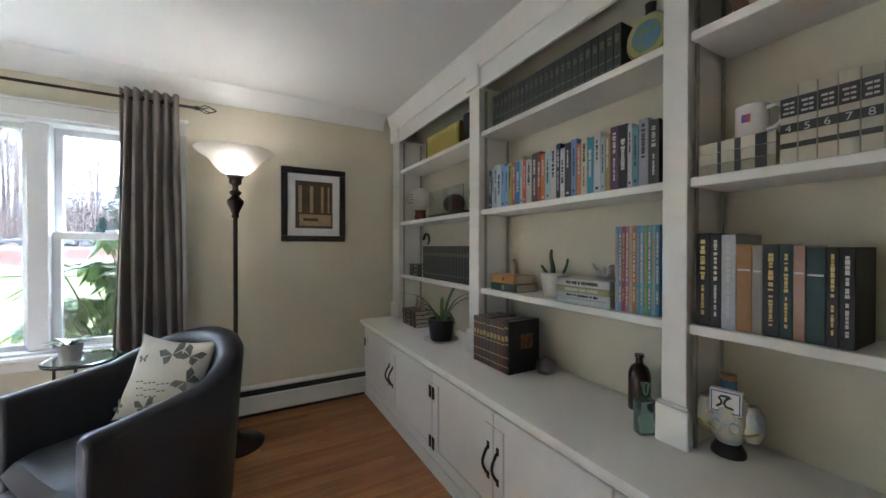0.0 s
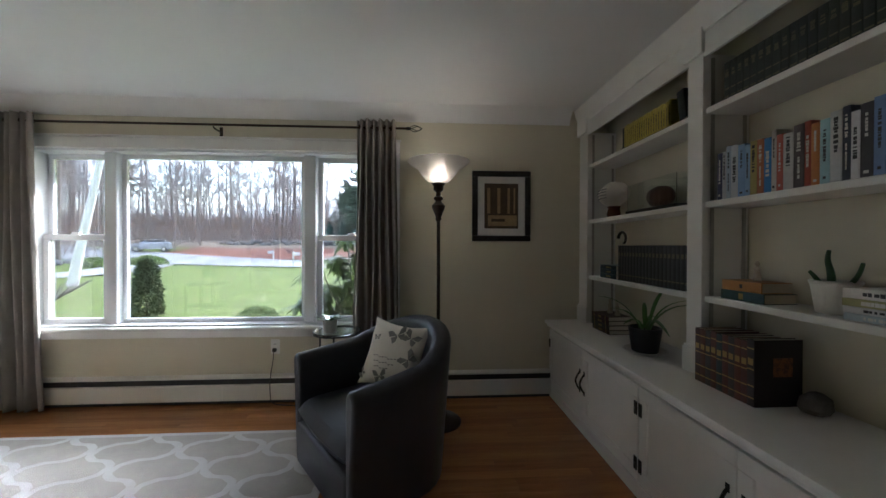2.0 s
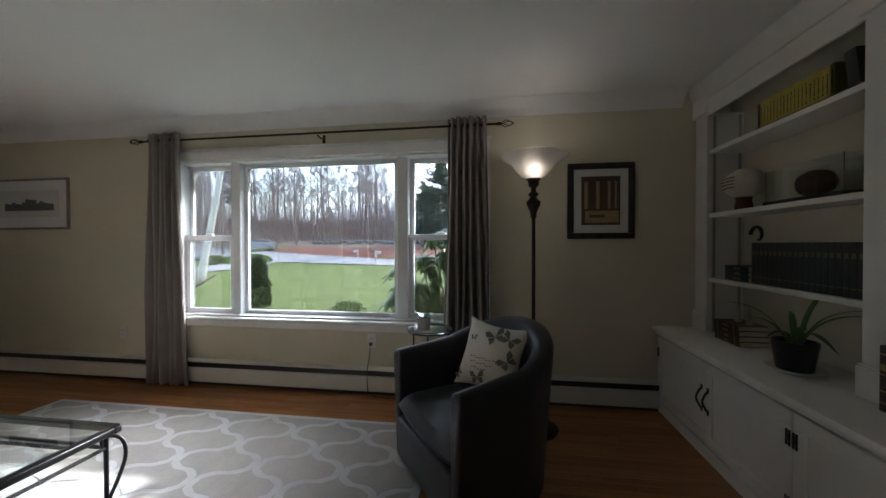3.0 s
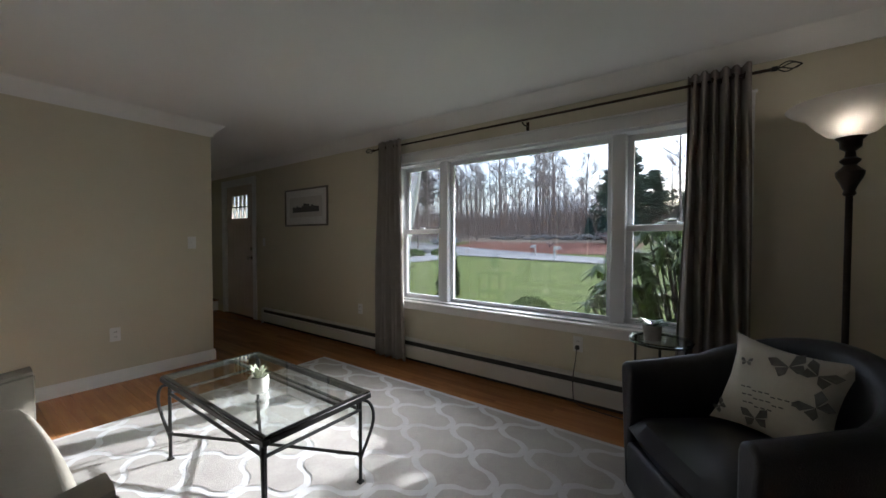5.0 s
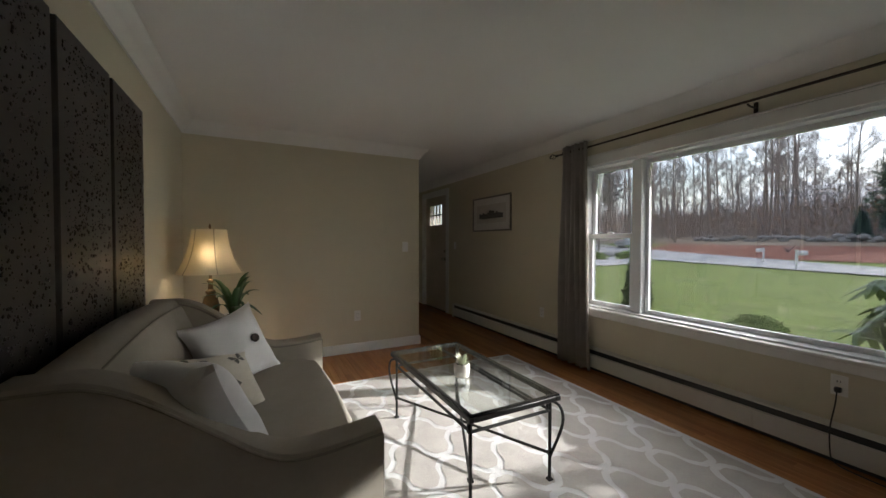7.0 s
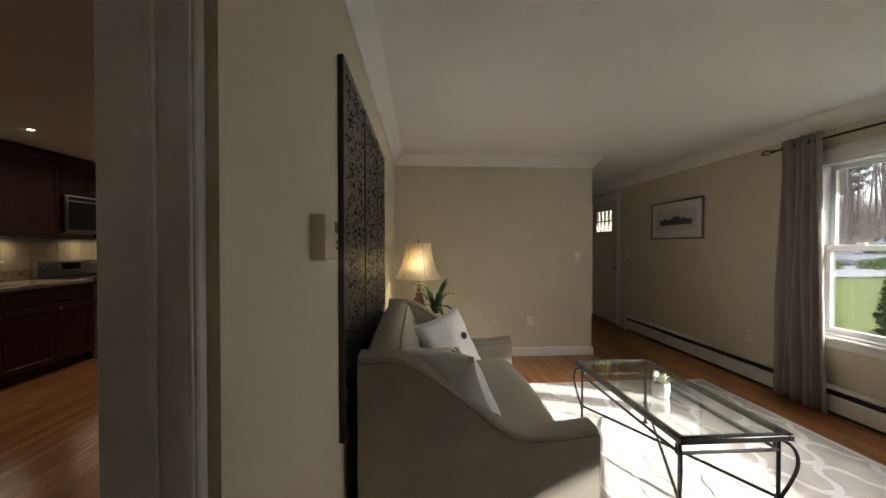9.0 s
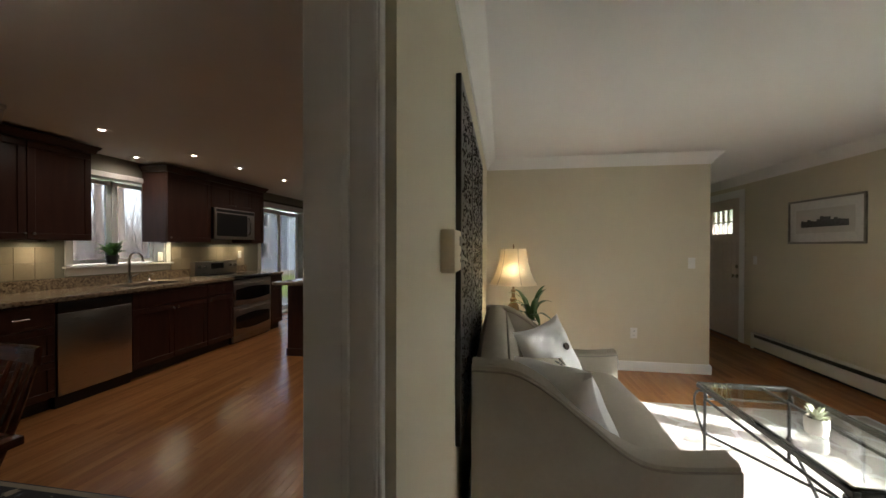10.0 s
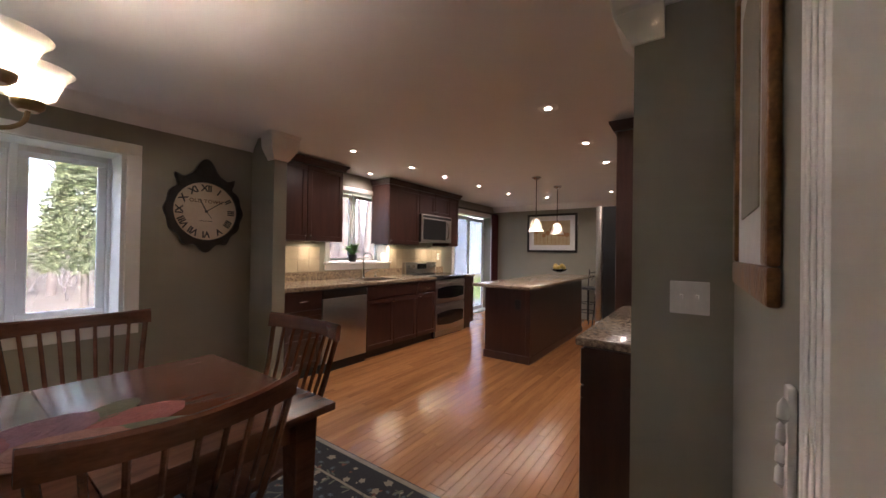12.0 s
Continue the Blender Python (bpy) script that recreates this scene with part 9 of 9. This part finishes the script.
def parked_car(x, y, turn):
    z = ground_z(x, y) + 0.06
    c = thing("parked_car", "small silver car parked at the end of the drive", "car", (x, y, z), turn)
    paint = mat("silver_car_paint", (0.42, 0.43, 0.45), (0.36, 0.37, 0.39), 3, 0.25, 0.5)
    dark = mat("car_glass", (0.02, 0.022, 0.025), None, 5, 0.08)
    prof = [(-2.1, 0.3), (-2.15, 0.7), (-1.95, 0.9), (-1.0, 1.0), (-0.35, 1.45), (1.2, 1.48), (1.85, 1.05), (2.1, 0.95), (2.15, 0.35)]
    bm = bmesh.new()
    for s in (-0.85, 0.85):
        bm.faces.new([bm.verts.new((u, s * (0.82 if v > 1.1 else 1), v)) for u, v in prof])
    bm.verts.ensure_lookup_table()
    n = len(prof)
    for i in range(n):
        j = (i + 1) % n
        bm.faces.new((bm.verts[i], bm.verts[j], bm.verts[n + j], bm.verts[n + i]))
    bmesh.ops.recalc_face_normals(bm, faces=bm.faces)
    part("body", bm, paint, c, local=True, smooth=False)
    part("windscreen", boxes((-0.95, -0.4, -0.66, 0.66, 1.05, 1.4)), dark, c, local=True, smooth=False)
    for s in (-1, 1):
        part("side_window", one(-0.3, 1.4, *sorted((s * 0.71, s * 0.80)), 1.05, 1.4), dark, c, local=True, smooth=False)
        part("headlight", one(-2.16, -2.06, *sorted((s * 0.5, s * 0.8)), 0.65, 0.8, 0.02), porcelain, c, local=True)
        for u in (-1.35, 1.35):
            w = part("wheel", cyl(bmesh.new(), 0, 0, -0.1, 0.1, 0.33, seg=24, m=Matrix.Translation((u, s * 0.78, 0.33)) @ Matrix.Rotation(radians(90), 4, "X")), black_plastic, c, local=True)
            part("rim", cyl(bmesh.new(), 0, 0, -0.11, 0.11, 0.2, seg=16, m=Matrix.Translation((u, s * 0.79, 0.33)) @ Matrix.Rotation(radians(90), 4, "X")), chrome, w, local=True)


parked_car(-32.5, 46.5, 25)


def rhododendron():
    r = thing("rhododendron", "large glossy-leaved rhododendron outside the window", "bush", (-0.35, 4.75, -0.5))
    rg = random.Random(17)
    me = bpy.data.meshes.new("leaf")
    bm = bmesh.new()
    strap_leaf(bm, (0, 0, 0), 0, 0.17, 0.031, 0.02, 0.06, -0.25, 7)
    bm.to_mesh(me)
    bm.free()
    leaf_m = mat("rhododendron_leaf", (0.30, 0.40, 0.13), (0.16, 0.25, 0.075), 9, 0.35, var=0.3)
    leaf_m.node_tree.nodes["Principled BSDF"].inputs["Transmission Weight"].default_value = 0.3
    me.materials.append(leaf_m)
    stems = bmesh.new()
    tips = []
    for k in range(150):
        a = rg.uniform(0, 6.283)
        rad = rg.uniform(0.1, 1.0) ** 0.6
        x, y = 0.10 + 1.02 * rad * math.cos(a), 0.15 + 0.55 * rad * math.sin(a)
        top = 1.45 + 0.78 * min(1.0, max(0.0, x + 0.85))
        h = top * rg.uniform(0.5, 1.0)
        tube([(0.05 * x, 0.05 * y, 0), (0.5 * x, 0.5 * y, 0.5 * h), (x, y, h)], 0.012, stems, 5, 0.005, smooth=1)
        tips.append((x, y, h))
    part("stem", stems, bark, r, local=True)
    tips.sort(key=lambda t: -t[2] - 0.4 * t[0])
    vs, fs, count = [], [], 0
    for x, y, h in tips:
        for j in range(rg.randint(8, 10)):
            s = rg.uniform(0.95, 1.5)
            m = Matrix.Translation((x, y, h - 0.02 * (j % 3))) @ Matrix.Rotation(j * 0.72 + rg.uniform(0, 0.5), 4, "Z") @ Matrix.Rotation(radians(rg.uniform(-10, 60)), 4, "Y") @ Matrix.Diagonal((s, s, s, 1))
            count += 1
            if count <= 300:
                l = new("leaf", me)
                l.parent = r
                l.matrix_basis = m
            else:
                n = len(vs)
                vs.extend(tuple(m @ v.co) for v in me.vertices)
                fs.extend(tuple(n + i for i in p.vertices) for p in me.polygons)
    tagged(leafwork("foliage", vs, fs, me.materials[0], r), "the other leaves of the bush", kind="stuff")


rhododendron()
flecks = bmesh.new()
for k in range(150):
    x, y = random.uniform(-14, 4), random.uniform(6, 28)
    s = random.uniform(0.05, 0.10)
    z = ground_z(x, y) + 0.045
    a = random.uniform(0, 6)
    flecks.faces.new([flecks.verts.new((x + s * math.cos(a + t), y + s * math.sin(a + t), z + 0.012 * (i % 2))) for i, t in enumerate((0, 1.5, 3, 4.6))])
solid("fallen_leaves", flecks, mat("dry_leaf", (0.50, 0.42, 0.30), (0.3, 0.22, 0.14), 5, 0.9), "scattered pale fallen leaves on the lawn", "leaves", kind="stuff", smooth=False)
for k, (z0, z1) in enumerate(((5.6, 5.2), (5.2, 4.8))):
    solid("utility_wire", tube([(-80, 60, z0 + 4), (-30, 42, z0 - 0.4), (20, 32, z1), (70, 24, z1 + 1)], 0.018, None, 5), black_plastic, "thin black utility wire above the road", "wire")

# deck and neighbour's house behind the kitchen
dk = thing("deck", "grey wooden deck with a black railing behind the slider", "deck", (-6.8, -5.6, -0.5))
deck_wood = mat("grey_deck_wood", (0.36, 0.33, 0.30), (0.26, 0.24, 0.21), 4, 0.8, var=0.12, stretch=(0.5, 6, 6))
bm = mesh_of("board", one(-2.4, 2.4, -0.068, 0.068, -0.03, 0), deck_wood)
for k in range(21):
    o = new("board", bm)
    o.parent = dk
    o.location = (0, -1.45 + k * 0.145 , 0.44)
part("joists", boxes((-9.1, -9.0, -7.1, -4.15, -0.5, -0.092), (-4.6, -4.5, -7.1, -4.15, -0.5, -0.092), (-6.9, -6.8, -7.1, -4.15, -0.5, -0.092)), deck_wood, dk, smooth=False)
for x in (-9.1, -7.5, -6.0, -4.5):
    part("post", one(x - 0.05, x + 0.05, -7.1, -7.0, -0.06, 0.98, 0.008), bpy.data.materials["weathered_white_paint"], dk)
part("top_rail", one(-9.1, -4.5, -7.09, -7.01, 0.9, 0.95, 0.006), bpy.data.materials["weathered_white_paint"], dk)
bal = mesh_of("baluster", cyl(bmesh.new(), 0, 0, 0, 0.86, 0.009, seg=6), black_iron)
for k in range(42):
    o = new("baluster", bal)
    o.parent = dk
    o.location = (-2.25 + k * 0.11, -1.45, 0.44)
hs = thing("neighbour_house", "blue-grey clapboard house with white windows, far behind", "house", (-28, -17, ground_z(-28, -17)))
hz = ground_z(-28, -17)
clap = mat("blue_grey_clapboard", (0.24, 0.27, 0.31), (0.2, 0.23, 0.27), 2, 0.7)
part("wall", one(-33, -23.5, -21, -14.5, hz - 0.2, hz + 4.6), clap, hs, smooth=False)
rb = bmesh.new()
f = [rb.verts.new(v) for v in ((-33.4, -21.4, hz + 4.6), (-23.1, -21.4, hz + 4.6), (-23.1, -14.1, hz + 4.6), (-33.4, -14.1, hz + 4.6), (-33.4, -17.75, hz + 7), (-23.1, -17.75, hz + 7))]
for q in ((0, 1, 5, 4), (2, 3, 4, 5), (1, 2, 5), (3, 0, 4), (3, 2, 1, 0)):
    rb.faces.new([f[i] for i in q])
part("roof", rb, mat("dark_shingle", (0.07, 0.07, 0.075), None, 4, 0.9), hs, smooth=False)
for y in (-19.2, -16.4):
    for z in (0.8, 3.0):
        w = part("window", boxes((-23.5, -23.44, y - 0.5, y + 0.5, hz + z, hz + z + 1.2), bevel=0.01), trim_white, hs)
        part("pane", one(-23.44, -23.42, y - 0.42, y + 0.42, hz + z + 0.08, hz + z + 1.12), mat("dark_pane", (0.03, 0.035, 0.04), None, 5, 0.1) if "dark_pane" not in bpy.data.materials else bpy.data.materials["dark_pane"], w, smooth=False)

# ---- floor boards ----
def floor_boards():
    lengths = (0.55, 0.8, 1.1, 1.45)
    wd = 0.0575
    kinds = {}
    for ln in lengths:
        kinds[ln] = mesh_of("board", one(0.0006, ln - 0.0006, 0.0005, wd - 0.0005, -0.006, 0.0, 0.0008), oak)
    rg = random.Random(7)
    count = 0
    rest_v, rest_f = [], []
    y = WIN_Y - wd
    while y > -3.9:
        x = -9.0 - rg.uniform(0, 1.0)
        while x < X_BACK:
            ln = rg.choice(lengths)
            hidden = (x > 1.2 and y > 0.1) or (x + ln < X_FAR - 0.1) or (y < 0.15 and x + ln < X_FAR) or (x + ln < X_PART - 0.1 and 0.05 < y < 2.45)
            near = (y > 2.3 and -0.45 < x < 1.15) or (-4.0 < x < -1.75 and -3.1 < y < -1.35)
            if not hidden:
                if near and count < 300:
                    o = new("board", kinds[ln])
                    o.parent = floor_base
                    o.location = (x, y, 0)
                    count += 1
                else:
                    n = len(rest_v)
                    for zz, e in ((-0.006, 0.0004), (0.0, 0.0009)):
                        rest_v.extend(((x + e, y + e, zz), (x + ln - e, y + e, zz), (x + ln - e, y + wd - e, zz), (x + e, y + wd - e, zz)))
                    rest_f.extend(((n + 4, n + 5, n + 6, n + 7), (n, n + 1, n + 5, n + 4), (n + 1, n + 2, n + 6, n + 5), (n + 2, n + 3, n + 7, n + 6), (n + 3, n, n + 4, n + 7)))
            x += ln
        y -= wd
    me = bpy.data.meshes.new("floor_strip")
    me.from_pydata(rest_v, [], rest_f)
    me.materials.append(oak_rest)
    o = new("floor_strip", me)
    o.parent = floor_base
    tagged(o, "the other oak boards of the floor", kind="stuff")


oak_rest = oak.copy()
nt = oak_rest.node_tree
for nd in list(nt.nodes):
    if nd.bl_idname == "ShaderNodeObjectInfo":
        g = nt.nodes.new("ShaderNodeNewGeometry")
        for lk in list(nt.links):
            if lk.from_node == nd:
                nt.links.new(g.outputs["Random Per Island"], lk.to_socket)
        nt.nodes.remove(nd)
floor_boards()
